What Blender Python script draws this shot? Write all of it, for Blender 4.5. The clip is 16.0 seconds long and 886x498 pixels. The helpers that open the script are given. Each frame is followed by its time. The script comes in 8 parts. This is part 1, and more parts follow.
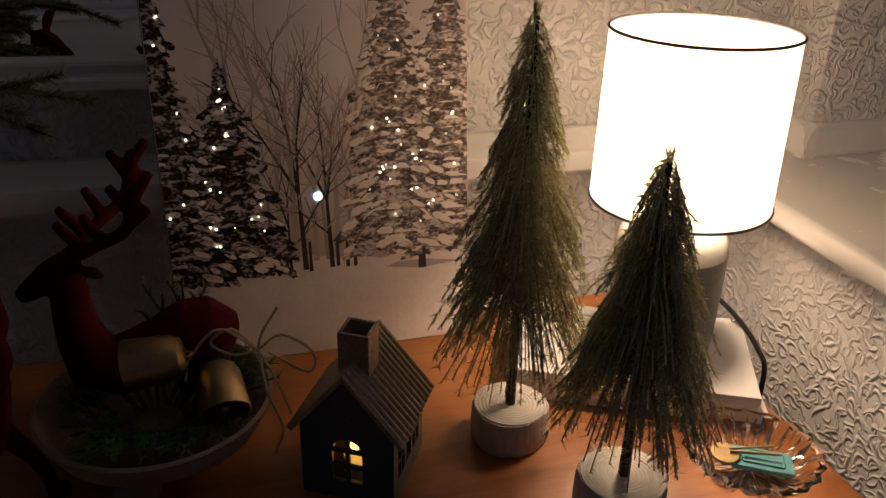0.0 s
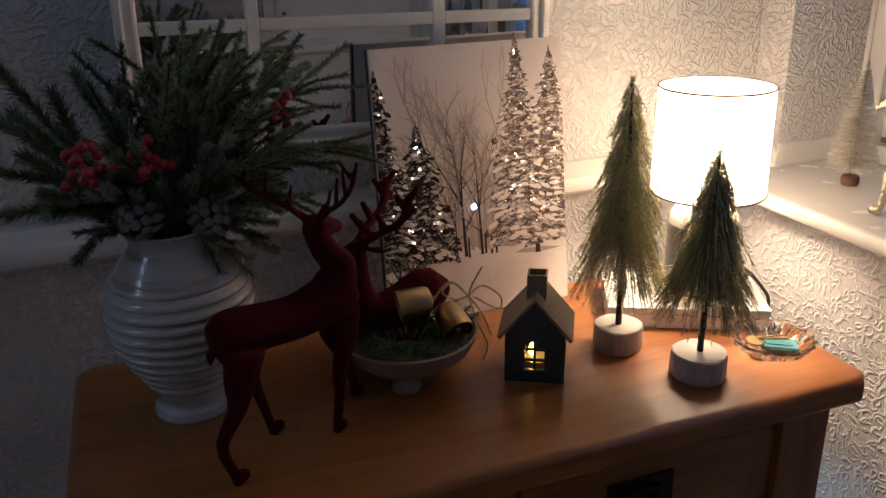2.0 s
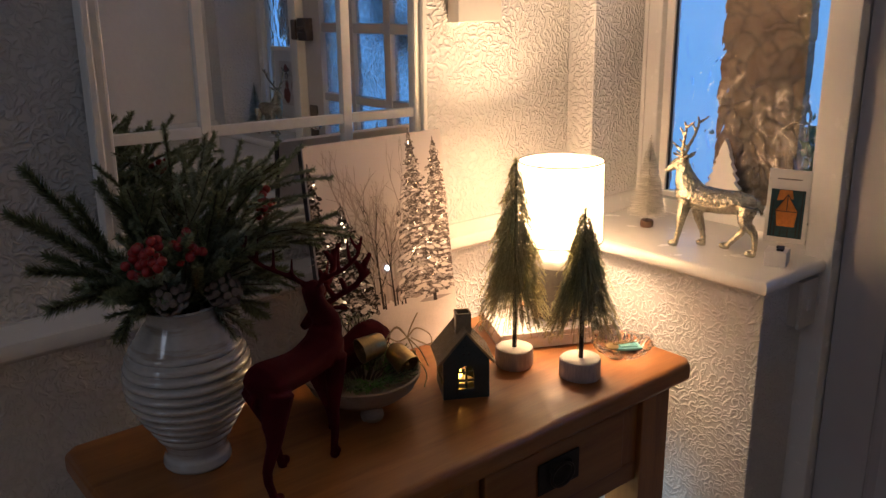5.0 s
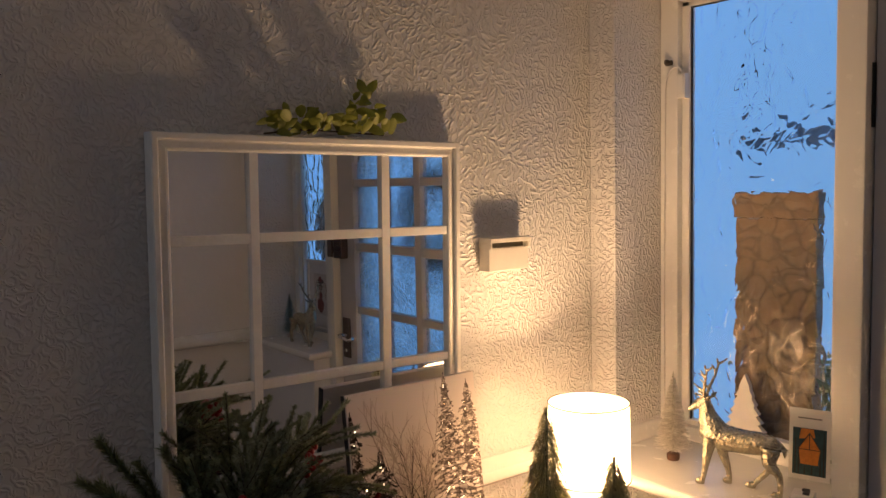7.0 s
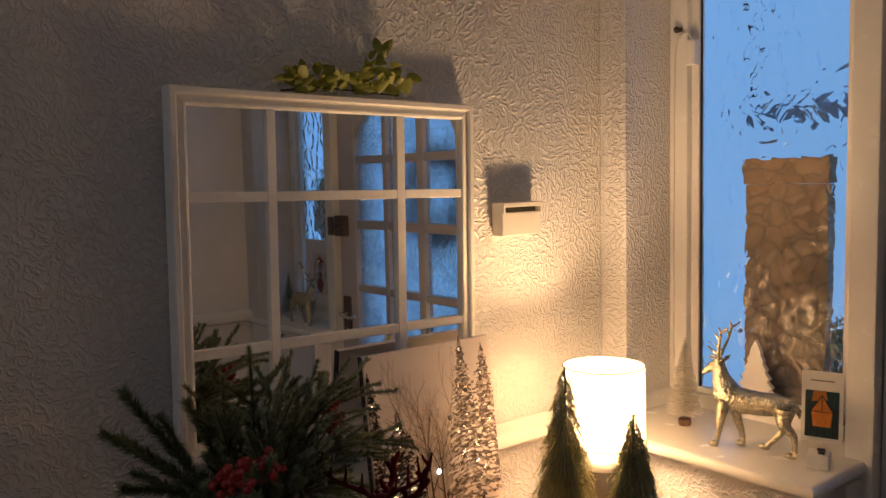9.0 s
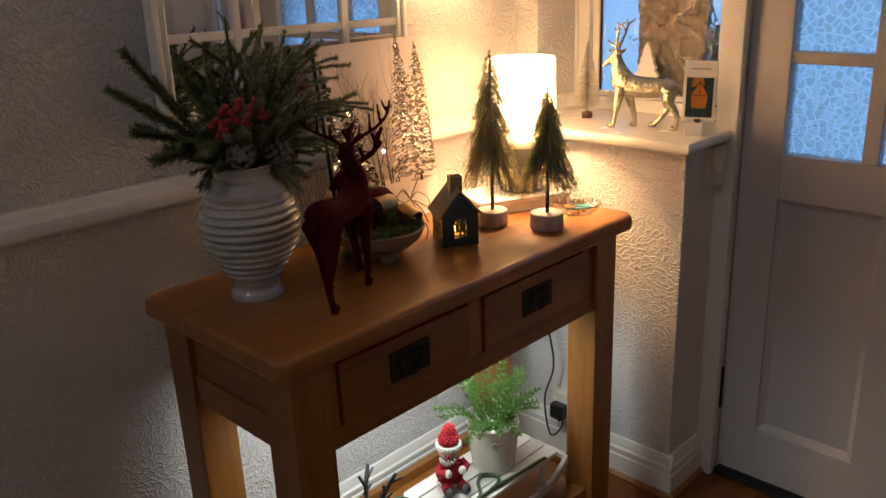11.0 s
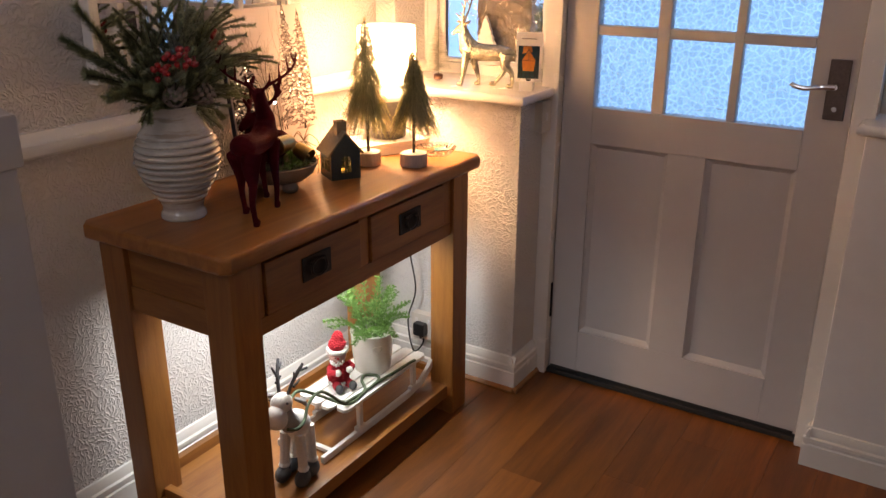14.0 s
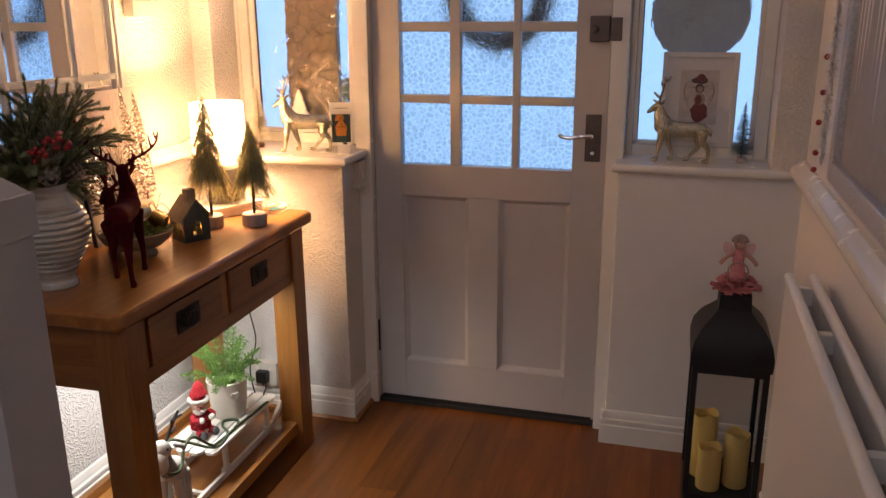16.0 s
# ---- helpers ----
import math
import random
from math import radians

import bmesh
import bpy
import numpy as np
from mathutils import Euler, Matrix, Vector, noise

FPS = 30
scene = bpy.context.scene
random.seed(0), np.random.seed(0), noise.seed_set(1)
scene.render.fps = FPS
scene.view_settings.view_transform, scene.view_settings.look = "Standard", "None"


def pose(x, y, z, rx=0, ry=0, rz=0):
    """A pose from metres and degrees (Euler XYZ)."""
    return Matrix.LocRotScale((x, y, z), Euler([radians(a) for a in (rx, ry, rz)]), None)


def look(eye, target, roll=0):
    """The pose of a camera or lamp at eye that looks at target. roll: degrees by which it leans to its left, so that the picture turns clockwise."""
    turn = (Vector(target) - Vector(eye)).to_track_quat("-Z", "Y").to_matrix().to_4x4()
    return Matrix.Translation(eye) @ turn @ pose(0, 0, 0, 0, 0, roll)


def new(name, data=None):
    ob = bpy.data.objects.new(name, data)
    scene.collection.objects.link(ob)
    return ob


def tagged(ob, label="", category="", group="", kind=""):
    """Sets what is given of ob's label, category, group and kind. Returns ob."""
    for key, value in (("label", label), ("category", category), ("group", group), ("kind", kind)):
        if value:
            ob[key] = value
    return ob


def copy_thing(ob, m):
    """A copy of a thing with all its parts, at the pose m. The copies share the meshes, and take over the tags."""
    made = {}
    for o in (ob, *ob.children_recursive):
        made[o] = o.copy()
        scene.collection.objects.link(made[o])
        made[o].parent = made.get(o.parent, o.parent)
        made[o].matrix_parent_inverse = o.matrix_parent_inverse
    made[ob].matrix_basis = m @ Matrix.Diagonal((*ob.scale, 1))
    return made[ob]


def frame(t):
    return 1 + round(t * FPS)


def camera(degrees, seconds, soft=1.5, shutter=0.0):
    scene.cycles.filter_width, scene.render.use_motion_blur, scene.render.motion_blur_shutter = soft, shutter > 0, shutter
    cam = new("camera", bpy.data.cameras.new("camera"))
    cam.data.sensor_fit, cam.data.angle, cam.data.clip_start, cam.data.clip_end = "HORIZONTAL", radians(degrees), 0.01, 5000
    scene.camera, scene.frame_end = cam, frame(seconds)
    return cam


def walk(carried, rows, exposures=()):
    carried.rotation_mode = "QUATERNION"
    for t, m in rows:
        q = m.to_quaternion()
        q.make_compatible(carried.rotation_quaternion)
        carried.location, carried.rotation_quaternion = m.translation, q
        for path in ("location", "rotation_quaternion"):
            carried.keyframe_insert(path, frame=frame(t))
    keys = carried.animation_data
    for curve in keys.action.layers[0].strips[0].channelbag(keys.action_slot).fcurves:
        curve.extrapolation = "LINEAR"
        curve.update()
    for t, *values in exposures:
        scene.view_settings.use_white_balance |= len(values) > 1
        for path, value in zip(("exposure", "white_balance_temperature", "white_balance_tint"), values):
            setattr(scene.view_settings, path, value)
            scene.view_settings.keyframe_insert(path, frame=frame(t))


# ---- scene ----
cam = camera(56.4, 16.0, soft=1.45)

PATH = [
    (0, (-0.795, -0.87, 1.286), (-0.283, 0.859, 0.42), 1.4),
    (0.5, (-0.865, -1.006, 1.298), (-0.444, 0.744, 0.426), -0.4),
    (1, (-0.924, -1.117, 1.312), (-0.557, 0.646, 0.443), 0.2),
    (1.5, (-1.019, -1.177, 1.35), (-0.66, 0.627, 0.565), -0.1),
    (2, (-1.159, -1.212, 1.368), (-0.516, 0.54, 0.65), -1.3),
    (2.5, (-1.24, -1.226, 1.378), (-0.425, 0.463, 0.682), -0.4),
    (3, (-1.326, -1.26, 1.368), (-0.34, 0.361, 0.736), 0.2),
    (5.5, (-1.576, -1.334, 1.493), (-0.355, 0.158, 0.96), -1.2),
    (6, (-1.607, -1.359, 1.543), (-0.38, 0.171, 1.151), -1.3),
    (6.5, (-1.617, -1.367, 1.583), (-0.395, 0.194, 1.32), -1.1),
    (7, (-1.608, -1.362, 1.601), (-0.391, 0.218, 1.443), -1.2),
    (7.5, (-1.604, -1.323, 1.613), (-0.393, 0.265, 1.512), -1.2),
    (8, (-1.587, -1.286, 1.628), (-0.379, 0.306, 1.568), -1.2),
    (8.5, (-1.602, -1.289, 1.613), (-0.384, 0.296, 1.553), -1.3),
    (9, (-1.652, -1.323, 1.538), (-0.41, 0.235, 1.366), -1.3),
    (9.5, (-1.691, -1.358, 1.466), (-0.435, 0.169, 1.168), -2.0),
    (10, (-1.741, -1.415, 1.415), (-0.5, 0.078, 0.937), -2.4),
    (12.5, (-2.157, -1.584, 1.358), (-0.699, -0.435, 0.616), -1.5),
    (13, (-2.186, -1.652, 1.356), (-0.719, -0.516, 0.609), -1.0),
    (13.5, (-2.225, -1.675, 1.369), (-0.721, -0.587, 0.626), -0.5),
    (14, (-2.318, -1.638, 1.376), (-0.729, -0.646, 0.677), 0.2),
    (14.5, (-2.46, -1.561, 1.398), (-0.727, -0.787, 0.767), -1.6),
    (15, (-2.574, -1.538, 1.401), (-0.768, -0.948, 0.775), -0.5),
    (15.5, (-2.635, -1.577, 1.416), (-0.802, -1.046, 0.818), -0.2),
    (16, (-2.696, -1.621, 1.434), (-0.849, -1.102, 0.872), -0.4),
]
EXPOSURES = [(0.0, -1.3, 5500, 16), (0.5, -0.8, 5400, 15), (1.0, -0.55, 5300, 14), (1.5, -0.12, 5200, 12), (3.0, 0.03, 5100, 12), (5.5, 0.2, 6600, 18), (6.2, 0.1, 6900, 18), (8.0, 0.08, 7000, 18), (10.0, 0.12, 7400, 18), (12.5, 1.45, 7600, 24), (16.0, 1.2, 8300, 30)]
walk(cam, [(t, look(eye, target, roll)) for t, eye, target, roll in PATH], EXPOSURES)


# ---- world and light ----
def nd(nt, kind, **inputs):
    n = nt.nodes.new(kind)
    for k, v in inputs.items():
        key = k.replace("_", " ")
        if key in n.inputs:
            n.inputs[key].default_value = v
    return n


world = bpy.data.worlds.new("dusk")
scene.world = world
world.use_nodes = True
wt = world.node_tree
sky = wt.nodes.new("ShaderNodeTexSky")
sky.sky_type = "NISHITA"
sky.sun_disc = False
sky.sun_elevation = radians(3)
sky.sun_rotation = radians(200)
wt.nodes["Background"].inputs["Strength"].default_value = 0.05
wt.links.new(sky.outputs[0], wt.nodes["Background"].inputs["Color"])


def area_lamp(name, eye, target, w, h, watts, color):
    d = bpy.data.lights.new(name, "AREA")
    d.shape, d.size, d.size_y, d.energy, d.color = "RECTANGLE", w, h, watts, color
    ob = new(name, d)
    ob.matrix_world = look(eye, target)
    return ob


LAMP = Vector((-0.375, -0.234, 0))          # foot of the table lamp
bulb = bpy.data.lights.new("bulb_light", "POINT")
bulb.energy, bulb.color, bulb.shadow_soft_size = 15.0, (1.0, 0.66, 0.35), 0.032
bulb_ob = new("bulb_light", bulb)
bulb_ob.location = (LAMP.x, LAMP.y, 1.080)
# the strip of white diodes under the table's front rail
area_lamp("strip_light", (-0.78, -0.30, 0.585), (-0.78, -0.27, 0.0), 0.60, 0.02, 2.4, (0.74, 0.93, 1.0))
# added fill in an invented west opening, standing in for daylight from behind
area_lamp("west_fill_light", (-4.55, -1.0, 1.3), (0, -1.2, 1.0), 0.6, 1.9, 1.3, (0.80, 0.88, 1.0))
# added high fill from the northwest; the landing window it suggests is invented
area_lamp("high_fill_light", (-4.35, -0.6, 3.6), (-0.4, -1.8, 0.9), 0.8, 1.0, 4.9, (0.72, 0.84, 1.0))


# ---- materials ----
def material(name, color, rough=0.5, metal=0.0, vary=0.12, scale=8.0, bump=0.0, bump_scale=60.0, spec=0.5,
             per_object=0.0, stretch=(1, 1, 1), coat=0.0, island=False):
    """Principled with two scales of colour variation, roughness variation and a fine relief, in object coordinates."""
    m = bpy.data.materials.new(name)
    m.use_nodes = True
    nt = m.node_tree
    L = nt.links.new
    b = nt.nodes["Principled BSDF"]
    b.inputs["Roughness"].default_value, b.inputs["Metallic"].default_value = rough, metal
    b.inputs["Specular IOR Level"].default_value = spec
    b.inputs["Coat Weight"].default_value = coat
    co = nd(nt, "ShaderNodeTexCoord")
    mp = nd(nt, "ShaderNodeMapping")
    mp.inputs["Scale"].default_value = stretch
    L(co.outputs["Object"], mp.inputs["Vector"])
    n1 = nd(nt, "ShaderNodeTexNoise", Scale=scale, Detail=6.0, Roughness=0.6)
    n2 = nd(nt, "ShaderNodeTexNoise", Scale=scale * 7.3, Detail=4.0, Roughness=0.6)
    for n in (n1, n2):
        L(mp.outputs[0], n.inputs["Vector"])
    mix = nd(nt, "ShaderNodeMath")
    mix.operation = "ADD"
    L(n1.outputs["Fac"], mix.inputs[0])
    L(n2.outputs["Fac"], mix.inputs[1])
    ramp = nd(nt, "ShaderNodeMapRange")
    ramp.inputs["From Min"].default_value, ramp.inputs["From Max"].default_value = 0.6, 1.4
    ramp.inputs["To Min"].default_value, ramp.inputs["To Max"].default_value = 1 - vary, 1 + vary
    L(mix.outputs[0], ramp.inputs["Value"])
    val = ramp.outputs[0]
    if per_object or island:
        if island:
            src = nd(nt, "ShaderNodeNewGeometry").outputs["Random Per Island"]
        else:
            src = nd(nt, "ShaderNodeObjectInfo").outputs["Random"]
        r2 = nd(nt, "ShaderNodeMapRange")
        r2.inputs["To Min"].default_value, r2.inputs["To Max"].default_value = 1 - (per_object or 0.2), 1 + (per_object or 0.2)
        L(src, r2.inputs["Value"])
        mul = nd(nt, "ShaderNodeMath")
        mul.operation = "MULTIPLY"
        L(val, mul.inputs[0])
        L(r2.outputs[0], mul.inputs[1])
        val = mul.outputs[0]
    hsv = nd(nt, "ShaderNodeHueSaturation")
    hsv.inputs["Color"].default_value = (*color, 1)
    L(val, hsv.inputs["Value"])
    L(hsv.outputs[0], b.inputs["Base Color"])
    rr = nd(nt, "ShaderNodeMapRange")
    rr.inputs["To Min"].default_value, rr.inputs["To Max"].default_value = max(rough - 0.08, 0.02), min(rough + 0.08, 1)
    L(n2.outputs["Fac"], rr.inputs["Value"])
    L(rr.outputs[0], b.inputs["Roughness"])
    if bump:
        n3 = nd(nt, "ShaderNodeTexNoise", Scale=bump_scale, Detail=3.0)
        L(mp.outputs[0], n3.inputs["Vector"])
        bp = nd(nt, "ShaderNodeBump", Strength=bump, Distance=0.002)
        L(n3.outputs["Fac"], bp.inputs["Height"])
        L(bp.outputs[0], b.inputs["Normal"])
    return m


def wallpaper(name, color):
    """White-painted relief wallpaper: little curled leaves pressed all over it, turning in drifts."""
    m = bpy.data.materials.new(name)
    m.use_nodes = True
    nt = m.node_tree
    L = nt.links.new
    b = nt.nodes["Principled BSDF"]
    b.inputs["Roughness"].default_value = 0.6

    def op(kind, x, y=None, z=None):
        n = nd(nt, "ShaderNodeMath")
        n.operation = kind
        for i, v in enumerate((x, y, z)):
            if v is None:
                continue
            if isinstance(v, (int, float)):
                n.inputs[i].default_value = v
            else:
                L(v, n.inputs[i])
        return n.outputs[0]

    co = nd(nt, "ShaderNodeTexCoord")
    sep = nd(nt, "ShaderNodeSeparateXYZ")
    L(co.outputs["Object"], sep.inputs[0])
    flat = nd(nt, "ShaderNodeCombineXYZ")          # along the wall, and up
    L(op("ADD", sep.outputs[0], sep.outputs[1]), flat.inputs[0])
    L(sep.outputs[2], flat.inputs[1])
    drift = nd(nt, "ShaderNodeTexNoise", Scale=7.0, Detail=1.0)
    L(flat.outputs[0], drift.inputs["Vector"])
    wob = nd(nt, "ShaderNodeTexNoise", Scale=60.0, Detail=1.0)
    L(flat.outputs[0], wob.inputs["Vector"])
    total = None
    for shift, scale, curl, half, wide, gain in ((0.0, 50.0, 0.0115, 0.0135, 0.0038, 1.0), (3.7, 65.0, -0.008, 0.0103, 0.0030, 0.85), (8.1, 40.0, 0.0195, 0.017, 0.0028, 0.8)):
        off = nd(nt, "ShaderNodeVectorMath")
        off.operation = "ADD"
        off.inputs[1].default_value = (shift, shift * 0.7, 0)
        L(flat.outputs[0], off.inputs[0])
        vor = nd(nt, "ShaderNodeTexVoronoi", Scale=scale)
        vor.voronoi_dimensions = "2D"
        L(off.outputs[0], vor.inputs["Vector"])
        loc = nd(nt, "ShaderNodeVectorMath")
        loc.operation = "SUBTRACT"
        L(off.outputs[0], loc.inputs[0])
        L(vor.outputs["Position"], loc.inputs[1])
        rc = nd(nt, "ShaderNodeSeparateColor")
        L(vor.outputs["Color"], rc.inputs[0])
        ang = op("MULTIPLY_ADD", rc.outputs[0], 1.5, op("MULTIPLY", drift.outputs["Fac"], 14.0))
        rot = nd(nt, "ShaderNodeVectorRotate")
        rot.rotation_type = "Z_AXIS"
        L(loc.outputs[0], rot.inputs["Vector"])
        L(ang, rot.inputs["Angle"])
        rs = nd(nt, "ShaderNodeSeparateXYZ")
        L(rot.outputs[0], rs.inputs[0])
        x = op("ADD", rs.outputs[0], -curl)
        dist = op("SUBTRACT", op("SQRT", op("ADD", op("MULTIPLY", x, x), op("MULTIPLY", rs.outputs[1], rs.outputs[1]))), abs(curl))
        dist = op("ADD", op("ABSOLUTE", dist), op("MULTIPLY_ADD", wob.outputs["Fac"], 0.0016, -0.0008))
        along = op("DIVIDE", rs.outputs[1], half)
        w = op("MULTIPLY", op("MAXIMUM", op("SUBTRACT", 1.0, op("MULTIPLY", along, along)), 0.02), wide)
        h = nd(nt, "ShaderNodeMapRange")
        h.interpolation_type = "SMOOTHSTEP"
        h.inputs["From Min"].default_value, h.inputs["From Max"].default_value = 1.15, 0.0
        h.inputs["To Max"].default_value = gain
        L(op("DIVIDE", dist, w), h.inputs["Value"])
        total = h.outputs[0] if total is None else op("MAXIMUM", total, h.outputs[0])
    bp = nd(nt, "ShaderNodeBump", Strength=1.0, Distance=0.0023)
    L(total, bp.inputs["Height"])
    L(bp.outputs[0], b.inputs["Normal"])
    big = nd(nt, "ShaderNodeTexNoise", Scale=2.2, Detail=5.0)
    L(co.outputs["Object"], big.inputs["Vector"])
    mr = nd(nt, "ShaderNodeMapRange")
    mr.inputs["To Min"].default_value, mr.inputs["To Max"].default_value = 0.93, 1.05
    L(big.outputs["Fac"], mr.inputs["Value"])
    hsv = nd(nt, "ShaderNodeHueSaturation")
    hsv.inputs["Color"].default_value = (*color, 1)
    L(mr.outputs[0], hsv.inputs["Value"])
    L(hsv.outputs[0], b.inputs["Base Color"])
    return m


def wood(name, dark, light, rough=0.38, axis=0, per_object=0.12, scale=1.0, coat=0.3):
    """Lengthwise grain: stretched noise bands with fine pores."""
    m = bpy.data.materials.new(name)
    m.use_nodes = True
    nt = m.node_tree
    L = nt.links.new
    b = nt.nodes["Principled BSDF"]
    b.inputs["Coat Weight"].default_value, b.inputs["Coat Roughness"].default_value = coat, 0.14
    co = nd(nt, "ShaderNodeTexCoord")
    mp = nd(nt, "ShaderNodeMapping")
    s = [9.0 * scale] * 3
    s[axis] = 0.9 * scale
    mp.inputs["Scale"].default_value = s
    rnd = nd(nt, "ShaderNodeObjectInfo")
    comb = nd(nt, "ShaderNodeCombineXYZ")
    sc = nd(nt, "ShaderNodeMath")
    sc.operation = "MULTIPLY"
    sc.inputs[1].default_value = 31.0
    L(rnd.outputs["Random"], sc.inputs[0])
    for i in range(3):
        L(sc.outputs[0], comb.inputs[i])
    L(comb.outputs[0], mp.inputs["Location"])
    L(co.outputs["Object"], mp.inputs["Vector"])
    n1 = nd(nt, "ShaderNodeTexNoise", Scale=2.4, Detail=5.0, Distortion=0.9)
    n2 = nd(nt, "ShaderNodeTexNoise", Scale=22.0, Detail=5.0, Roughness=0.7)
    for n in (n1, n2):
        L(mp.outputs[0], n.inputs["Vector"])
    wv = nd(nt, "ShaderNodeMath")
    wv.operation = "MULTIPLY_ADD"
    wv.inputs[1].default_value = 0.55
    L(n2.outputs["Fac"], wv.inputs[0])
    L(n1.outputs["Fac"], wv.inputs[2])
    cr = nd(nt, "ShaderNodeValToRGB")
    cr.color_ramp.elements[0].position, cr.color_ramp.elements[0].color = 0.52, (*dark, 1)
    cr.color_ramp.elements[1].position, cr.color_ramp.elements[1].color = 0.98, (*light, 1)
    L(wv.outputs[0], cr.inputs[0])
    hsv = nd(nt, "ShaderNodeHueSaturation")
    L(cr.outputs[0], hsv.inputs["Color"])
    pr = nd(nt, "ShaderNodeMapRange")
    pr.inputs["To Min"].default_value, pr.inputs["To Max"].default_value = 1 - per_object, 1 + per_object
    L(rnd.outputs["Random"], pr.inputs["Value"])
    L(pr.outputs[0], hsv.inputs["Value"])
    L(hsv.outputs[0], b.inputs["Base Color"])
    rm = nd(nt, "ShaderNodeMapRange")
    rm.inputs["To Min"].default_value, rm.inputs["To Max"].default_value = rough - 0.08, rough + 0.12
    L(n2.outputs["Fac"], rm.inputs["Value"])
    L(rm.outputs[0], b.inputs["Roughness"])
    bp = nd(nt, "ShaderNodeBump", Strength=0.12, Distance=0.001)
    L(n2.outputs["Fac"], bp.inputs["Height"])
    L(bp.outputs[0], b.inputs["Normal"])
    return m


def emitter(name, color, strength):
    m = bpy.data.materials.new(name)
    m.use_nodes = True
    b = m.node_tree.nodes["Principled BSDF"]
    b.inputs["Base Color"].default_value = (*color, 1)
    b.inputs["Emission Color"].default_value = (*color, 1)
    b.inputs["Emission Strength"].default_value = strength
    return m


def hammered_glass(name, scale, depth):
    """Cathedral glass: flat cells parted by rounded ridges, with a little waviness."""
    m = bpy.data.materials.new(name)
    m.use_nodes = True
    nt = m.node_tree
    L = nt.links.new
    b = nt.nodes["Principled BSDF"]
    b.inputs["Transmission Weight"].default_value = 1.0
    b.inputs["IOR"].default_value = 1.40
    b.inputs["Roughness"].default_value = 0.02
    b.inputs["Base Color"].default_value = (0.96, 0.98, 1.0, 1)
    co = nd(nt, "ShaderNodeTexCoord")
    tall = nd(nt, "ShaderNodeVectorMath")            # cells stand taller than wide
    tall.operation = "MULTIPLY"
    tall.inputs[1].default_value = (1, 1, 0.70)
    L(co.outputs["Object"], tall.inputs[0])
    warp = nd(nt, "ShaderNodeTexNoise", Scale=scale * 0.5, Detail=1.0)
    L(co.outputs["Object"], warp.inputs["Vector"])
    add = nd(nt, "ShaderNodeMixRGB")
    add.blend_type = "LINEAR_LIGHT"
    add.inputs[0].default_value = 0.7 / scale
    L(tall.outputs[0], add.inputs[1])
    L(warp.outputs["Color"], add.inputs[2])
    vor = nd(nt, "ShaderNodeTexVoronoi", Scale=scale)
    vor.feature = "DISTANCE_TO_EDGE"
    L(add.outputs[0], vor.inputs["Vector"])
    sq = nd(nt, "ShaderNodeMapRange")
    sq.interpolation_type = "SMOOTHSTEP"
    sq.inputs["From Max"].default_value = 0.32
    sq.inputs["To Min"].default_value, sq.inputs["To Max"].default_value = 1.0, 0.0
    L(vor.outputs["Distance"], sq.inputs["Value"])
    fine = nd(nt, "ShaderNodeTexNoise", Scale=scale * 2.2, Detail=1.0)
    L(co.outputs["Object"], fine.inputs["Vector"])
    ad = nd(nt, "ShaderNodeMath")
    ad.operation = "MULTIPLY_ADD"
    ad.inputs[1].default_value = 0.25
    L(fine.outputs["Fac"], ad.inputs[0])
    L(sq.outputs[0], ad.inputs[2])
    bp = nd(nt, "ShaderNodeBump", Strength=1.0, Distance=depth)
    L(ad.outputs[0], bp.inputs["Height"])
    L(bp.outputs[0], b.inputs["Normal"])
    return m


def stain(m, color, scale, stretch, lo, hi, amount):
    """Lays patches of a second colour over a material's base colour."""
    nt = m.node_tree
    b = nt.nodes["Principled BSDF"]
    src = b.inputs["Base Color"].links[0].from_socket
    co, mp, nz = nd(nt, "ShaderNodeTexCoord"), nd(nt, "ShaderNodeMapping"), nd(nt, "ShaderNodeTexNoise", Scale=scale, Detail=5.0, Roughness=0.65)
    mp.inputs["Scale"].default_value = stretch
    nt.links.new(co.outputs["Object"], mp.inputs["Vector"])
    nt.links.new(mp.outputs[0], nz.inputs["Vector"])
    mr = nd(nt, "ShaderNodeMapRange")
    mr.interpolation_type = "SMOOTHSTEP"
    mr.inputs["From Min"].default_value, mr.inputs["From Max"].default_value, mr.inputs["To Max"].default_value = lo, hi, amount
    nt.links.new(nz.outputs["Fac"], mr.inputs["Value"])
    mx = nd(nt, "ShaderNodeMixRGB")
    mx.inputs[2].default_value = (*color, 1)
    nt.links.new(mr.outputs[0], mx.inputs[0])
    nt.links.new(src, mx.inputs[1])
    nt.links.new(mx.outputs[0], b.inputs["Base Color"])
    return m


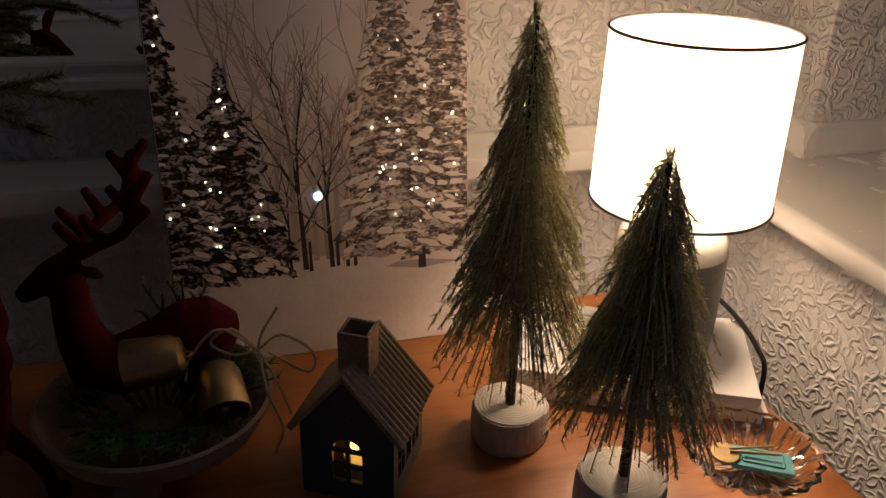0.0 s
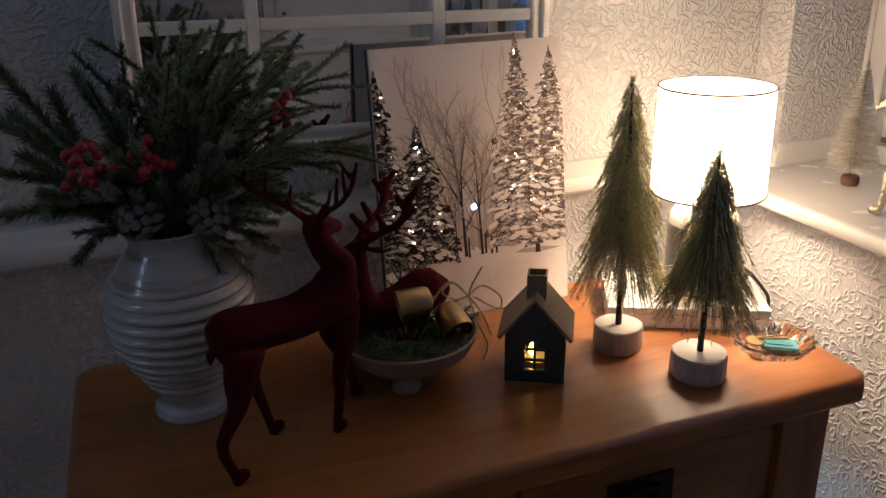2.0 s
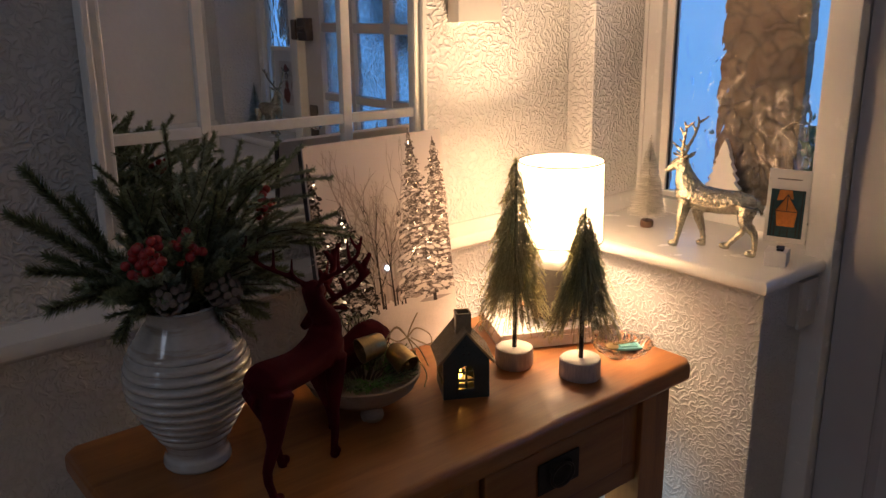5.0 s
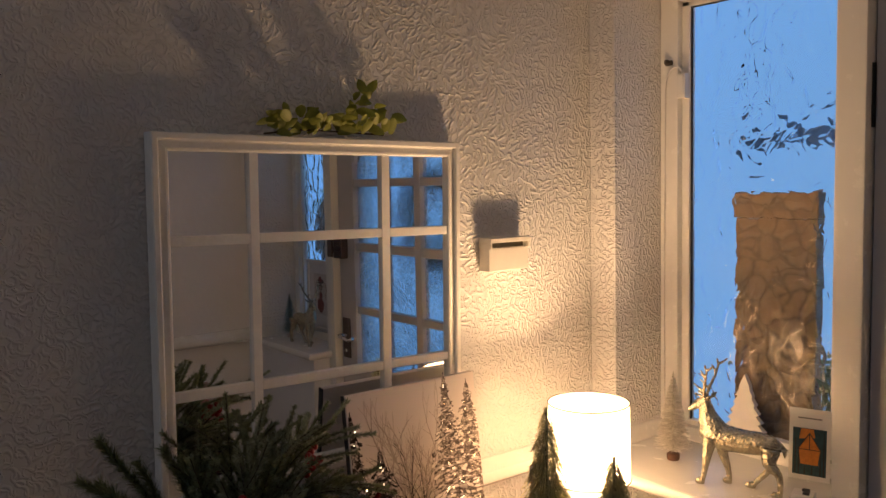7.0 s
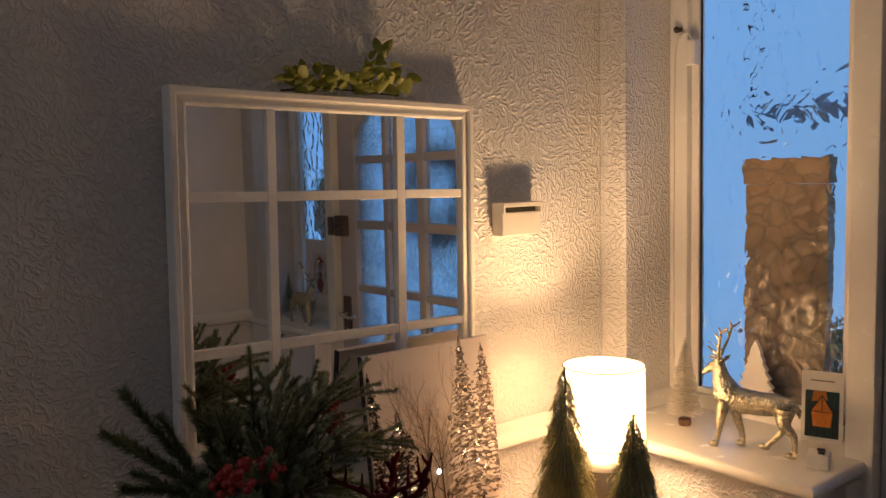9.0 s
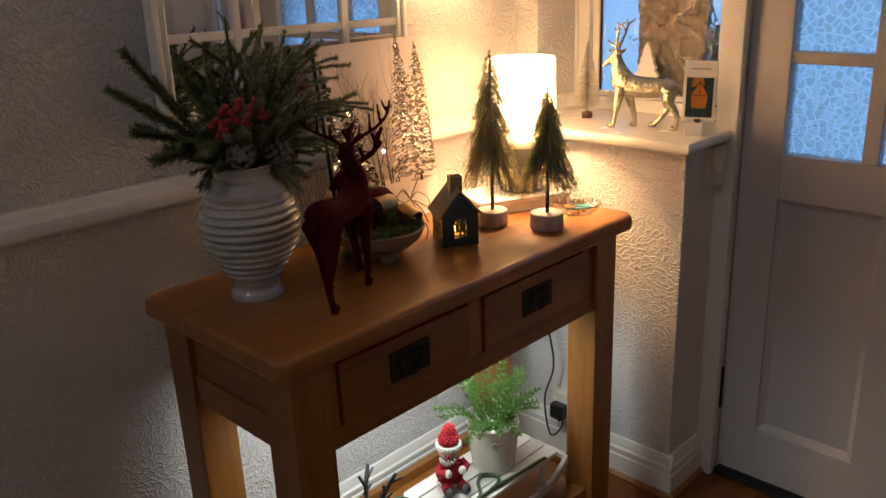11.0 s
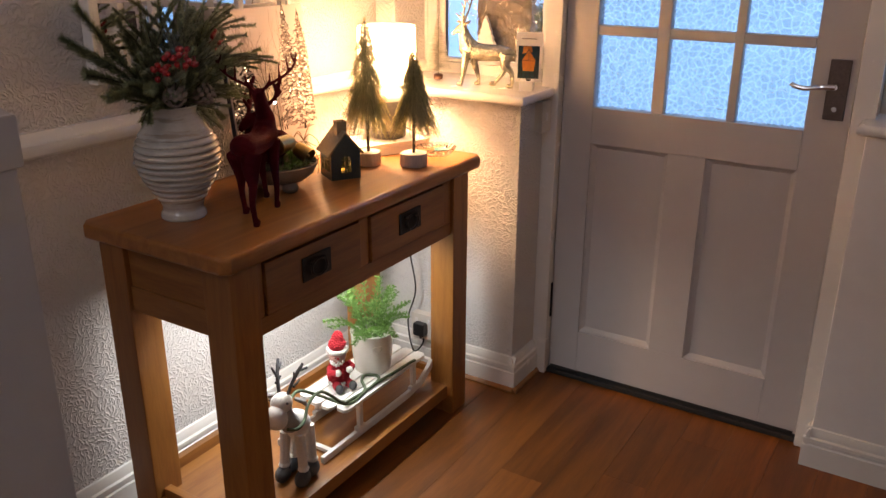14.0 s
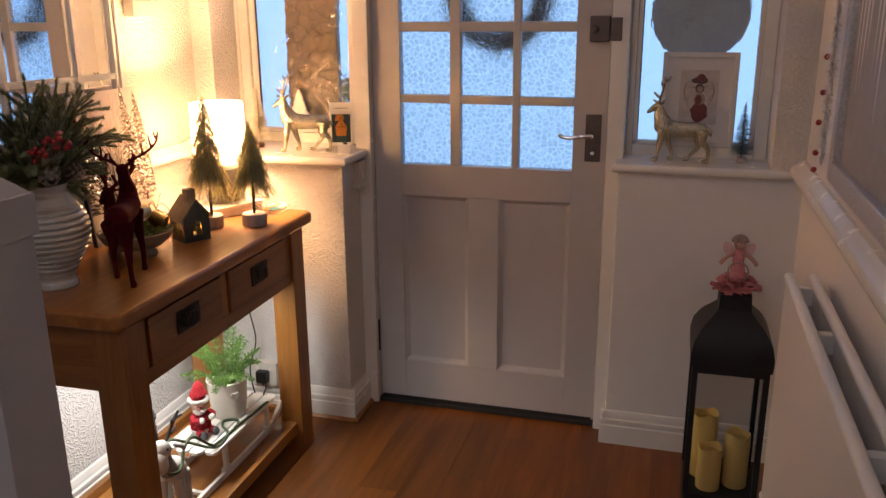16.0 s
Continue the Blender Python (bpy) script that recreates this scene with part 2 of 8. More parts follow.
def obscure_glass(name, scale, depth, rough=0.03, flow=0.0, ridge=0.16, cell=(0.95, 0.98, 1.0)):
    """Patterned glass: rounded cells pressed into a clear pane."""
    m = bpy.data.materials.new(name)
    m.use_nodes = True
    nt = m.node_tree
    L = nt.links.new
    b = nt.nodes["Principled BSDF"]
    b.inputs["Transmission Weight"].default_value = 1.0
    b.inputs["IOR"].default_value = 1.45
    b.inputs["Roughness"].default_value = rough
    b.inputs["Base Color"].default_value = (0.95, 0.98, 1.0, 1)
    co = nd(nt, "ShaderNodeTexCoord")
    warp = nd(nt, "ShaderNodeTexNoise", Scale=scale * 0.4, Detail=1.0)
    L(co.outputs["Object"], warp.inputs["Vector"])
    add = nd(nt, "ShaderNodeMixRGB")
    add.blend_type = "LINEAR_LIGHT"
    add.inputs[0].default_value = 0.6 / scale
    L(co.outputs["Object"], add.inputs[1])
    L(warp.outputs["Color"], add.inputs[2])
    vor = nd(nt, "ShaderNodeTexVoronoi", Scale=scale)
    vor.feature = "DISTANCE_TO_EDGE"
    L(add.outputs[0], vor.inputs["Vector"])
    sm = nd(nt, "ShaderNodeMapRange")
    sm.interpolation_type = "SMOOTHERSTEP"
    sm.inputs["From Max"].default_value = ridge
    L(vor.outputs["Distance"], sm.inputs["Value"])
    tone = nd(nt, "ShaderNodeMixRGB")              # cells tinted darker than grooves, for the skylight that the grooves bend in
    tone.inputs[1].default_value, tone.inputs[2].default_value = (1, 1, 1, 1), (*cell, 1)
    L(sm.outputs[0], tone.inputs[0])
    L(tone.outputs[0], b.inputs["Base Color"])
    wav = nd(nt, "ShaderNodeTexNoise", Scale=scale * 0.7, Detail=1.0)
    L(co.outputs["Object"], wav.inputs["Vector"])
    # the pressing is deeper in some parts of the sheet
    deep = nd(nt, "ShaderNodeTexNoise", Scale=scale * 0.2, Detail=1.0)
    L(co.outputs["Object"], deep.inputs["Vector"])
    dm = nd(nt, "ShaderNodeMapRange")
    dm.inputs["From Min"].default_value, dm.inputs["From Max"].default_value = 0.35, 0.65
    dm.inputs["To Min"].default_value = 0.15
    L(deep.outputs["Fac"], dm.inputs["Value"])
    cells = nd(nt, "ShaderNodeMath")
    cells.operation = "MULTIPLY"
    L(sm.outputs[0], cells.inputs[0])
    L(dm.outputs[0], cells.inputs[1])
    ad = nd(nt, "ShaderNodeMath")
    ad.operation = "MULTIPLY_ADD"
    ad.inputs[1].default_value = flow
    L(wav.outputs["Fac"], ad.inputs[0])
    L(cells.outputs[0], ad.inputs[2])
    bp = nd(nt, "ShaderNodeBump", Strength=1.0, Distance=depth)
    L(ad.outputs[0], bp.inputs["Height"])
    L(bp.outputs[0], b.inputs["Normal"])
    return m


WALL = wallpaper("relief_wallpaper", (0.67, 0.66, 0.65))
EMULSION = material("white_emulsion", (0.80, 0.785, 0.78), 0.6, vary=0.03, scale=2.5, bump=0.35, bump_scale=45)
RADIATOR = material("radiator_enamel", (0.82, 0.82, 0.81), 0.38, vary=0.02, scale=3)
PLASTER = material("plaster", (0.76, 0.75, 0.73), 0.7, vary=0.04, bump=0.1)
GLOSS = material("white_gloss_paint", (0.78, 0.77, 0.74), 0.25, vary=0.03, scale=3, bump=0.08, bump_scale=25)
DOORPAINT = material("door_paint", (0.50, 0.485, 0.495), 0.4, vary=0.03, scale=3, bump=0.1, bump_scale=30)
OAK = wood("oak", (0.20, 0.066, 0.013), (0.35, 0.138, 0.032), 0.36, axis=0)
OAK_UP = wood("oak_upright", (0.20, 0.066, 0.013), (0.35, 0.138, 0.032), 0.36, axis=2)
OAK_Y = wood("oak_cross", (0.20, 0.066, 0.013), (0.35, 0.138, 0.032), 0.36, axis=1)
PLANK = wood("floor_oak", (0.120, 0.034, 0.006), (0.25, 0.078, 0.013), 0.36, axis=0, per_object=0.14, scale=0.8, coat=0.08)
BLACKM = material("black_metal", (0.02, 0.02, 0.022), 0.45, 0.6, vary=0.2)
BLACKP = material("black_plastic", (0.015, 0.015, 0.016), 0.4)
BRONZE = material("dark_bronze", (0.05, 0.042, 0.038), 0.42, 0.85, vary=0.25, scale=30)
LATCH = material("worn_bronze", (0.14, 0.112, 0.10), 0.40, 0.85, vary=0.25, scale=30)
CHROME = material("chrome", (0.75, 0.75, 0.76), 0.15, 1.0, vary=0.03)
MIRROR = material("mirror_silver", (0.88, 0.90, 0.90), 0.015, 1.0, vary=0.0)
MIRROR.node_tree.nodes["Principled BSDF"].inputs["Roughness"].default_value = 0.01
for lk in list(MIRROR.node_tree.links):
    if lk.to_socket.name == "Roughness":
        MIRROR.node_tree.links.remove(lk)
FRAMEWHITE = material("mirror_frame_paint", (0.88, 0.86, 0.81), 0.45, vary=0.06, scale=12, bump=0.1)
GLASS_WIN = hammered_glass("window_glass", 23.0, 0.0028)
GLASS_DEEP = hammered_glass("deep_window_glass", 25.0, 0.0036)
GLASS_DOOR = obscure_glass("door_glass", 54.0, 0.0008, rough=0.26, ridge=0.17, cell=(0.64, 0.69, 0.71))
SKY = emitter("dusk_sky", (0.185, 0.45, 0.77), 0.64)
RUBBER = material("rubber", (0.02, 0.02, 0.02), 0.7)


# ---- mesh helpers ----
def harden(me):
    """Keeps broad flat faces flat beside their rounded edges."""
    near = {}
    for p in me.polygons:
        for k in p.edge_keys:
            near.setdefault(k, []).append(p.index)
    sharp = {tuple(sorted(e.vertices)) for e in me.edges if e.use_edge_sharp}
    area = [p.area for p in me.polygons]
    broad = set()
    for p in me.polygons:
        if p.area < 1.5e-4:
            continue
        others = [area[q] for k in p.edge_keys if tuple(sorted(k)) not in sharp for q in near[k] if q != p.index]
        if others and max(others) < 0.45 * p.area:
            broad.add(p.index)
    if not broad:
        return
    at = {}
    for i in broad:
        for v in me.polygons[i].vertices:
            at.setdefault(v, []).append(me.polygons[i].normal)
    normals = [(0.0, 0.0, 0.0)] * len(me.loops)
    for p in me.polygons:
        for li in p.loop_indices:
            v = me.loops[li].vertex_index
            if p.index in broad:
                normals[li] = tuple(p.normal)
            elif v in at:
                best = max(at[v], key=lambda n: n.dot(p.normal))
                if best.dot(p.normal) > 0.6:
                    normals[li] = tuple(best)
    me.normals_split_custom_set(normals)


def link_mesh(name, bm, mat, parent=None, smooth=35):
    me = bpy.data.meshes.new(name)
    bm.normal_update()
    bm.to_mesh(me)
    bm.free()
    for m in (mat if isinstance(mat, (list, tuple)) else [mat]):
        me.materials.append(m)
    if smooth:
        me.shade_smooth()
        me.set_sharp_from_angle(angle=radians(smooth))
        if len(me.polygons) < 700:
            harden(me)
    ob = new(name, me)
    if parent is not None:
        ob.parent = parent
    return ob


def part(name, bm, mat, parent, label="", smooth=35):
    ob = link_mesh(name, bm, mat, parent, smooth)
    if label:
        tagged(ob, label)
    return ob


def thing(name, label, category, m=None, group=""):
    ob = new(name)
    ob.empty_display_size = 0.03
    if m is not None:
        ob.matrix_basis = m
    return tagged(ob, label, category, group)


def structure(ob, label="", category=""):
    return tagged(ob, label, category, kind="structure")


def box(bm, x0, y0, z0, x1, y1, z1, bevel=0.0, seg=2, mi=0, m=None):
    r = bmesh.ops.create_cube(bm, size=1.0)
    vs = r["verts"]
    mat = Matrix.Translation(((x0 + x1) / 2, (y0 + y1) / 2, (z0 + z1) / 2)) @ Matrix.Diagonal((abs(x1 - x0), abs(y1 - y0), abs(z1 - z0), 1))
    if m is not None:
        mat = m @ mat
    bmesh.ops.transform(bm, matrix=mat, verts=vs)
    faces = {f for v in vs for f in v.link_faces}
    for f in faces:
        f.material_index = mi
    if bevel:
        edges = list({e for v in vs for e in v.link_edges})
        bmesh.ops.bevel(bm, geom=edges, offset=bevel, segments=seg, affect="EDGES", profile=0.5)
    return bm


def boxes(*rows, bevel=0.0):
    bm = bmesh.new()
    for r in rows:
        box(bm, *r, bevel=bevel)
    return bm


def lathe(bm, profile, seg=32, m=None, mi=0, close=True):
    """Turns (radius, height) pairs round z."""
    rings = []
    for r, z in profile:
        if r < 1e-6:
            rings.append([bm.verts.new((0, 0, z))])
        else:
            rings.append([bm.verts.new((r * math.cos(2 * math.pi * i / seg), r * math.sin(2 * math.pi * i / seg), z)) for i in range(seg)])
    for a, b in zip(rings, rings[1:]):
        for i in range(seg):
            j = (i + 1) % seg
            if len(a) == 1 and len(b) == 1:
                continue
            if len(a) == 1:
                f = bm.faces.new((a[0], b[j], b[i]))
            elif len(b) == 1:
                f = bm.faces.new((a[i], a[j], b[0]))
            else:
                f = bm.faces.new((a[i], a[j], b[j], b[i]))
            f.material_index = mi
    if close:
        for ring, flip in ((rings[0], True), (rings[-1], False)):
            if len(ring) > 2:
                f = bm.faces.new(ring[::-1] if flip else ring)
                f.material_index = mi
    if m is not None:
        bmesh.ops.transform(bm, matrix=m, verts=[v for r in rings for v in r])
    return bm


def tube(bm, pts, radii, seg=8, mi=0, caps=True, squash=None):
    """A round tube through pts with a radius at each."""
    pts = [Vector(p) for p in pts]
    if not hasattr(radii, "__len__"):
        radii = [radii] * len(pts)
    rings = []
    ref = None
    for i, p in enumerate(pts):
        d = (pts[min(i + 1, len(pts) - 1)] - pts[max(i - 1, 0)]).normalized()
        if ref is None:
            ref = d.cross(Vector((0, 0, 1)) if abs(d.z) < 0.9 else Vector((1, 0, 0))).normalized()
        ref = (ref - d * ref.dot(d)).normalized()
        up = d.cross(ref)
        s = squash or (1, 1)
        rings.append([bm.verts.new(p + radii[i] * (s[0] * math.cos(2 * math.pi * k / seg) * ref + s[1] * math.sin(2 * math.pi * k / seg) * up)) for k in range(seg)])
    for a, b in zip(rings, rings[1:]):
        for k in range(seg):
            f = bm.faces.new((a[k], a[(k + 1) % seg], b[(k + 1) % seg], b[k]))
            f.material_index = mi
    if caps:
        for ring in (rings[0][::-1], rings[-1]):
            f = bm.faces.new(ring)
            f.material_index = mi
    return bm


def curve_pts(ctrl, n=24):
    """Catmull-Rom through control points."""
    c = [Vector(p) for p in ctrl]
    c = [2 * c[0] - c[1]] + c + [2 * c[-1] - c[-2]]
    out = []
    spans = len(c) - 3
    for i in range(n + 1):
        u = i / n * spans
        k = min(int(u), spans - 1)
        t = u - k
        a, b, d, e = c[k:k + 4]
        out.append(0.5 * (2 * b + (d - a) * t + (2 * a - 5 * b + 4 * d - e) * t * t + (3 * b - a - 3 * d + e) * t ** 3))
    return out


def blob(bm, center, radii, m=None, seg=16, rings=10, mi=0):
    r = bmesh.ops.create_uvsphere(bm, u_segments=seg, v_segments=rings, radius=1.0)
    mat = Matrix.Translation(center) @ (m or Matrix.Identity(4)) @ Matrix.Diagonal((*radii, 1))
    bmesh.ops.transform(bm, matrix=mat, verts=r["verts"])
    for f in {f for v in r["verts"] for f in v.link_faces}:
        f.material_index = mi
    return bm


def sweep(profile, a, b, out):
    """A moulding: the profile (out, up) drawn from a to b."""
    bm = bmesh.new()
    a, b, out = Vector(a), Vector(b), Vector(out)
    rows = [[bm.verts.new(p + out * u + Vector((0, 0, v))) for u, v in profile] for p in (a, b)]
    n = len(profile)
    for i in range(n):
        bm.faces.new((rows[0][i], rows[0][(i + 1) % n], rows[1][(i + 1) % n], rows[1][i]))
    bm.faces.new(rows[0][::-1])
    bm.faces.new(rows[1])
    bmesh.ops.recalc_face_normals(bm, faces=bm.faces)
    return bm


# ---- the hall ----
CEIL, SILL, SOUTH, WEST, WELL = 2.45, 0.965, -2.0, -4.4, 5.0
wall_north = structure(link_mesh("wall_north", boxes((WEST, 0, 0, 0.13, 0.15, WELL)), WALL, smooth=0), "white relief-papered hall wall", "wall")
pier_north = structure(link_mesh("wall_pier_north", boxes((-0.105, -0.075, SILL - 0.02, 0.128, 0.02, CEIL), bevel=0.004), WALL), "papered pier beside the window", "wall")
half_n = structure(link_mesh("wall_half_north", boxes((-0.18, -0.568, 0, 0.2, 0.01, 0.941), bevel=0.004), WALL), "papered half wall under the window", "wall")
half_s = structure(link_mesh("wall_half_south", boxes((-0.10, -2.01, 0, 0.2, -1.462, 0.941), bevel=0.004), EMULSION), "white painted half wall under the window", "wall")
pier_s = structure(link_mesh("wall_pier_south", boxes((-0.11, -2.02, SILL - 0.02, 0.128, -1.905, CEIL), bevel=0.004), WALL), "papered pier beside the window", "wall")
lintel = structure(link_mesh("wall_lintel", boxes((-0.150, -2.03, 2.06, 0.132, 0.03, CEIL)), PLASTER, smooth=0), "plain plaster lintel over door and windows", "wall")
wall_south = structure(link_mesh("wall_south", boxes((WEST, SOUTH - 0.15, 0, 0.13, SOUTH, WELL)), EMULSION, smooth=0), "white painted hall wall, faintly textured", "wall")
# unseen end wall; its two openings are invented for the fill lamps
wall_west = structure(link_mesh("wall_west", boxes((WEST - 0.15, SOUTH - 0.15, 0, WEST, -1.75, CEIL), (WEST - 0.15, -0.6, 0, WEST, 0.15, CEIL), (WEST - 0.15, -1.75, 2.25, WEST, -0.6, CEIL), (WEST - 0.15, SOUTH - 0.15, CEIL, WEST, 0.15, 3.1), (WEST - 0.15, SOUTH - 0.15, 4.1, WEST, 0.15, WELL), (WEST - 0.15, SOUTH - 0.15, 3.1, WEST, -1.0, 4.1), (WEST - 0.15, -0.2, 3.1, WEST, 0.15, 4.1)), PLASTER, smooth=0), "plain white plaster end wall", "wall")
# unseen ceiling, raised over the west part to lessen bounced lamp light
ceiling = structure(link_mesh("ceiling", boxes((-0.8, SOUTH, CEIL, 0.35, 0, CEIL + 0.1), (WEST - 0.15, SOUTH - 0.15, WELL, 0.35, 0.15, WELL + 0.1), (-0.8, SOUTH, CEIL + 0.1, -0.7, 0, WELL)), PLASTER, smooth=0), "plain white plaster ceiling, open over the stairs", "ceiling")

floor = structure(link_mesh("floor", boxes((WEST - 0.6, SOUTH, -0.1, 0.2, 0, -0.006)), RUBBER, smooth=0), "reddish oak plank floor", "floor")


def planks():
    """Oak boards along the hall, with staggered ends."""
    rng = random.Random(4)
    w, y, row, meshes = 0.125, SOUTH + 0.001, 0, {}
    while y < -0.01:
        y1 = min(y + w, -0.001)
        x = WEST - rng.uniform(0, 0.9)
        while x < 0.15:
            ln = rng.choice((0.9, 1.1, 1.3))
            x1 = min(x + ln, 0.15)
            if x1 - x > 0.05 and x1 > WEST - 0.4:
                key = (round(x1 - x, 3), round(y1 - y, 3))
                if key not in meshes:
                    bm = boxes((0, 0, -0.018, key[0] - 0.0004, key[1] - 0.0004, 0), bevel=0.0005)
                    me = bpy.data.meshes.new("plank")
                    bm.to_mesh(me)
                    bm.free()
                    me.materials.append(PLANK)
                    meshes[key] = me
                ob = new("plank", meshes[key])
                ob.parent = floor
                ob.location = (x, y, rng.uniform(-0.0004, 0.0004))
            x = x1
        y, row = y1, row + 1


SKIRT = [(0, 0), (0.018, 0), (0.018, 0.066), (0.013, 0.069), (0.013, 0.074), (0.017, 0.077), (0.017, 0.088), (0.011, 0.092), (0.010, 0.104), (0.005, 0.116), (0, 0.118)]
RAIL = [(0, 0), (0.008, -0.004), (0.03, 0.0), (0.041, 0.010), (0.043, 0.02), (0.038, 0.032), (0.026, 0.036), (0.020, 0.044), (0.010, 0.052), (0, 0.052)]
for i, (a, b, o) in enumerate((((WEST, 0, 0), (-0.18, 0, 0), (0, -1, 0)), ((-0.18, 0, 0), (-0.18, -0.584, 0), (-1, 0, 0)), ((-0.196, -0.568, 0), (-0.0, -0.568, 0), (0, -1, 0)),
                               ((-0.10, -1.446, 0), (-0.10, SOUTH, 0), (-1, 0, 0)), ((-0.116, -1.462, 0), (0, -1.462, 0), (0, 1, 0)), ((WEST, SOUTH, 0), (-0.10, SOUTH, 0), (0, 1, 0)))):
    structure(link_mesh("baseboard_%d" % (i + 1), sweep(SKIRT, a, b, o), GLOSS), "white gloss-painted skirting board", "skirting")
for i, (a, b, o) in enumerate((((WEST, 0, 0.945), (-0.2, 0, 0.945), (0, -1, 0)), ((WEST, SOUTH, 0.945), (-0.10, SOUTH, 0.945), (0, 1, 0)))):
    structure(link_mesh("dado_rail_%d" % (i + 1), sweep(RAIL, a, b, o), GLOSS), "white gloss-painted dado rail", "rail")
UPST = [(0, 0), (0.012, 0), (0.016, 0.008), (0.012, 0.03), (0.006, 0.038), (0, 0.04)]
for i, (a, b, o) in enumerate((((-0.105, 0, SILL), (-0.105, -0.091, SILL), (-1, 0, 0)), ((-0.121, -0.075, SILL), (0.06, -0.075, SILL), (0, -1, 0)), ((-0.2, 0, SILL), (-0.105, 0, SILL), (0, -1, 0)))):
    structure(link_mesh("trim_%d" % (i + 1), sweep(UPST, a, b, o), GLOSS), "white painted moulding above the sill", "trim")
# a strip of oak beading at the foot of the skirting
for i, (a, b, o) in enumerate((((-0.196, -0.3, 0), (-0.196, -0.598, 0), (-1, 0, 0)), ((-0.208, -0.584, 0), (0.0, -0.584, 0), (0, -1, 0)))):
    structure(link_mesh("beading_%d" % (i + 1), sweep([(0, 0), (0.012, 0), (0.012, 0.006), (0.006, 0.014), (0, 0.016)], a, b, o), OAK), "oak floor beading", "trim")


def sill(name, x0, y0, x1, y1):
    bm = boxes((x0, y0, 0.938, x1, y1, SILL), bevel=0.0)
    edges = [e for e in bm.edges if all(abs(v.co.x - x0) < 1e-5 for v in e.verts) or all(abs(v.co.y - (y0 if name.endswith("1") else y1)) < 1e-5 for v in e.verts)]
    edges = [e for e in edges if abs(e.verts[0].co.z - e.verts[1].co.z) < 1e-5]
    bmesh.ops.bevel(bm, geom=edges, offset=0.012, segments=4, affect="EDGES", profile=0.5)
    return structure(link_mesh(name, bm, GLOSS), "glossy white-painted window sill shelf", "sill")


sill("sill_1", -0.24, -0.604, 0.07, 0.0)
sill("sill_2", -0.13, -2.0, 0.07, -1.44)
# ---- front door ----
D0, D1, DTOP = -1.415, -0.615, 2.03
jamb = structure(link_mesh("door_frame", boxes((-0.03, D1, 0, 0.16, -0.559, 2.06), (-0.03, -1.47, 0, 0.16, D0, 2.06), (-0.03, D0, DTOP, 0.16, D1, 2.06), bevel=0.004), GLOSS), "white painted door frame", "door frame")
step = structure(link_mesh("threshold", boxes((-0.015, D0, 0.0, 0.16, D1, 0.016), bevel=0.003), RUBBER), "black rubber door threshold strip", "threshold")

COLS = ((-0.890, -0.714), (-1.102, -0.926), (-1.303, -1.126))
ROWS_Z = ((0.914, 1.122), (1.150, 1.356), (1.388, 1.595), (1.623, 1.83))


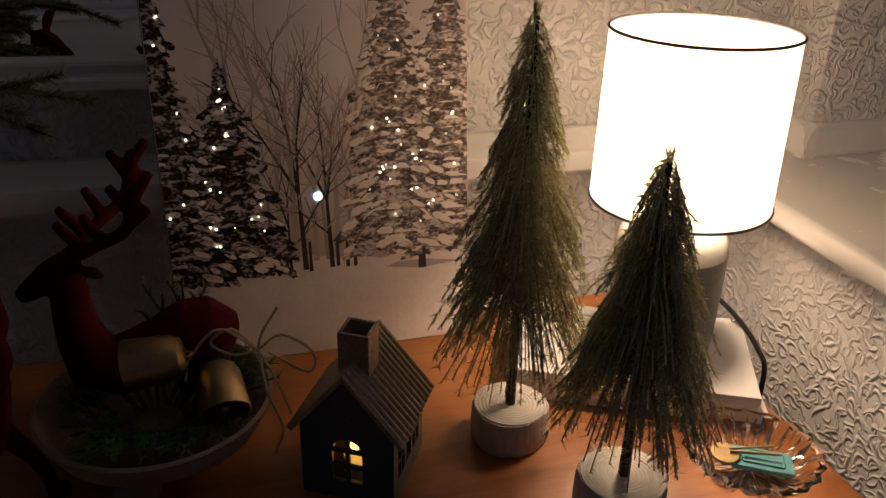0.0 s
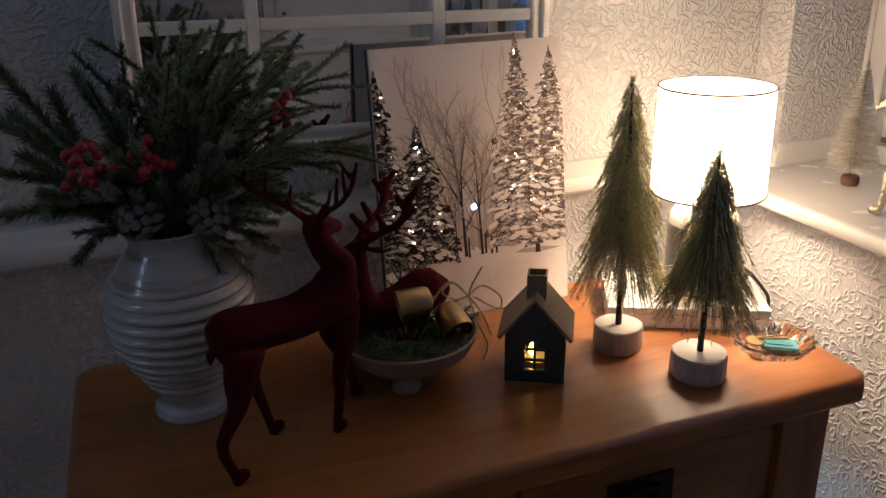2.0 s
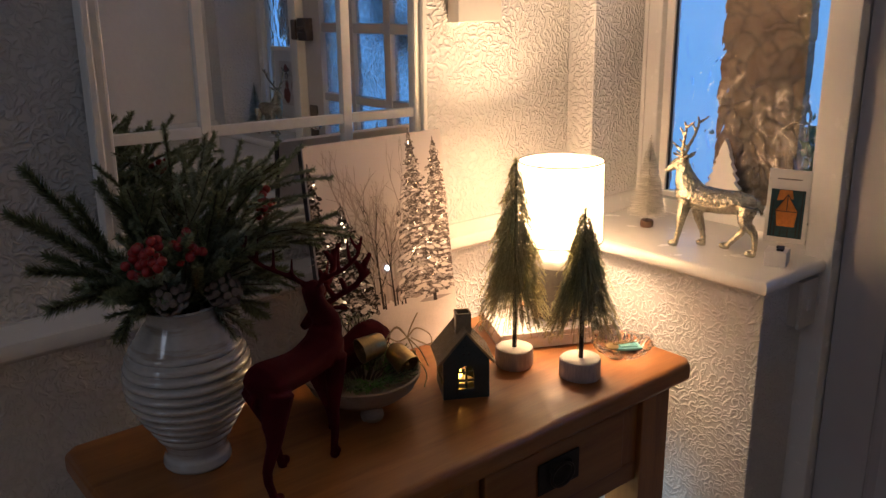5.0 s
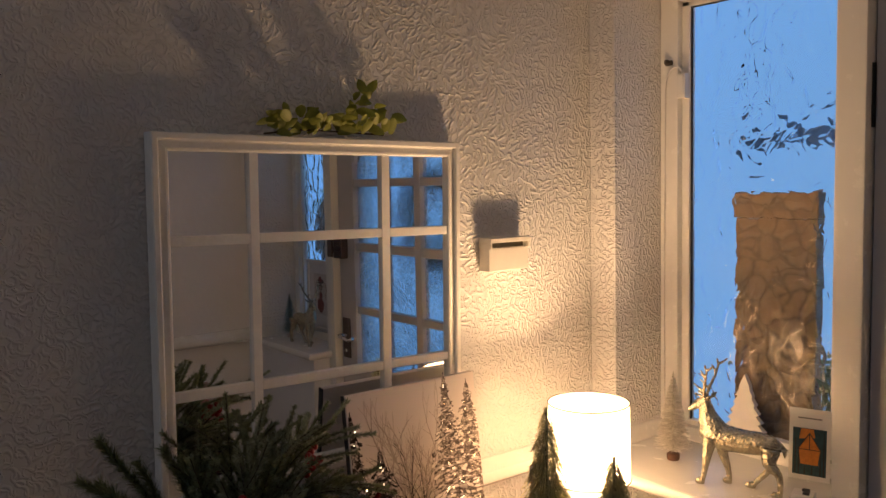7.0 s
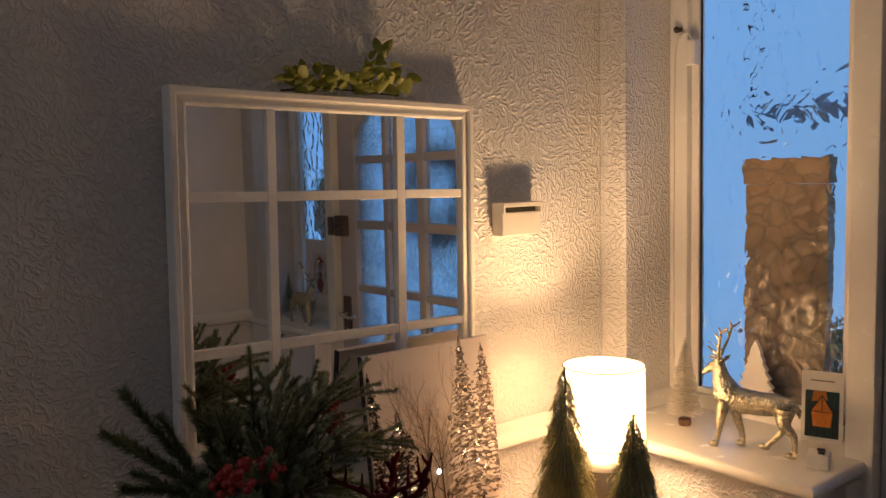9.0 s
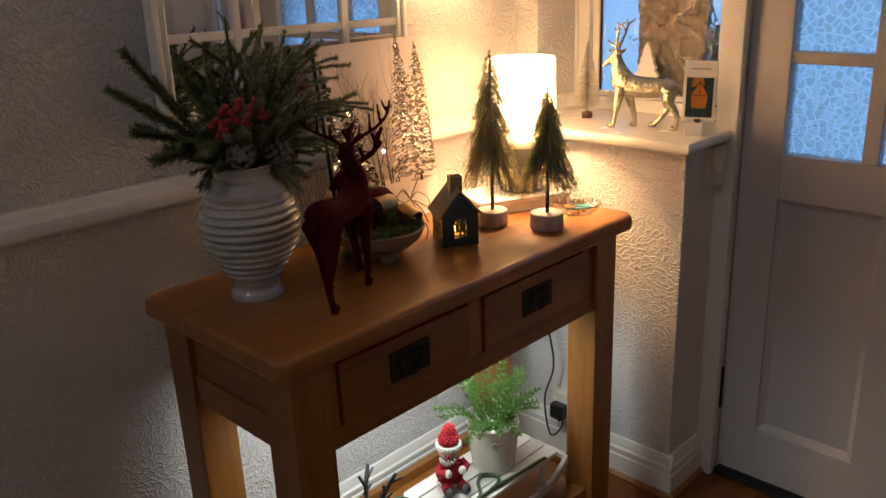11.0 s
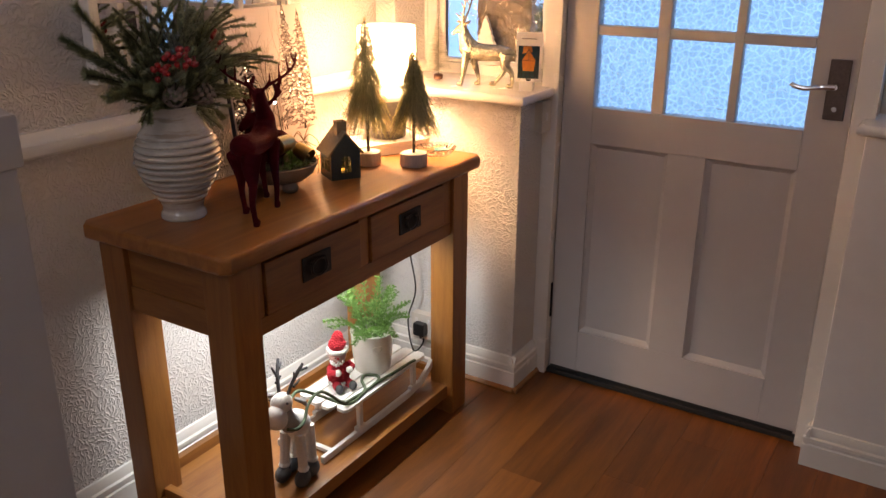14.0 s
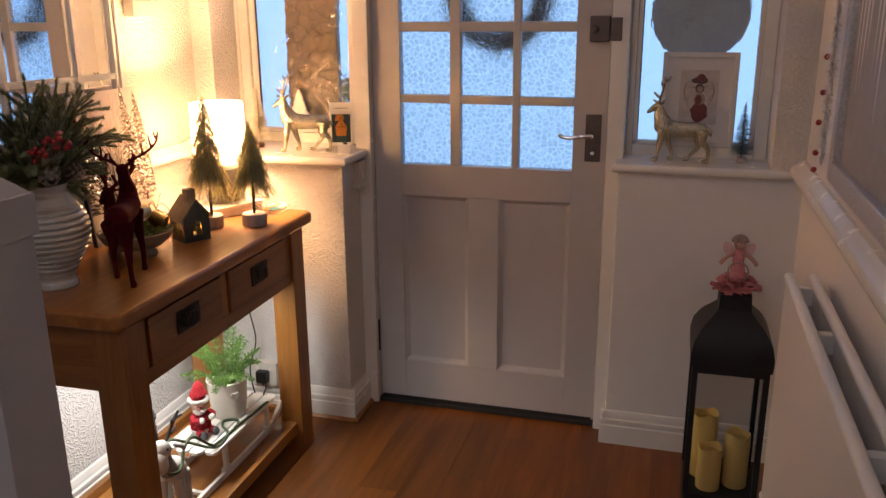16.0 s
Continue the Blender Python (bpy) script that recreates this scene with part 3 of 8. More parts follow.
def front_door():
    d = structure(thing("door_1", "closed pale grey-white panelled front door with obscure glass panes", "door"))
    x0, x1 = 0.0, 0.044
    z0 = 0.019
    g = 0.003
    zs = [z for r in ROWS_Z for z in r]
    top_in, bot_in = 1.83, 0.912
    stiles = ((D0 + g, -1.305), (-0.716, D1 - g))
    for a, b in stiles:
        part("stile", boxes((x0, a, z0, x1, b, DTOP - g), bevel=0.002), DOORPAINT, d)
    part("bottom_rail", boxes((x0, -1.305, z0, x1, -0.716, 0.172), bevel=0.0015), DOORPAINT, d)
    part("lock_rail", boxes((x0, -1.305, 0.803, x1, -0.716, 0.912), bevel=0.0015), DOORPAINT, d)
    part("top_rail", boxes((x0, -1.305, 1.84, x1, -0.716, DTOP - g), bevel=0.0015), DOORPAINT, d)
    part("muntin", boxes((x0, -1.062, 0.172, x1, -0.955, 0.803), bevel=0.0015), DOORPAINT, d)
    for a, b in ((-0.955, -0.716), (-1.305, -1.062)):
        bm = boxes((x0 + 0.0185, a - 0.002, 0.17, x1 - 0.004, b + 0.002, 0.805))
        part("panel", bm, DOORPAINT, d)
        bm = bmesh.new()
        w = 0.016                                   # sloping beads, mitred at the corners
        outer = [(a, 0.172), (b, 0.172), (b, 0.803), (a, 0.803)]
        inner = [(a + w, 0.172 + w), (b - w, 0.172 + w), (b - w, 0.803 - w), (a + w, 0.803 - w)]
        rings = [[bm.verts.new((x, p[0] * (1 - u) + q[0] * u, p[1] * (1 - u) + q[1] * u)) for p, q in zip(outer, inner)] for u, x in ((0.0, x0 + 0.006), (0.15, x0 + 0.006), (0.3, x0 + 0.010), (0.85, x0 + 0.0165), (1.0, x0 + 0.0188))]
        for r0, r1 in zip(rings, rings[1:]):
            for k in range(4):
                bm.faces.new((r0[k], r0[(k + 1) % 4], r1[(k + 1) % 4], r1[k]))
        bmesh.ops.recalc_face_normals(bm, faces=bm.faces)
        part("panel_moulding", bm, DOORPAINT, d, smooth=20)
    # glazing bars
    for (ya, yb) in ((-0.926, -0.890), (-1.126, -1.102)):
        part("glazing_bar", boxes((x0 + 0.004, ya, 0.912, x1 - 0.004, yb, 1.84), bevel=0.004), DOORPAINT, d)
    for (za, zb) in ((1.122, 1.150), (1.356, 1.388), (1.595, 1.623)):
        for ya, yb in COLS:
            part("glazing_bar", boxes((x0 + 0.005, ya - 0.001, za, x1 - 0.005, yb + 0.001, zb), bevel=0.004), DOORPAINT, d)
    for (za, zb) in ROWS_Z:
        for ya, yb in COLS:
            p = part("pane", boxes((0.020, ya - 0.003, za - 0.003, 0.025, yb + 0.003, zb + 0.003)), GLASS_DOOR, d, smooth=0)
            p.visible_shadow = False
    # arched head: sunburst spandrels over the top row
    bm = bmesh.new()
    cy, r = (D0 + D1) / 2, 0.30
    n = 14
    for s in (-1, 1):
        pts = [(cy + s * r * math.cos(math.pi / 2 * k / n), 1.63 + 0.20 * math.sin(math.pi / 2 * k / n)) for k in range(n + 1)]
        for (ya, za), (yb, zb) in zip(pts, pts[1:]):
            vs = []
            for xx in (0.006, 0.038):
                vs.append([bm.verts.new((xx, ya, za)), bm.verts.new((xx, yb, zb)), bm.verts.new((xx, yb, 1.845)), bm.verts.new((xx, ya, 1.845))])
            bm.faces.new(vs[0])
            bm.faces.new(vs[1][::-1])
            bm.faces.new((vs[0][0], vs[1][0], vs[1][1], vs[0][1]))
    bmesh.ops.recalc_face_normals(bm, faces=bm.faces)
    part("arched_head", bm, DOORPAINT, d)
    # handle on its dark plate
    plate = part("handle_plate", boxes((-0.006, -1.395, 0.947, 0.0, -1.345, 1.10), bevel=0.002), LATCH, d, "dark bronze lock plate")
    bm = bmesh.new()
    tube(bm, [(-0.006, -1.366, 1.035), (-0.04, -1.366, 1.035)], [0.010, 0.008], 10)
    tube(bm, curve_pts([(-0.04, -1.368, 1.035), (-0.044, -1.34, 1.034), (-0.044, -1.30, 1.028), (-0.043, -1.275, 1.032), (-0.042, -1.265, 1.038)]), [0.008] * 8 + [0.0065] * 17, 10)
    part("handle", bm, CHROME, plate, "chrome lever handle")
    bm = bmesh.new()
    lathe(bm, [(0.0065, 0), (0.0065, 0.002), (0.0, 0.002)], 12, pose(-0.006, -1.37, 0.975, 0, -90, 0))
    part("keyhole_cover", bm, CHROME, plate)
    lock = part("night_latch", boxes((-0.03, -1.41, 1.327, 0.0, -1.348, 1.405), bevel=0.004), LATCH, d, "dark bronze night latch")
    part("latch_keep", boxes((-0.035, -1.447, 1.330, -0.026, -1.413, 1.40), bevel=0.003), LATCH, d)
    bm = bmesh.new()
    lathe(bm, [(0.010, 0), (0.012, 0.01), (0.009, 0.022), (0, 0.023)], 14, pose(-0.03, -1.365, 1.366, 0, -90, 0))
    part("knob", bm, LATCH, lock)
    for z in (0.265, 1.75):
        bm = boxes((-0.004, D1 - 0.001, z - 0.06, 0.004, D1 + 0.004, z + 0.06), bevel=0.001)
        tube(bm, [(-0.004, D1 + 0.001, z - 0.06), (-0.004, D1 + 0.001, z + 0.06)], 0.006, 10)
        part("hinge", bm, BLACKM, d, "black butt hinge")
    part("weather_strip", boxes((-0.004, D0 + 0.01, 0.019, 0.0, D1 - 0.01, 0.028)), RUBBER, d)
    return d


front_door()


def window(name, y0, y1, g0, g1, label, rebate=0.014, glass=None):
    """Fixed light between y0 and y1 (opening) with glass from g0 to g1."""
    w = structure(thing(name, label, "window"))
    xa, xb = 0.062, 0.125
    for nm, r in (("window_frame", (xa, y0, SILL - 0.02, xb, g0, 2.06)), ("window_frame", (xa, g1, SILL - 0.02, xb, y1, 2.06)),
                  ("window_frame", (xa, g0, 2.02, xb, g1, 2.06)), ("window_frame", (xa, g0, SILL - 0.02, xb, g1, 0.998))):
        part(nm, boxes(r, bevel=0.004), GLOSS, w)
    bm = bmesh.new()
    b = 0.014
    for r in ((g0, 0.998, g0 + b, 2.02), (g1 - rebate, 0.998, g1, 2.02), (g0, 0.998, g1, 0.998 + b), (g0, 2.02 - b, g1, 2.02)):
        box(bm, 0.078, r[0], r[1], 0.104, r[2], r[3], bevel=0.003)
    part("glazing_bead", bm, GLOSS, w)
    part("seal", boxes((0.083, g1 - rebate - 0.0025, 0.998 + b, 0.0895, g1 - rebate - 0.0002, 2.02 - b), (0.083, g0 + b, 2.0175 - b, 0.0895, g1 - rebate - 0.0027, 2.0198 - b)), RUBBER, w, "thin black glazing seal")
    p = part("pane", boxes((0.090, g0, 0.998, 0.095, g1, 2.02)), glass or GLASS_WIN, w, smooth=0)
    p.visible_shadow = False
    return w


window("window_1", -0.56, -0.075, -0.515, -0.126, "narrow white-framed window with dimpled obscure glass", 0.022)
window("window_2", -1.905, -1.47, -1.865, -1.49, "narrow white-framed window with dimpled obscure glass", glass=GLASS_DEEP)
# the dusk sky outside
bm = bmesh.new()
for quad in (((2.6, -5.0, -0.1), (2.6, 3.0, -0.1), (2.6, 3.0, 4.5), (2.6, -5.0, 4.5)), ((0.4, 3.0, -0.1), (2.6, 3.0, -0.1), (2.6, 3.0, 4.5), (0.4, 3.0, 4.5)),
             ((0.4, -5.0, -0.1), (2.6, -5.0, -0.1), (2.6, -5.0, 4.5), (0.4, -5.0, 4.5)), ((0.4, -5.0, 4.5), (0.4, 3.0, 4.5), (2.6, 3.0, 4.5), (2.6, -5.0, 4.5))):
    bm.faces.new([bm.verts.new(p) for p in quad])
structure(link_mesh("backdrop", bm, SKY, smooth=0), "pale blue dusk sky", "sky")
structure(link_mesh("ground", boxes((0.16, -5.0, -0.12, 2.6, 3.0, -0.02)), material("pale_paving", (0.30, 0.30, 0.31), 0.8, vary=0.25, scale=15), smooth=0), "pale grey paving outside the door", "paving")
# unseen backing that closes the invented west opening
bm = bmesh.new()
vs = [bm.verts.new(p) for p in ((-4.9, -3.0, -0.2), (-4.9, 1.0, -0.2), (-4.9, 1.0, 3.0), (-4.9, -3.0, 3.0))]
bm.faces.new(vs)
structure(link_mesh("backdrop_far_room", bm, PLASTER, smooth=0), "plain unseen closing wall beyond the west opening", "wall")

# stair newel
# one even grey, darker than the white gloss of the other woodwork
NEWELP = material("newel_grey", (0.48, 0.485, 0.50), 0.35, vary=0.04, scale=3, bump=0.08, bump_scale=25)
nw = thing("newel_post", "pale grey square newel post at the foot of stairs", "newel post", pose(-1.9065, -0.798, 0))
part("post", boxes((-0.0475, -0.0475, 0, 0.0475, 0.0475, 1.16), bevel=0.003), NEWELP, nw)
bm = boxes((-0.053, -0.053, 1.16, 0.053, 0.053, 1.215), bevel=0.003)
box(bm, -0.05, -0.05, 1.214, 0.05, 0.05, 1.25)
for v in bm.verts:
    if v.co.z > 1.24:
        v.co.x *= 0.3
        v.co.y *= 0.3
part("cap", bm, NEWELP, nw)

# ---- console table ----
TOP = 0.803


def console_table():
    t = thing("console_table", "golden oak console table with two drawers and a low shelf", "table", pose(0, 0, 0))
    # top with clipped corners and rounded edge
    x0, x1, y0, y1, c = -1.295, -0.29, -0.507, -0.062, 0.018
    bm = bmesh.new()
    out = [(x0 + c, y0), (x1 - c, y0), (x1, y0 + c), (x1, y1 - c), (x1 - c, y1), (x0 + c, y1), (x0, y1 - c), (x0, y0 + c)]
    lo = [bm.verts.new((x, y, TOP - 0.04)) for x, y in out]
    hi = [bm.verts.new((x, y, TOP)) for x, y in out]
    bm.faces.new(lo[::-1])
    bm.faces.new(hi)
    n = len(out)
    for i in range(n):
        bm.faces.new((lo[i], lo[(i + 1) % n], hi[(i + 1) % n], hi[i]))
    bmesh.ops.bevel(bm, geom=[e for e in bm.edges if abs(e.verts[0].co.z - e.verts[1].co.z) < 1e-6], offset=0.012, segments=4, affect="EDGES", profile=0.55)
    part("tabletop", bm, OAK, t)
    lx, ly, w = (-1.268, -0.417), (-0.487, -0.165), 0.08
    for x in lx:
        for y in ly:
            part("leg", boxes((x, y, 0, x + w, y + w, TOP - 0.039), bevel=0.004), OAK_UP, t)
    # aprons
    part("front_rail", boxes((-1.188, -0.477, 0.588, -0.417, -0.455, 0.628), bevel=0.002), OAK, t)
    part("front_rail", boxes((-1.188, -0.477, 0.752, -0.417, -0.455, 0.764), bevel=0.001), OAK, t)
    part("drawer_divider", boxes((-0.838, -0.476, 0.628, -0.802, -0.455, 0.752), bevel=0.001), OAK_UP, t)
    for a, b in ((-1.188, -1.167), (-0.462, -0.417)):
        part("drawer_stile", boxes((a, -0.476, 0.628, b, -0.455, 0.752), bevel=0.001), OAK_UP, t)
    for x in (-1.254, -0.365):
        part("side_panel", boxes((x, -0.407, 0.66, x + 0.02, -0.165, TOP - 0.039)), OAK_Y, t)
        part("side_rail", boxes((x - 0.006, -0.407, 0.60, x + 0.026, -0.165, 0.66), bevel=0.003), OAK_Y, t)
    part("back_rail", boxes((-1.217, -0.12, 0.60, -0.417, -0.10, TOP - 0.039), bevel=0.002), OAK, t)
    # added unseen board; keeps strip light from leaking through the drawer gaps
    part("carcass_front", boxes((-1.187, -0.4545, 0.605, -0.418, -0.446, 0.762)), OAK, t)
    for a, b in ((-1.165, -0.841), (-0.799, -0.464)):
        d = part("drawer", boxes((a, -0.484, 0.631, b, -0.46, 0.749), bevel=0.004), OAK, t)
        cx, cz = (a + b) / 2 - 0.003, 0.695
        pl = part("pull_plate", boxes((cx - 0.0485, -0.488, cz - 0.0285, cx + 0.0485, -0.484, cz + 0.0285), bevel=0.0015), BRONZE, d, "dark bronze square pull plate")
        ring = [(cx + 0.026 * math.sin(2 * math.pi * k / 28), -0.4945, cz - 0.002 + 0.020 * math.cos(2 * math.pi * k / 28)) for k in range(29)]
        bm2 = bmesh.new()
        tube(bm2, ring, 0.0030, 8)
        part("ring_pull", bm2, BRONZE, d)
        for s in (-1, 1):
            bm = bmesh.new()
            lathe(bm, [(0.005, 0), (0.005, 0.004), (0.003, 0.007), (0, 0.008)], 10, pose(cx + s * 0.022, -0.488, cz + 0.012, 90, 0, 0))
            part("pull_post", bm, BRONZE, d)
    # low shelf
    part("shelf_board", boxes((-1.257, -0.462, 0.062, -0.345, -0.10, 0.096), bevel=0.003), OAK, t)
    for y in (-0.468, -0.11):
        part("shelf_rail", boxes((-1.189, y, 0.055, -0.417, y + 0.022, 0.0955 if y < -0.2 else 0.125), bevel=0.003), OAK, t)
    for x in (-1.246, -0.375):
        part("shelf_end_rail", boxes((x, -0.407, 0.05, x + 0.022, -0.165, 0.118), bevel=0.003), OAK_Y, t)
    strip = part("light_strip", boxes((-1.09, -0.315, 0.592, -0.47, -0.285, 0.600)), emitter("diode_strip", (0.72, 0.93, 1.0), 3.0), t, "white diode light strip")
    return t


console_table()


# ---- window-style mirror ----
def wall_mirror():
    x0, x1, z0, z1 = -1.176, -0.545, 1.072, 1.689
    w = thing("wall_mirror", "square white-framed window-pane mirror hung on the wall", "mirror", pose((x0 + x1) / 2, -0.003, z0, 0.0, 0.9, 0) @ Matrix.Diagonal((1, 0.66, 1, 1)))
    W, H = x1 - x0, z1 - z0
    hx = W / 2
    f = 0.030
    gx = [-hx + f, hx - f]

    def stepped(m, ln, a0, a1):
        """Frame side: raised outer ridge, a quirk, and an inner slope; a0 and a1 mitre the ends."""
        prof = [(0, 0), (0, 0.044), (0.002, 0.0475), (0.010, 0.0475), (0.012, 0.045), (0.0125, 0.036), (0.0150, 0.0355), (0.024, 0.040), (0.0275, 0.039), (f, 0.034), (f, 0.018), (f, 0)]
        bm = bmesh.new()
        rows = [[bm.verts.new((u, -v, a0 * u)) for u, v in prof], [bm.verts.new((u, -v, ln - a1 * u)) for u, v in prof]]
        n = len(prof)
        for i in range(n):
            bm.faces.new((rows[0][i], rows[0][(i + 1) % n], rows[1][(i + 1) % n], rows[1][i]))
        bm.faces.new(rows[0][::-1])
        bm.faces.new(rows[1])
        bmesh.ops.transform(bm, matrix=m, verts=bm.verts)
        bmesh.ops.recalc_face_normals(bm, faces=bm.faces)
        return bm
    part("stile", stepped(Matrix.Translation((-hx, 0, 0)), H, 1, 1), FRAMEWHITE, w, smooth=25)
    part("stile", stepped(Matrix.Translation((hx, 0, 0)) @ Matrix.Diagonal((-1, 1, 1, 1)), H, 1, 1), FRAMEWHITE, w, smooth=25)
    turn = Matrix(((0, 0, 1, 0), (0, 1, 0, 0), (1, 0, 0, 0), (0, 0, 0, 1)))
    part("rail", stepped(Matrix.Translation((-hx, 0, 0)) @ turn, W, 1, 1), FRAMEWHITE, w, smooth=25)
    part("rail", stepped(Matrix.Translation((-hx, 0, H)) @ Matrix.Diagonal((1, 1, -1, 1)) @ turn, W, 1, 1), FRAMEWHITE, w, smooth=25)
    # bars: narrow outer panes round a wide middle
    cols = [-hx + f, -hx + f + 0.139, -hx + f + 0.158, hx - f - 0.160, hx - f - 0.139, hx - f]
    rows = [f, f + 0.139, f + 0.158, H - f - 0.158, H - f - 0.139, H - f]
    for a, b in ((cols[1], cols[2]), (cols[3], cols[4])):
        part("glazing_bar", boxes((a + 0.001, -0.036, f, b - 0.001, -0.018, H - f), bevel=0.002), FRAMEWHITE, w)
    for a, b in ((rows[1], rows[2]), (rows[3], rows[4])):
        for c, d in ((cols[0], cols[1]), (cols[2], cols[3]), (cols[4], cols[5])):
            part("glazing_bar", boxes((c - 0.001, -0.0355, a + 0.001, d + 0.001, -0.018, b - 0.001), bevel=0.002), FRAMEWHITE, w)
    for a, b in ((cols[0], cols[1]), (cols[2], cols[3]), (cols[4], cols[5])):
        for c, d in ((rows[0], rows[1]), (rows[2], rows[3]), (rows[4], rows[5])):
            part("mirror_pane", boxes((a - 0.004, -0.024, c - 0.004, b + 0.004, -0.02, d + 0.004)), MIRROR, w, smooth=0)
    part("backing", boxes((-hx + 0.01, -0.019, 0.01, hx - 0.01, 0, H - 0.01)), BLACKP, w, smooth=0)
    return w


wall_mirror()

# ---- table lamp on its white box ----
SHADE = bpy.data.materials.new("lampshade_glowing_cotton")
SHADE.use_nodes = True
nt = SHADE.node_tree
nt.nodes.remove(nt.nodes["Principled BSDF"])
dif, tra, mixs = nd(nt, "ShaderNodeBsdfDiffuse"), nd(nt, "ShaderNodeBsdfTranslucent"), nd(nt, "ShaderNodeMixShader")
dif.inputs[0].default_value, tra.inputs[0].default_value = (0.8, 0.76, 0.7, 1), (0.22, 0.20, 0.17, 1)
mixs.inputs[0].default_value = 0.9
# cloth glows by itself, added for bulb light that should come through it
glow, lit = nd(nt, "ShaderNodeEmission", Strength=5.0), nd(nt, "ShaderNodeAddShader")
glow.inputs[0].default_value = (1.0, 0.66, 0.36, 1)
weave = nd(nt, "ShaderNodeTexNoise", Scale=300.0)
bpn = nd(nt, "ShaderNodeBump", Strength=0.2, Distance=0.0005)
nt.links.new(weave.outputs["Fac"], bpn.inputs["Height"])
nt.links.new(bpn.outputs[0], dif.inputs["Normal"])
nt.links.new(dif.outputs[0], mixs.inputs[1])
nt.links.new(tra.outputs[0], mixs.inputs[2])
nt.links.new(mixs.outputs[0], lit.inputs[0])
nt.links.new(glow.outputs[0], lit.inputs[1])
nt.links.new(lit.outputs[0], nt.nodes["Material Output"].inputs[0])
CERAMIC = material("grey_ceramic", (0.20, 0.19, 0.175), 0.35, vary=0.25, scale=20, bump=0.4, bump_scale=45)
CREAM = material("cream_ceramic", (0.68, 0.65, 0.58), 0.22, vary=0.05, coat=0.3)
WHITEBOX = material("white_card", (0.74, 0.72, 0.70), 0.5, vary=0.04)


def table_lamp():
    # white box underneath
    bx = thing("white_box", "flat white lidded box lying on the table under the lamp", "box", pose(-0.540, -0.242, TOP, 0, 0, -26.5))
    part("base", boxes((0, 0, 0, 0.235, 0.138, 0.022), bevel=0.002), WHITEBOX, bx)
    part("lid", boxes((-0.002, -0.002, 0.0225, 0.237, 0.140, 0.034), bevel=0.003), WHITEBOX, bx)
    z = TOP + 0.034
    lp = thing("table_lamp", "lit table lamp with white drum shade and grey ceramic base", "lamp", pose(LAMP.x, LAMP.y, z))
    bm = bmesh.new()
    lathe(bm, [(0.046, 0), (0.051, 0.003), (0.053, 0.02), (0.054, 0.105), (0.052, 0.110)], 40)
    part("base", bm, CERAMIC, lp, "mottled grey ceramic base")
    bm = bmesh.new()
    lathe(bm, [(0.0535, 0.1095), (0.0515, 0.122), (0.043, 0.134), (0.025, 0.141), (0.014, 0.145), (0.012, 0.165), (0, 0.166)], 40)
    part("shoulder", bm, CREAM, lp, "cream glazed shoulder")
    h0, h1 = 0.996 - z, 1.152 - z
    bm = bmesh.new()
    lathe(bm, [(0.0835, h0), (0.0815, h1)], 56, close=False)
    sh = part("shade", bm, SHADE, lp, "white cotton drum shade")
    tape = material("rim_tape", (0.09, 0.08, 0.075), 0.6)
    for h, r in ((h0, 0.0842), (h1 + 0.0006, 0.0821)):
        bm = bmesh.new()
        tube(bm, [(r * math.cos(2 * math.pi * k / 56), r * math.sin(2 * math.pi * k / 56), h) for k in range(57)], 0.0014, 6)
        part("rim_wire", bm, tape, sh)
    bm = bmesh.new()
    for k in range(3):
        a = 2 * math.pi * k / 3
        tube(bm, [(0.012 * math.cos(a), 0.012 * math.sin(a), h1 - 0.034), (0.081 * math.cos(a), 0.081 * math.sin(a), h1 - 0.022)], 0.0010, 6)
    part("spider", bm, WHITEBOX, sh)
    bm = bmesh.new()
    blob(bm, (0, 0, 1.03 - z), (0.018, 0.018, 0.022))
    part("bulb", bm, emitter("bulb_glow", (1.0, 0.75, 0.45), 20.0), lp)
    return lp


table_lamp()

# ---- greenery helpers ----
def needles(bm, pts, length, width, per_m, rng, tilt=0.55, mi=0, up=None, flat=0.0):
    """Single-triangle needles all round a twig."""
    pts = [Vector(p) for p in pts]
    for a, b in zip(pts, pts[1:]):
        d = b - a
        n = max(1, int(d.length * per_m))
        dn = d.normalized()
        side = dn.cross(up or Vector((0.31, 0.2, 0.93))).normalized()
        other = dn.cross(side)
        for _ in range(n):
            p = a + d * rng.random()
            ang = rng.uniform(0, 2 * math.pi)
            o = (math.cos(ang) * side + math.sin(ang) * other * (1 - flat)).normalized()
            w = (o * (1 - tilt) + dn * tilt).normalized()
            ln = length * rng.uniform(0.7, 1.15)
            s = w.cross(dn)
            if s.length < 1e-4:
                continue
            s = s.normalized() * width / 2
            f = bm.faces.new((bm.verts.new(p - s), bm.verts.new(p + s), bm.verts.new(p + w * ln)))
            f.material_index = mi


def leaf_material(name, color, rough=0.5, vary=0.35, glow=0.35):
    """Thin foliage: varied from piece to piece, and letting some light through."""
    m = material(name, color, rough, vary=0.25, scale=30, island=True, per_object=vary)
    nt = m.node_tree
    b, out = nt.nodes["Principled BSDF"], nt.nodes["Material Output"]
    tr, mx = nd(nt, "ShaderNodeBsdfTranslucent"), nd(nt, "ShaderNodeMixShader")
    src = b.inputs["Base Color"].links[0].from_socket
    nt.links.new(src, tr.inputs["Color"])
    mx.inputs[0].default_value = glow
    nt.links.new(b.outputs[0], mx.inputs[1])
    nt.links.new(tr.outputs[0], mx.inputs[2])
    nt.links.new(mx.outputs[0], out.inputs[0])
    return m


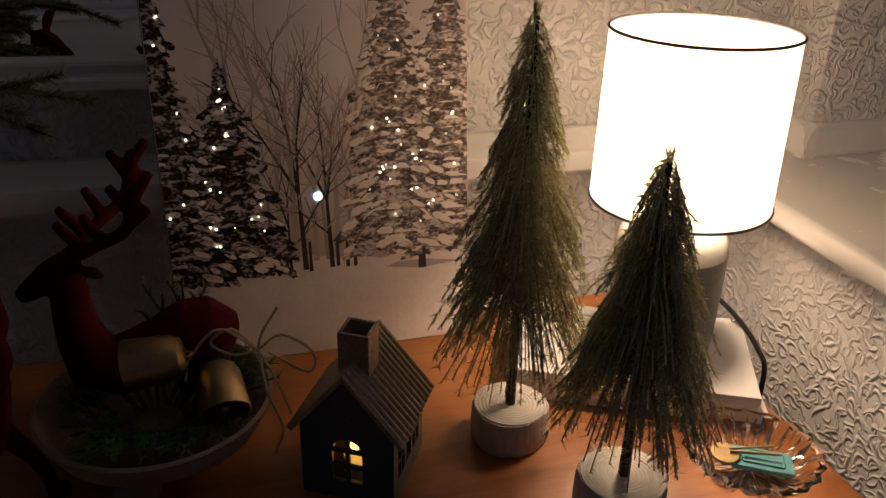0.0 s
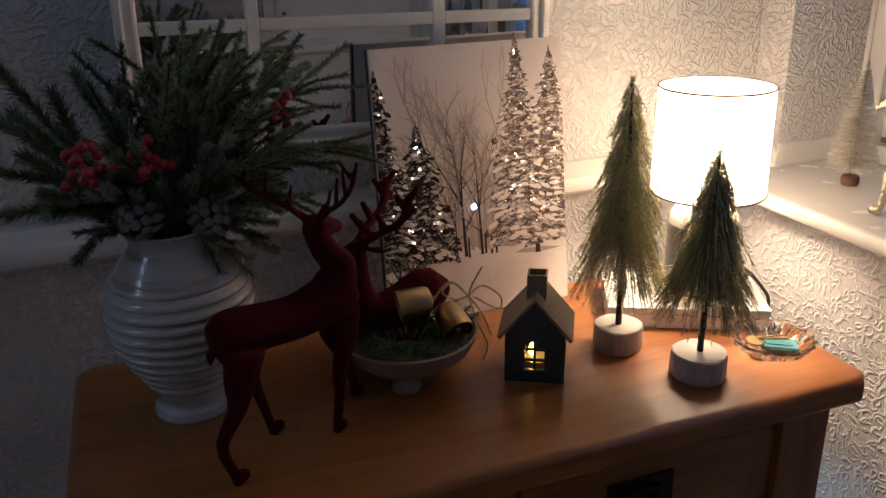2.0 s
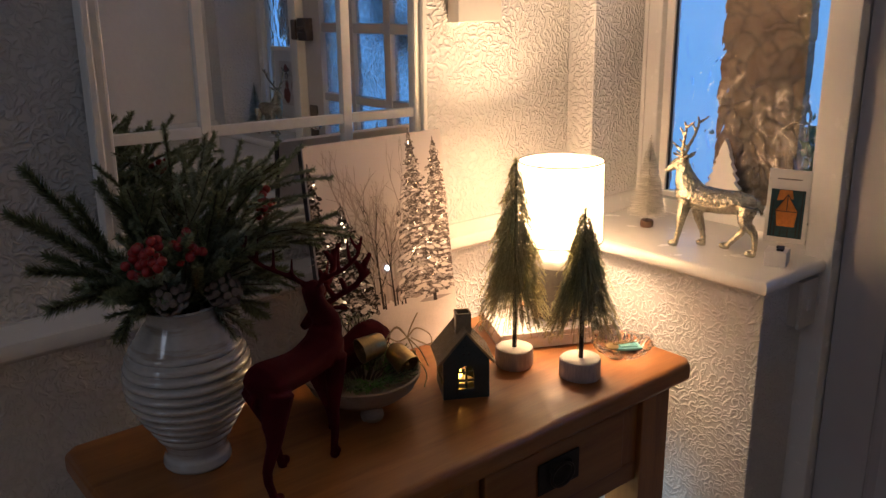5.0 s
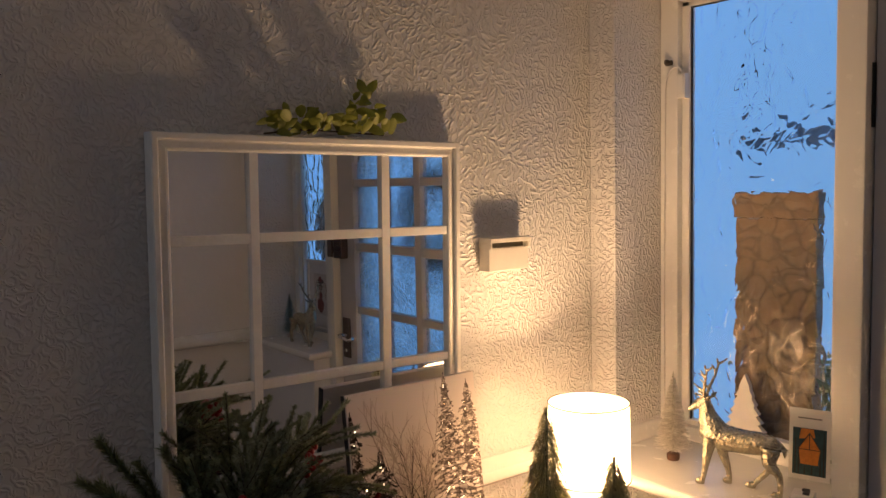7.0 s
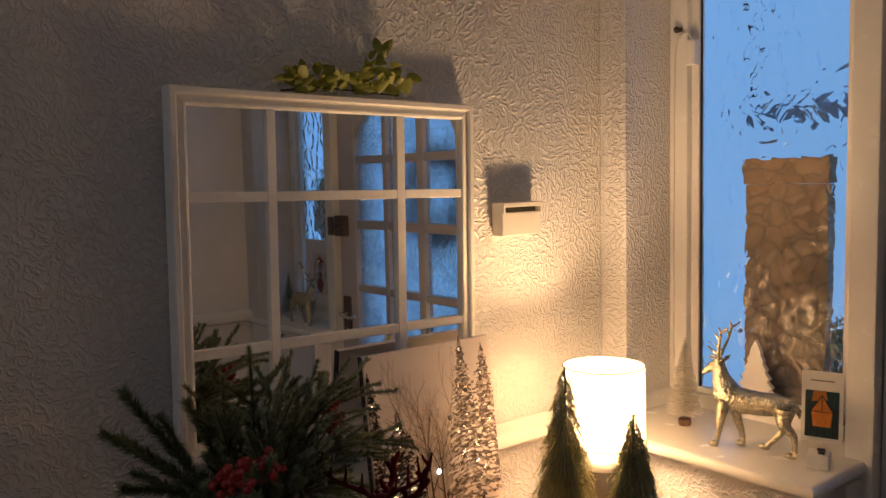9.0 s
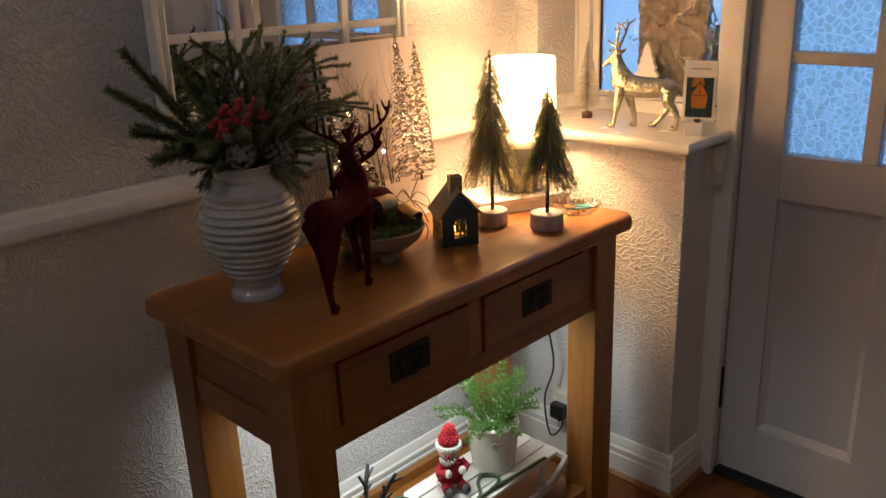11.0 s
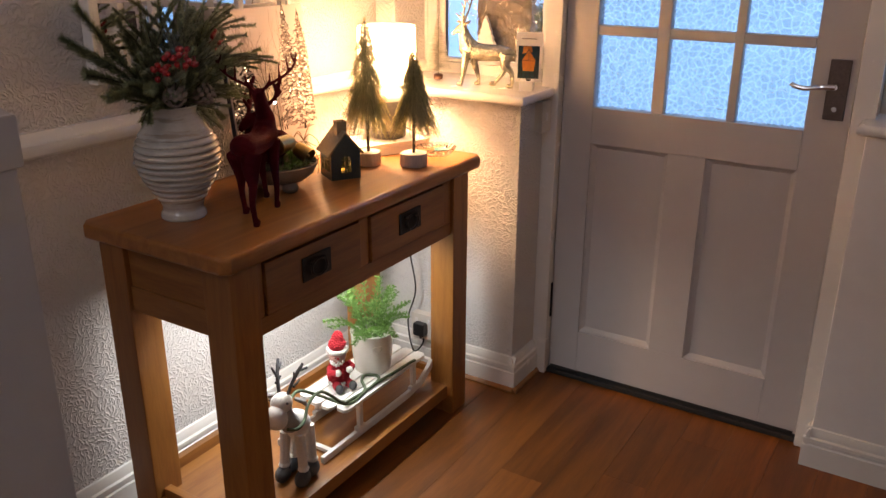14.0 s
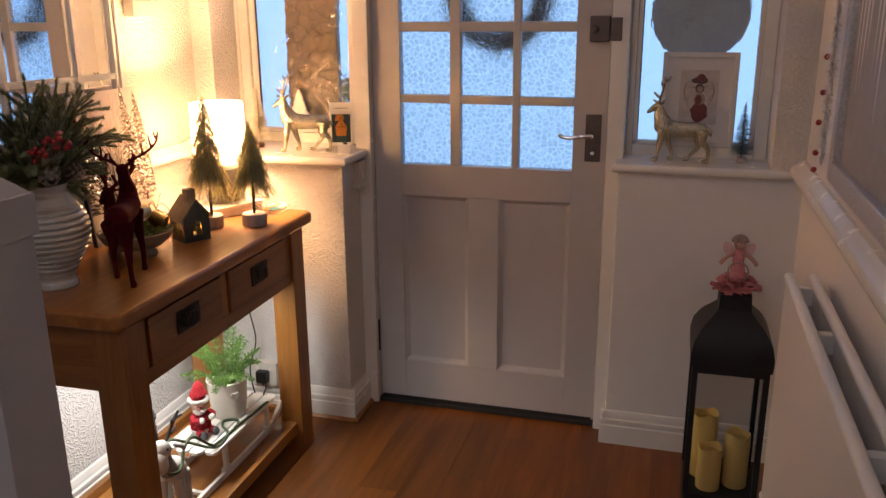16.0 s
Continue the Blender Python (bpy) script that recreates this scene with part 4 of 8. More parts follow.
FIR = leaf_material("fir_needles", (0.235, 0.275, 0.15), glow=0.4)
FIR_FROST = leaf_material("frosted_needles", (0.33, 0.37, 0.25), glow=0.45)
FERN = leaf_material("fern_green", (0.10, 0.22, 0.05))
OLIVE = leaf_material("olive_strands", (0.58, 0.55, 0.33), glow=0.40)
IVY = leaf_material("variegated_leaf", (0.30, 0.33, 0.06))
TWIG = material("brown_twig", (0.07, 0.045, 0.028), 0.8)
TRUNK = material("dark_trunk", (0.035, 0.026, 0.02), 0.75)
BARK = material("pale_bark", (0.46, 0.40, 0.38), 0.85, vary=0.3, scale=40, bump=0.8, bump_scale=80, stretch=(1, 1, 0.15))
SLICE = material("whitewashed_slice", (0.66, 0.62, 0.55), 0.7, vary=0.08)
BERRY = material("red_berry", (0.36, 0.014, 0.016), 0.35, coat=0.4)
CONE = material("frosted_cone", (0.26, 0.22, 0.19), 0.8, vary=0.5, scale=80)
FLOCK = material("red_flock", (0.066, 0.003, 0.007), 0.95, vary=0.2, scale=40, bump=0.3, bump_scale=900, spec=0.15)
FLOCK.node_tree.nodes["Principled BSDF"].inputs["Sheen Weight"].default_value = 0.03
FLOCK.node_tree.nodes["Principled BSDF"].inputs["Sheen Tint"].default_value = (0.8, 0.15, 0.15, 1)
BRASS = material("aged_brass", (0.52, 0.38, 0.18), 0.32, 1.0, vary=0.2, scale=25)
SILVERD = stain(material("silver_gilt", (0.50, 0.46, 0.355), 0.20, 1.0, vary=0.25, scale=60, bump=0.7, bump_scale=420), (0.17, 0.145, 0.095), 190.0, (1, 1, 0.6), 0.50, 0.66, 0.6)
TWINE = material("jute_twine", (0.45, 0.36, 0.24), 0.9, vary=0.2, scale=200)
BOWLWOOD = wood("grey_mango_wood", (0.17, 0.12, 0.085), (0.33, 0.26, 0.19), 0.6, axis=0, coat=0.0)


def rings_top(m):
    """Growth rings on the cut face."""
    nt = m.node_tree
    b = nt.nodes["Principled BSDF"]
    co = nd(nt, "ShaderNodeTexCoord")
    wv = nd(nt, "ShaderNodeTexWave", Scale=95.0, Distortion=1.2, Detail=2.0)
    wv.wave_type, wv.rings_direction = "RINGS", "Z"
    nt.links.new(co.outputs["Object"], wv.inputs["Vector"])
    bp = nd(nt, "ShaderNodeBump", Strength=0.25, Distance=0.001)
    nt.links.new(wv.outputs["Fac"], bp.inputs["Height"])
    nt.links.new(bp.outputs[0], b.inputs["Normal"])


rings_top(SLICE)


def weeping_tree(x, y, height, spread, disc_r, seed, label):
    """A little artificial tree of hanging needle strands on a log slice."""
    rng = random.Random(seed)
    t = thing("tabletop_tree", label, "ornamental tree", pose(x, y, TOP, 0, 0, rng.uniform(0, 90)), group="weeping trees on log slices")
    bm = bmesh.new()
    prof = [(disc_r, 0.002), (disc_r * 1.01, 0.01), (disc_r * 0.99, 0.031)]
    lathe(bm, [(disc_r * 0.96, 0)] + prof + [(disc_r * 0.97, 0.034)], 30)
    for v in bm.verts:
        a = math.atan2(v.co.y, v.co.x)
        k = 1 + 0.03 * math.sin(3 * a + seed) + 0.012 * math.sin(17 * a)
        v.co.x *= k
        v.co.y *= k
    part("log_slice_bark", bm, BARK, t, "pale bark edge")
    bm = bmesh.new()
    lathe(bm, [(disc_r * 0.94, 0.0338), (disc_r * 0.93, 0.0352), (0, 0.0352)], 30)
    part("log_slice_face", bm, SLICE, t, "whitewashed ring face")
    z0, z1 = 0.035, height
    bm = bmesh.new()
    tube(bm, [(0, 0, z0 - 0.002), (0.001, 0, height * 0.5), (0, 0, z1 - 0.006)], [0.0045, 0.0038, 0.002], 8)
    part("trunk", bm, TRUNK, t)
    bm = bmesh.new()
    low = 0.070                      # lowest hanging tip over the table
    n = 660
    for i in range(n):               # each strand springs from the stem and hangs down along the cone
        f = ((i + rng.random()) / n) ** 0.72
        zt = z1 - 0.026 - f * (z1 - 0.026 - low) + rng.uniform(-0.004, 0.014)
        zr = min(zt + (0.018 + 0.056 * f) * rng.uniform(0.7, 1.3), z1 - 0.003)
        stray = rng.choice((1.0, 1.0, 0.95, 1.0, 1.06, 1.16))
        r = spread * (0.07 + 0.95 * ((z1 - zt) / (z1 - low)) ** 0.85) * rng.uniform(0.55, 1.0) ** 0.7 * stray
        a = rng.uniform(0, 2 * math.pi)
        ca, sa = math.cos(a), math.sin(a)
        dz = zr - zt
        pts = curve_pts([(0.002 * ca, 0.002 * sa, zr), (r * 0.40 * ca, r * 0.40 * sa, zr - dz * 0.13), (r * 0.74 * ca, r * 0.74 * sa, zr - dz * 0.55), (r * ca, r * sa, zt)], 6)
        tube(bm, pts, 0.0006, 3, caps=False)
        needles(bm, pts[1:], 0.0090, 0.0017, 520, rng, 0.34, up=Vector((ca, sa, 0.35)), flat=0.8)
    for k in range(14):              # crown tuft
        a = rng.uniform(0, 6.28)
        needles(bm, [(0, 0, z1 - 0.01), (0.003 * math.cos(a), 0.003 * math.sin(a), z1 + 0.002)], 0.007, 0.0012, 700, rng, 0.6)
    tagged(part("foliage", bm, OLIVE, t, "drooping olive green needle strands", smooth=0), kind="stuff")
    return t


weeping_tree(-0.559, -0.299, 1.187 - TOP, 0.073, 0.035, 3, "tall weeping green artificial tree on a log slice")
weeping_tree(-0.503, -0.411, 1.109 - TOP, 0.068, 0.037, 8, "shorter weeping green artificial tree on a log slice")


# ---- ribbed vase with fir arrangement ----
VX, VY = -1.144, -0.229
VASE = stain(material("glazed_stoneware", (0.55, 0.53, 0.49), 0.18, vary=0.10, scale=14, coat=0.9), (0.27, 0.19, 0.12), 9.0, (1, 1, 9), 0.50, 0.68, 0.6)


def vase():
    v = thing("ribbed_vase", "glossy off-white ribbed ceramic vase holding fir branches", "vase", pose(VX, VY, TOP))
    prof = []
    base = [(0.050, 0.0), (0.052, 0.004), (0.050, 0.012), (0.046, 0.020), (0.050, 0.034), (0.064, 0.060), (0.081, 0.090), (0.090, 0.120), (0.089, 0.148),
            (0.081, 0.172), (0.068, 0.190), (0.058, 0.203), (0.052, 0.212), (0.053, 0.222), (0.056, 0.227)]
    pts = curve_pts([(r, 0, z) for r, z in base], 260)
    for p in pts:
        r, z = p.x, p.z
        if 0.036 < z < 0.178:
            w = math.sin(math.pi * (z - 0.036) / 0.142) ** 0.5
            r += 0.0056 * w * (1 - 2 * (1 - abs(math.sin((z - 0.036) * math.pi / 0.0132))) ** 1.5)
        prof.append((r * 0.955, z * 1.08))
    prof += [(0.052, 0.2475), (0.048, 0.244), (0.044, 0.229), (0.056, 0.195), (0.0, 0.185)]
    k0 = next(i for i, p in enumerate(prof) if p[1] > 0.023)
    k1 = next(i for i, p in enumerate(prof) if p[1] > 0.222)
    for nm, rows in (("foot", prof[:k0 + 1]), ("body", prof[k0:k1 + 1]), ("neck", prof[k1:])):
        bm = bmesh.new()
        lathe(bm, rows, 64, close=nm == "foot")
        part(nm, bm, VASE, v)
    return v


vase()


def fir_branch(name, ctrl, mat, parent, rng, twigs=7, needle=0.0150, dens=4600, width=0.0027, fan=0.62, droop=0.0):
    bm = bmesh.new()
    pts = curve_pts(ctrl, 12)
    L = sum((b - a).length for a, b in zip(pts, pts[1:]))
    tube(bm, pts, [0.0024 * (1 - 0.6 * i / 12) for i in range(13)], 5, mi=1)
    needles(bm, pts[4:], needle, width, dens, rng, 0.42, flat=0.1)
    for k in range(twigs):
        f = 0.36 + 0.50 * k / twigs
        p = pts[int(f * 12)]
        d = (pts[min(int(f * 12) + 1, 12)] - pts[int(f * 12)]).normalized()
        side = d.cross(Vector((0, 0, 1)))
        side = side.normalized() if side.length > 0.1 else Vector((1, 0, 0))
        s = 1 if k % 2 else -1
        up = d.cross(side)
        w = (d * 1.0 + s * side * fan * rng.uniform(0.8, 1.2) + up * rng.uniform(-0.3, 0.3)).normalized()
        ln = L * rng.uniform(0.28, 0.46) * (1.15 - f * 0.55)
        q = curve_pts([p, p + w * ln * 0.5, p + w * ln + d * ln * 0.15 - Vector((0, 0, droop * ln))], 4)
        tube(bm, q, 0.001, 4, mi=1, caps=False)
        needles(bm, q, needle, width, dens, rng, 0.42, flat=0.1)
    return part(name, bm, [mat, TWIG], parent, smooth=0)


def arrangement():
    rng = random.Random(21)
    a = thing("fir_arrangement", "artificial fir branches with red berries and cones in a vase", "flower arrangement", pose(VX, VY, TOP + 0.190))
    # thick dark boughs, open cypress sprays and short fillers: yaw, lift, reach
    boughs = [(165, 51, 0.270), (160, 37, 0.250), (174, 25, 0.20), (190, 14, 0.185), (150, 64, 0.20), (214, 22, 0.15)]
    sprays = [(14, 37, 0.315), (2, 50, 0.275), (356, 20, 0.27), (346, 33, 0.21), (4, 4, 0.175), (60, 84, 0.25), (318, 76, 0.245), (120, 78, 0.215),
              (24, 66, 0.25), (352, 64, 0.245), (40, 52, 0.20)]
    fillers = [(292, 62, 0.19), (264, 72, 0.20), (246, 48, 0.15), (228, 34, 0.13), (304, 38, 0.15), (326, 52, 0.18), (350, -20, 0.13), (328, -30, 0.115), (196, -8, 0.11),
               (90, 66, 0.17), (200, 70, 0.19), (336, 10, 0.14)]
    for kind, rows in (("bough", boughs), ("spray", sprays), ("filler", fillers)):
        for i, (yaw, lift, ln) in enumerate(rows):
            yr, lr = radians(yaw), radians(lift)
            h = Vector((math.cos(yr), math.sin(yr), 0))
            d = h * math.cos(lr) + Vector((0, 0, math.sin(lr)))
            neck = h * 0.026 + Vector((0, 0, 0.055))
            tip = Vector((0, 0, 0.055)) + d * ln
            mid = neck.lerp(tip, 0.5) + Vector((rng.uniform(-0.012, 0.012), rng.uniform(-0.012, 0.012), 0.018 * math.cos(lr)))
            # keep clear of the wall
            tip.y, mid.y = min(tip.y, -0.05 - VY), min(mid.y, -0.055 - VY)
            ctrl = [h * 0.012, neck, mid, tip]
            if kind == "bough":
                fir_branch("fir_branch", ctrl, FIR, a, rng, 2, 0.018, 6500)
            elif kind == "spray":
                fir_branch("cypress_spray", ctrl, FIR_FROST if i % 3 == 0 else FIR, a, rng, 14, 0.0095, 3400, 0.0030, 0.85, 0.22)
            else:
                fir_branch("fir_branch", ctrl, FIR_FROST if i % 2 else FIR, a, rng, 5, 0.0125, 3600)
    # berries
    berry = None
    for (yaw, lift, ln) in ((238, 44, 0.19), (222, 46, 0.13), (5, 41, 0.20), (262, 58, 0.14)):
        yr, lr = radians(yaw), radians(lift)
        d = Vector((math.cos(yr) * math.cos(lr), math.sin(yr) * math.cos(lr), math.sin(lr)))
        tip = Vector((0, 0, 0.04)) + d * ln
        bm = bmesh.new()
        tube(bm, [Vector((0, 0, 0.03)), tip], 0.0014, 5)
        part("berry_stem", bm, TWIG, a)
        for _ in range(13):
            if berry is None:
                bm = bmesh.new()
                blob(bm, (0, 0, 0), (0.0064, 0.0064, 0.0064), seg=10, rings=7)
                ob = part("berry", bm, BERRY, a)
                berry = ob.data
            else:
                ob = new("berry", berry)
                ob.parent = a
            ob.location = tip + Vector((rng.gauss(0, 0.011), rng.gauss(0, 0.011), rng.gauss(0, 0.011)))
    for (x, y, z) in ((0.045, -0.045, 0.078), (-0.03, -0.045, 0.085)):
        bm = bmesh.new()
        for k in range(42):
            f = k / 42
            ang = k * 2.4
            r = 0.021 * math.sin(math.pi * (0.12 + 0.8 * f)) + 0.002
            p = Vector((r * math.cos(ang), r * math.sin(ang), 0.046 * f - 0.02))
            w = Vector((math.cos(ang), math.sin(ang), 0.7)).normalized()
            m = w.to_track_quat("Z", "Y").to_matrix().to_4x4()
            blob(bm, p, (0.0065, 0.0065, 0.0028), m, 8, 5)
        bmesh.ops.transform(bm, matrix=pose(x, y, z, 120, 0, math.degrees(math.atan2(y, x)) + 90), verts=bm.verts)
        part("pine_cone", bm, CONE, a, "frosted pine cone")
    return a


arrangement()


# ---- deer figures ----
def soft(ob, voxel, rounds=6):
    r = ob.modifiers.new("remesh", "REMESH")
    r.mode, r.voxel_size, r.use_smooth_shade = "VOXEL", voxel, True
    s = ob.modifiers.new("smooth", "SMOOTH")
    s.iterations, s.factor = rounds, 0.5
    return ob


def antler(bm, base, out, s, spread=1.0, rise=1.0, thick=1.0):
    """One branching antler from base; out is +1 or -1."""
    o = Vector(base)
    beam = curve_pts([o, o + Vector((-0.014, out * 0.018 * spread, 0.016 * rise)) * s, o + Vector((-0.030, out * 0.040 * spread, 0.032 * rise)) * s,
                      o + Vector((-0.041, out * 0.057 * spread, 0.053 * rise)) * s, o + Vector((-0.039, out * 0.062 * spread, 0.076 * rise)) * s], 10)
    tube(bm, beam, [0.0042 * s * thick * (1 - 0.04 * i) for i in range(11)], 8)
    for k, (dx, dy, dz) in ((2, (0.010, 0.001, 0.022)), (4, (0.006, 0.000, 0.028)), (6, (0.004, -0.003, 0.030)), (8, (-0.010, -0.006, 0.020))):
        p = beam[k]
        tube(bm, curve_pts([p, p + Vector((dx * 0.4, out * dy, dz * 0.5 * rise)) * s, p + Vector((dx, out * dy * 1.5, dz * rise)) * s], 4), [0.0034 * s * thick, 0.003 * s * thick, 0.0028 * s * thick, 0.0024 * s * thick, 0.002 * s * thick], 7)


def standing_deer(bm, feet, s=1.0, sz=1.0, fat=1.0, neck_x=0.0, rise=1.0, spread=1.0, thick=1.0, nod=0.0, turn=0.0):
    """A stag facing +x; feet are four (x, y) on the ground: hind near, hind far, front near, front far."""
    def P(x, y, z):
        return Vector((x * s, y * s, z * s * sz))
    body = curve_pts([P(-0.098, 0, 0.150), P(-0.085, 0, 0.163), P(-0.05, 0, 0.160), P(0.0, 0, 0.155), P(0.045, 0, 0.160), P(0.072, 0, 0.168), P(0.084, 0, 0.172)], 18)
    rad = [0.008, 0.018, 0.025, 0.028, 0.0285, 0.028, 0.027, 0.0265, 0.026, 0.0262, 0.0268, 0.028, 0.029, 0.0295, 0.029, 0.027, 0.024, 0.020, 0.010]
    tube(bm, body, [r * s * fat * (0.5 + 0.5 * sz) for r in rad], 14)
    nx = neck_x
    neck = curve_pts([P(0.052, 0, 0.165), P(0.070, 0, 0.195), P(0.072 + nx, 0, 0.222), P(0.060 + nx, 0, 0.246), P(0.058 + nx, 0, 0.258)], 10)
    tube(bm, neck, [r * s * fat for r in (0.027, 0.026, 0.0235, 0.021, 0.0185, 0.017, 0.0155, 0.0145, 0.0140, 0.0138, 0.012)], 12)
    hx = 0.058 + nx
    before = set(bm.verts)
    dz = -0.019
    head = [P(hx - 0.012, 0, 0.272 + dz), P(hx, 0, 0.2735 + dz), P(hx + 0.016, 0, 0.2705 + dz), P(hx + 0.034, 0, 0.264 + dz - nod * 0.55), P(hx + 0.048, 0, 0.2595 + dz - nod * 0.9), P(hx + 0.054, 0, 0.259 + dz - nod)]
    tube(bm, head, [r * s for r in (0.008, 0.0155, 0.0150, 0.0105, 0.0078, 0.0045)], 12)
    for o in (-1, 1):
        e = [P(hx - 0.004, o * 0.010, 0.282 + dz), P(hx - 0.010, o * 0.020, 0.296 + dz), P(hx - 0.013, o * 0.026, 0.310 + dz)]
        tube(bm, e, [0.004 * s, 0.0068 * s, 0.0015 * s], 8, squash=(1.0, 0.5))
        antler(bm, P(hx + 0.002, o * 0.007, 0.282 + dz), o, s, spread, rise, thick)
    if turn:
        c = P(hx, 0, 0)
        bmesh.ops.rotate(bm, cent=c, matrix=Matrix.Rotation(radians(turn), 3, "Z"), verts=[v for v in bm.verts if v not in before])
    for i, (fx, fy) in enumerate(feet):
        hind = i < 2
        y = (1 if i % 2 else -1) * 0.016
        if hind:
            top = [P(-0.076, y, 0.150), P(-0.074 + (fx + 0.065) * 0.3, y, 0.112), P(fx * 0.55 - 0.034 - 0.004, fy * 0.8, 0.085), P(fx - 0.016, fy, 0.055), P(fx - 0.006, fy, 0.016), P(fx, fy, 0.0)]
            rr = (0.024, 0.018, 0.0105, 0.0068, 0.0058, 0.0078)
        else:
            top = [P(0.062, y, 0.150), P(0.060, y, 0.112), P(0.056 + (fx - 0.06) * 0.45, fy * 0.85, 0.080), P(fx - (fx - 0.06) * 0.2, fy, 0.045), P(fx, fy, 0.014), P(fx + 0.001, fy, 0.0)]
            rr = (0.019, 0.014, 0.0092, 0.0066, 0.0056, 0.0078)
        tube(bm, curve_pts(top, 12), [s * fat * float(v) for v in np.interp(np.linspace(0, 1, 13), np.linspace(0, 1, 6), rr)], 10)
        blob(bm, P(fx + 0.004, fy, 0.007), (0.010 * s, 0.0075 * s, 0.0075 * s), seg=10, rings=6)
    tube(bm, [P(-0.098, 0, 0.160), P(-0.108, 0, 0.148), P(-0.110, 0, 0.136)], [0.006 * s, 0.006 * s, 0.002 * s], 8)
    return bm


bm = bmesh.new()
standing_deer(bm, ((-0.107, -0.027), (-0.023, 0.027), (0.031, -0.027), (0.098, 0.022)), 1.0, neck_x=-0.020, spread=1.25, rise=1.12, turn=20)
bmesh.ops.transform(bm, matrix=pose(0, 0, 0.0005), verts=bm.verts)
red_deer = link_mesh("deer_figurine", bm, FLOCK)
tagged(soft(red_deer, 0.0022, 4), "standing dark red flocked stag ornament", "figurine")
red_deer.matrix_basis = pose(-1.026, -0.3475, TOP, 0, 0, 24.5)


# ---- footed wooden bowl with sprigs, lying deer and bells ----
BX, BY = -0.862, -0.252
bowl = thing("footed_bowl", "carved greyish wooden bowl on ball feet", "bowl", pose(BX, BY, TOP))
bm = bmesh.new()
lathe(bm, [(0.0, 0.016), (0.040, 0.017), (0.066, 0.024), (0.086, 0.040), (0.0965, 0.060), (0.0975, 0.064), (0.094, 0.0655), (0.090, 0.062), (0.078, 0.042), (0.055, 0.030), (0, 0.027)], 44)
part("body", bm, BOWLWOOD, bowl)
for k in range(3):
    a = radians(70 + 120 * k + 180)
    bm = bmesh.new()
    lathe(bm, [(0.010, 0.0), (0.017, 0.004), (0.0195, 0.011), (0.017, 0.019), (0.012, 0.026), (0, 0.027)], 18, pose(0.056 * math.cos(a), 0.056 * math.sin(a), 0))
    part("foot", bm, BOWLWOOD, bowl)


def sprigs():
    rng = random.Random(5)
    s = thing("fir_sprigs", "green fir and moss sprigs filling the bowl", "sprigs", pose(BX, BY, TOP + 0.03))
    for k in range(26):
        a = 2 * math.pi * k / 26 + rng.uniform(-0.1, 0.1)
        r = rng.uniform(0.05, 0.098)
        h = rng.uniform(0.028, 0.042)
        d = Vector((math.cos(a), math.sin(a), 0))
        t = Vector((-math.sin(a), math.cos(a), 0)) * rng.uniform(-0.04, 0.04)
        fir_branch("sprig", [d * 0.02 + Vector((0, 0, 0.008)), d * r * 0.6 + Vector((0, 0, h * 0.8)), d * r + t + Vector((0, 0, h + 0.004))], FIR if k % 3 else FERN, s, rng, 4, 0.011, 800)
    for (x, y, z) in ((0.03, 0.05, 0.11), (0.012, 0.055, 0.10), (0.05, 0.045, 0.095)):
        fir_branch("sprig", [(0.02, 0.04, 0.0), (x * 0.9, y, z * 0.6), (x, y, z)], FIR_FROST, s, rng, 5, 0.011, 800)


sprigs()

bm = bmesh.new()
# body, folded legs, neck, head and antlers; faces -x
tube(bm, curve_pts([(0.058, 0, 0.02), (0.050, 0, 0.036), (0.02, 0, 0.030), (-0.02, 0, 0.020), (-0.045, 0, 0.028)], 12), [0.012, 0.027, 0.034, 0.036, 0.035, 0.033, 0.030, 0.028, 0.027, 0.026, 0.024, 0.020, 0.012], 14)
tube(bm, curve_pts([(-0.034, 0, 0.018), (-0.046, 0, 0.055), (-0.048, 0, 0.095), (-0.046, 0, 0.116)], 10), [0.026, 0.0245, 0.022, 0.020, 0.018, 0.0165, 0.0155, 0.015, 0.0145, 0.014, 0.010], 12)
tube(bm, [(-0.036, 0, 0.116), (-0.046, 0, 0.117), (-0.060, 0, 0.111), (-0.076, 0, 0.101), (-0.085, 0, 0.096)], [0.008, 0.0145, 0.013, 0.009, 0.006], 12)
for o in (-1, 1):
    tube(bm, [(-0.038, o * 0.010, 0.120), (-0.026, o * 0.026, 0.122), (-0.018, o * 0.034, 0.120)], [0.004, 0.007, 0.002], 8, squash=(1, 0.6))
    beam = curve_pts([(-0.044, o * 0.007, 0.126), (-0.020, o * 0.022, 0.143), (0.004, o * 0.036, 0.160), (0.014, o * 0.042, 0.196)], 10)
    tube(bm, beam, [0.0055] * 7 + [0.0055, 0.0058, 0.006, 0.005], 8)
    for k, v in ((2, (-0.018, 0.0, 0.026)), (4, (-0.012, 0.004, 0.026)), (7, (0.016, 0.004, 0.014)), (8, (-0.014, 0.002, 0.024)), (9, (0.014, 0.0, 0.020))):
        p = beam[k]
        tube(bm, [p, p + Vector((v[0] * 0.6, o * v[1], v[2] * 0.6)), p + Vector((v[0], o * v[1], v[2]))], [0.0052, 0.005, 0.0042], 7)
lying = link_mesh("deer_figurine", bm, FLOCK)
tagged(soft(lying, 0.0022, 4), "lying dark red flocked stag ornament in the bowl", "figurine")
lying.matrix_basis = pose(BX - 0.008, BY + 0.030, TOP + 0.061, 0, 0, 4)


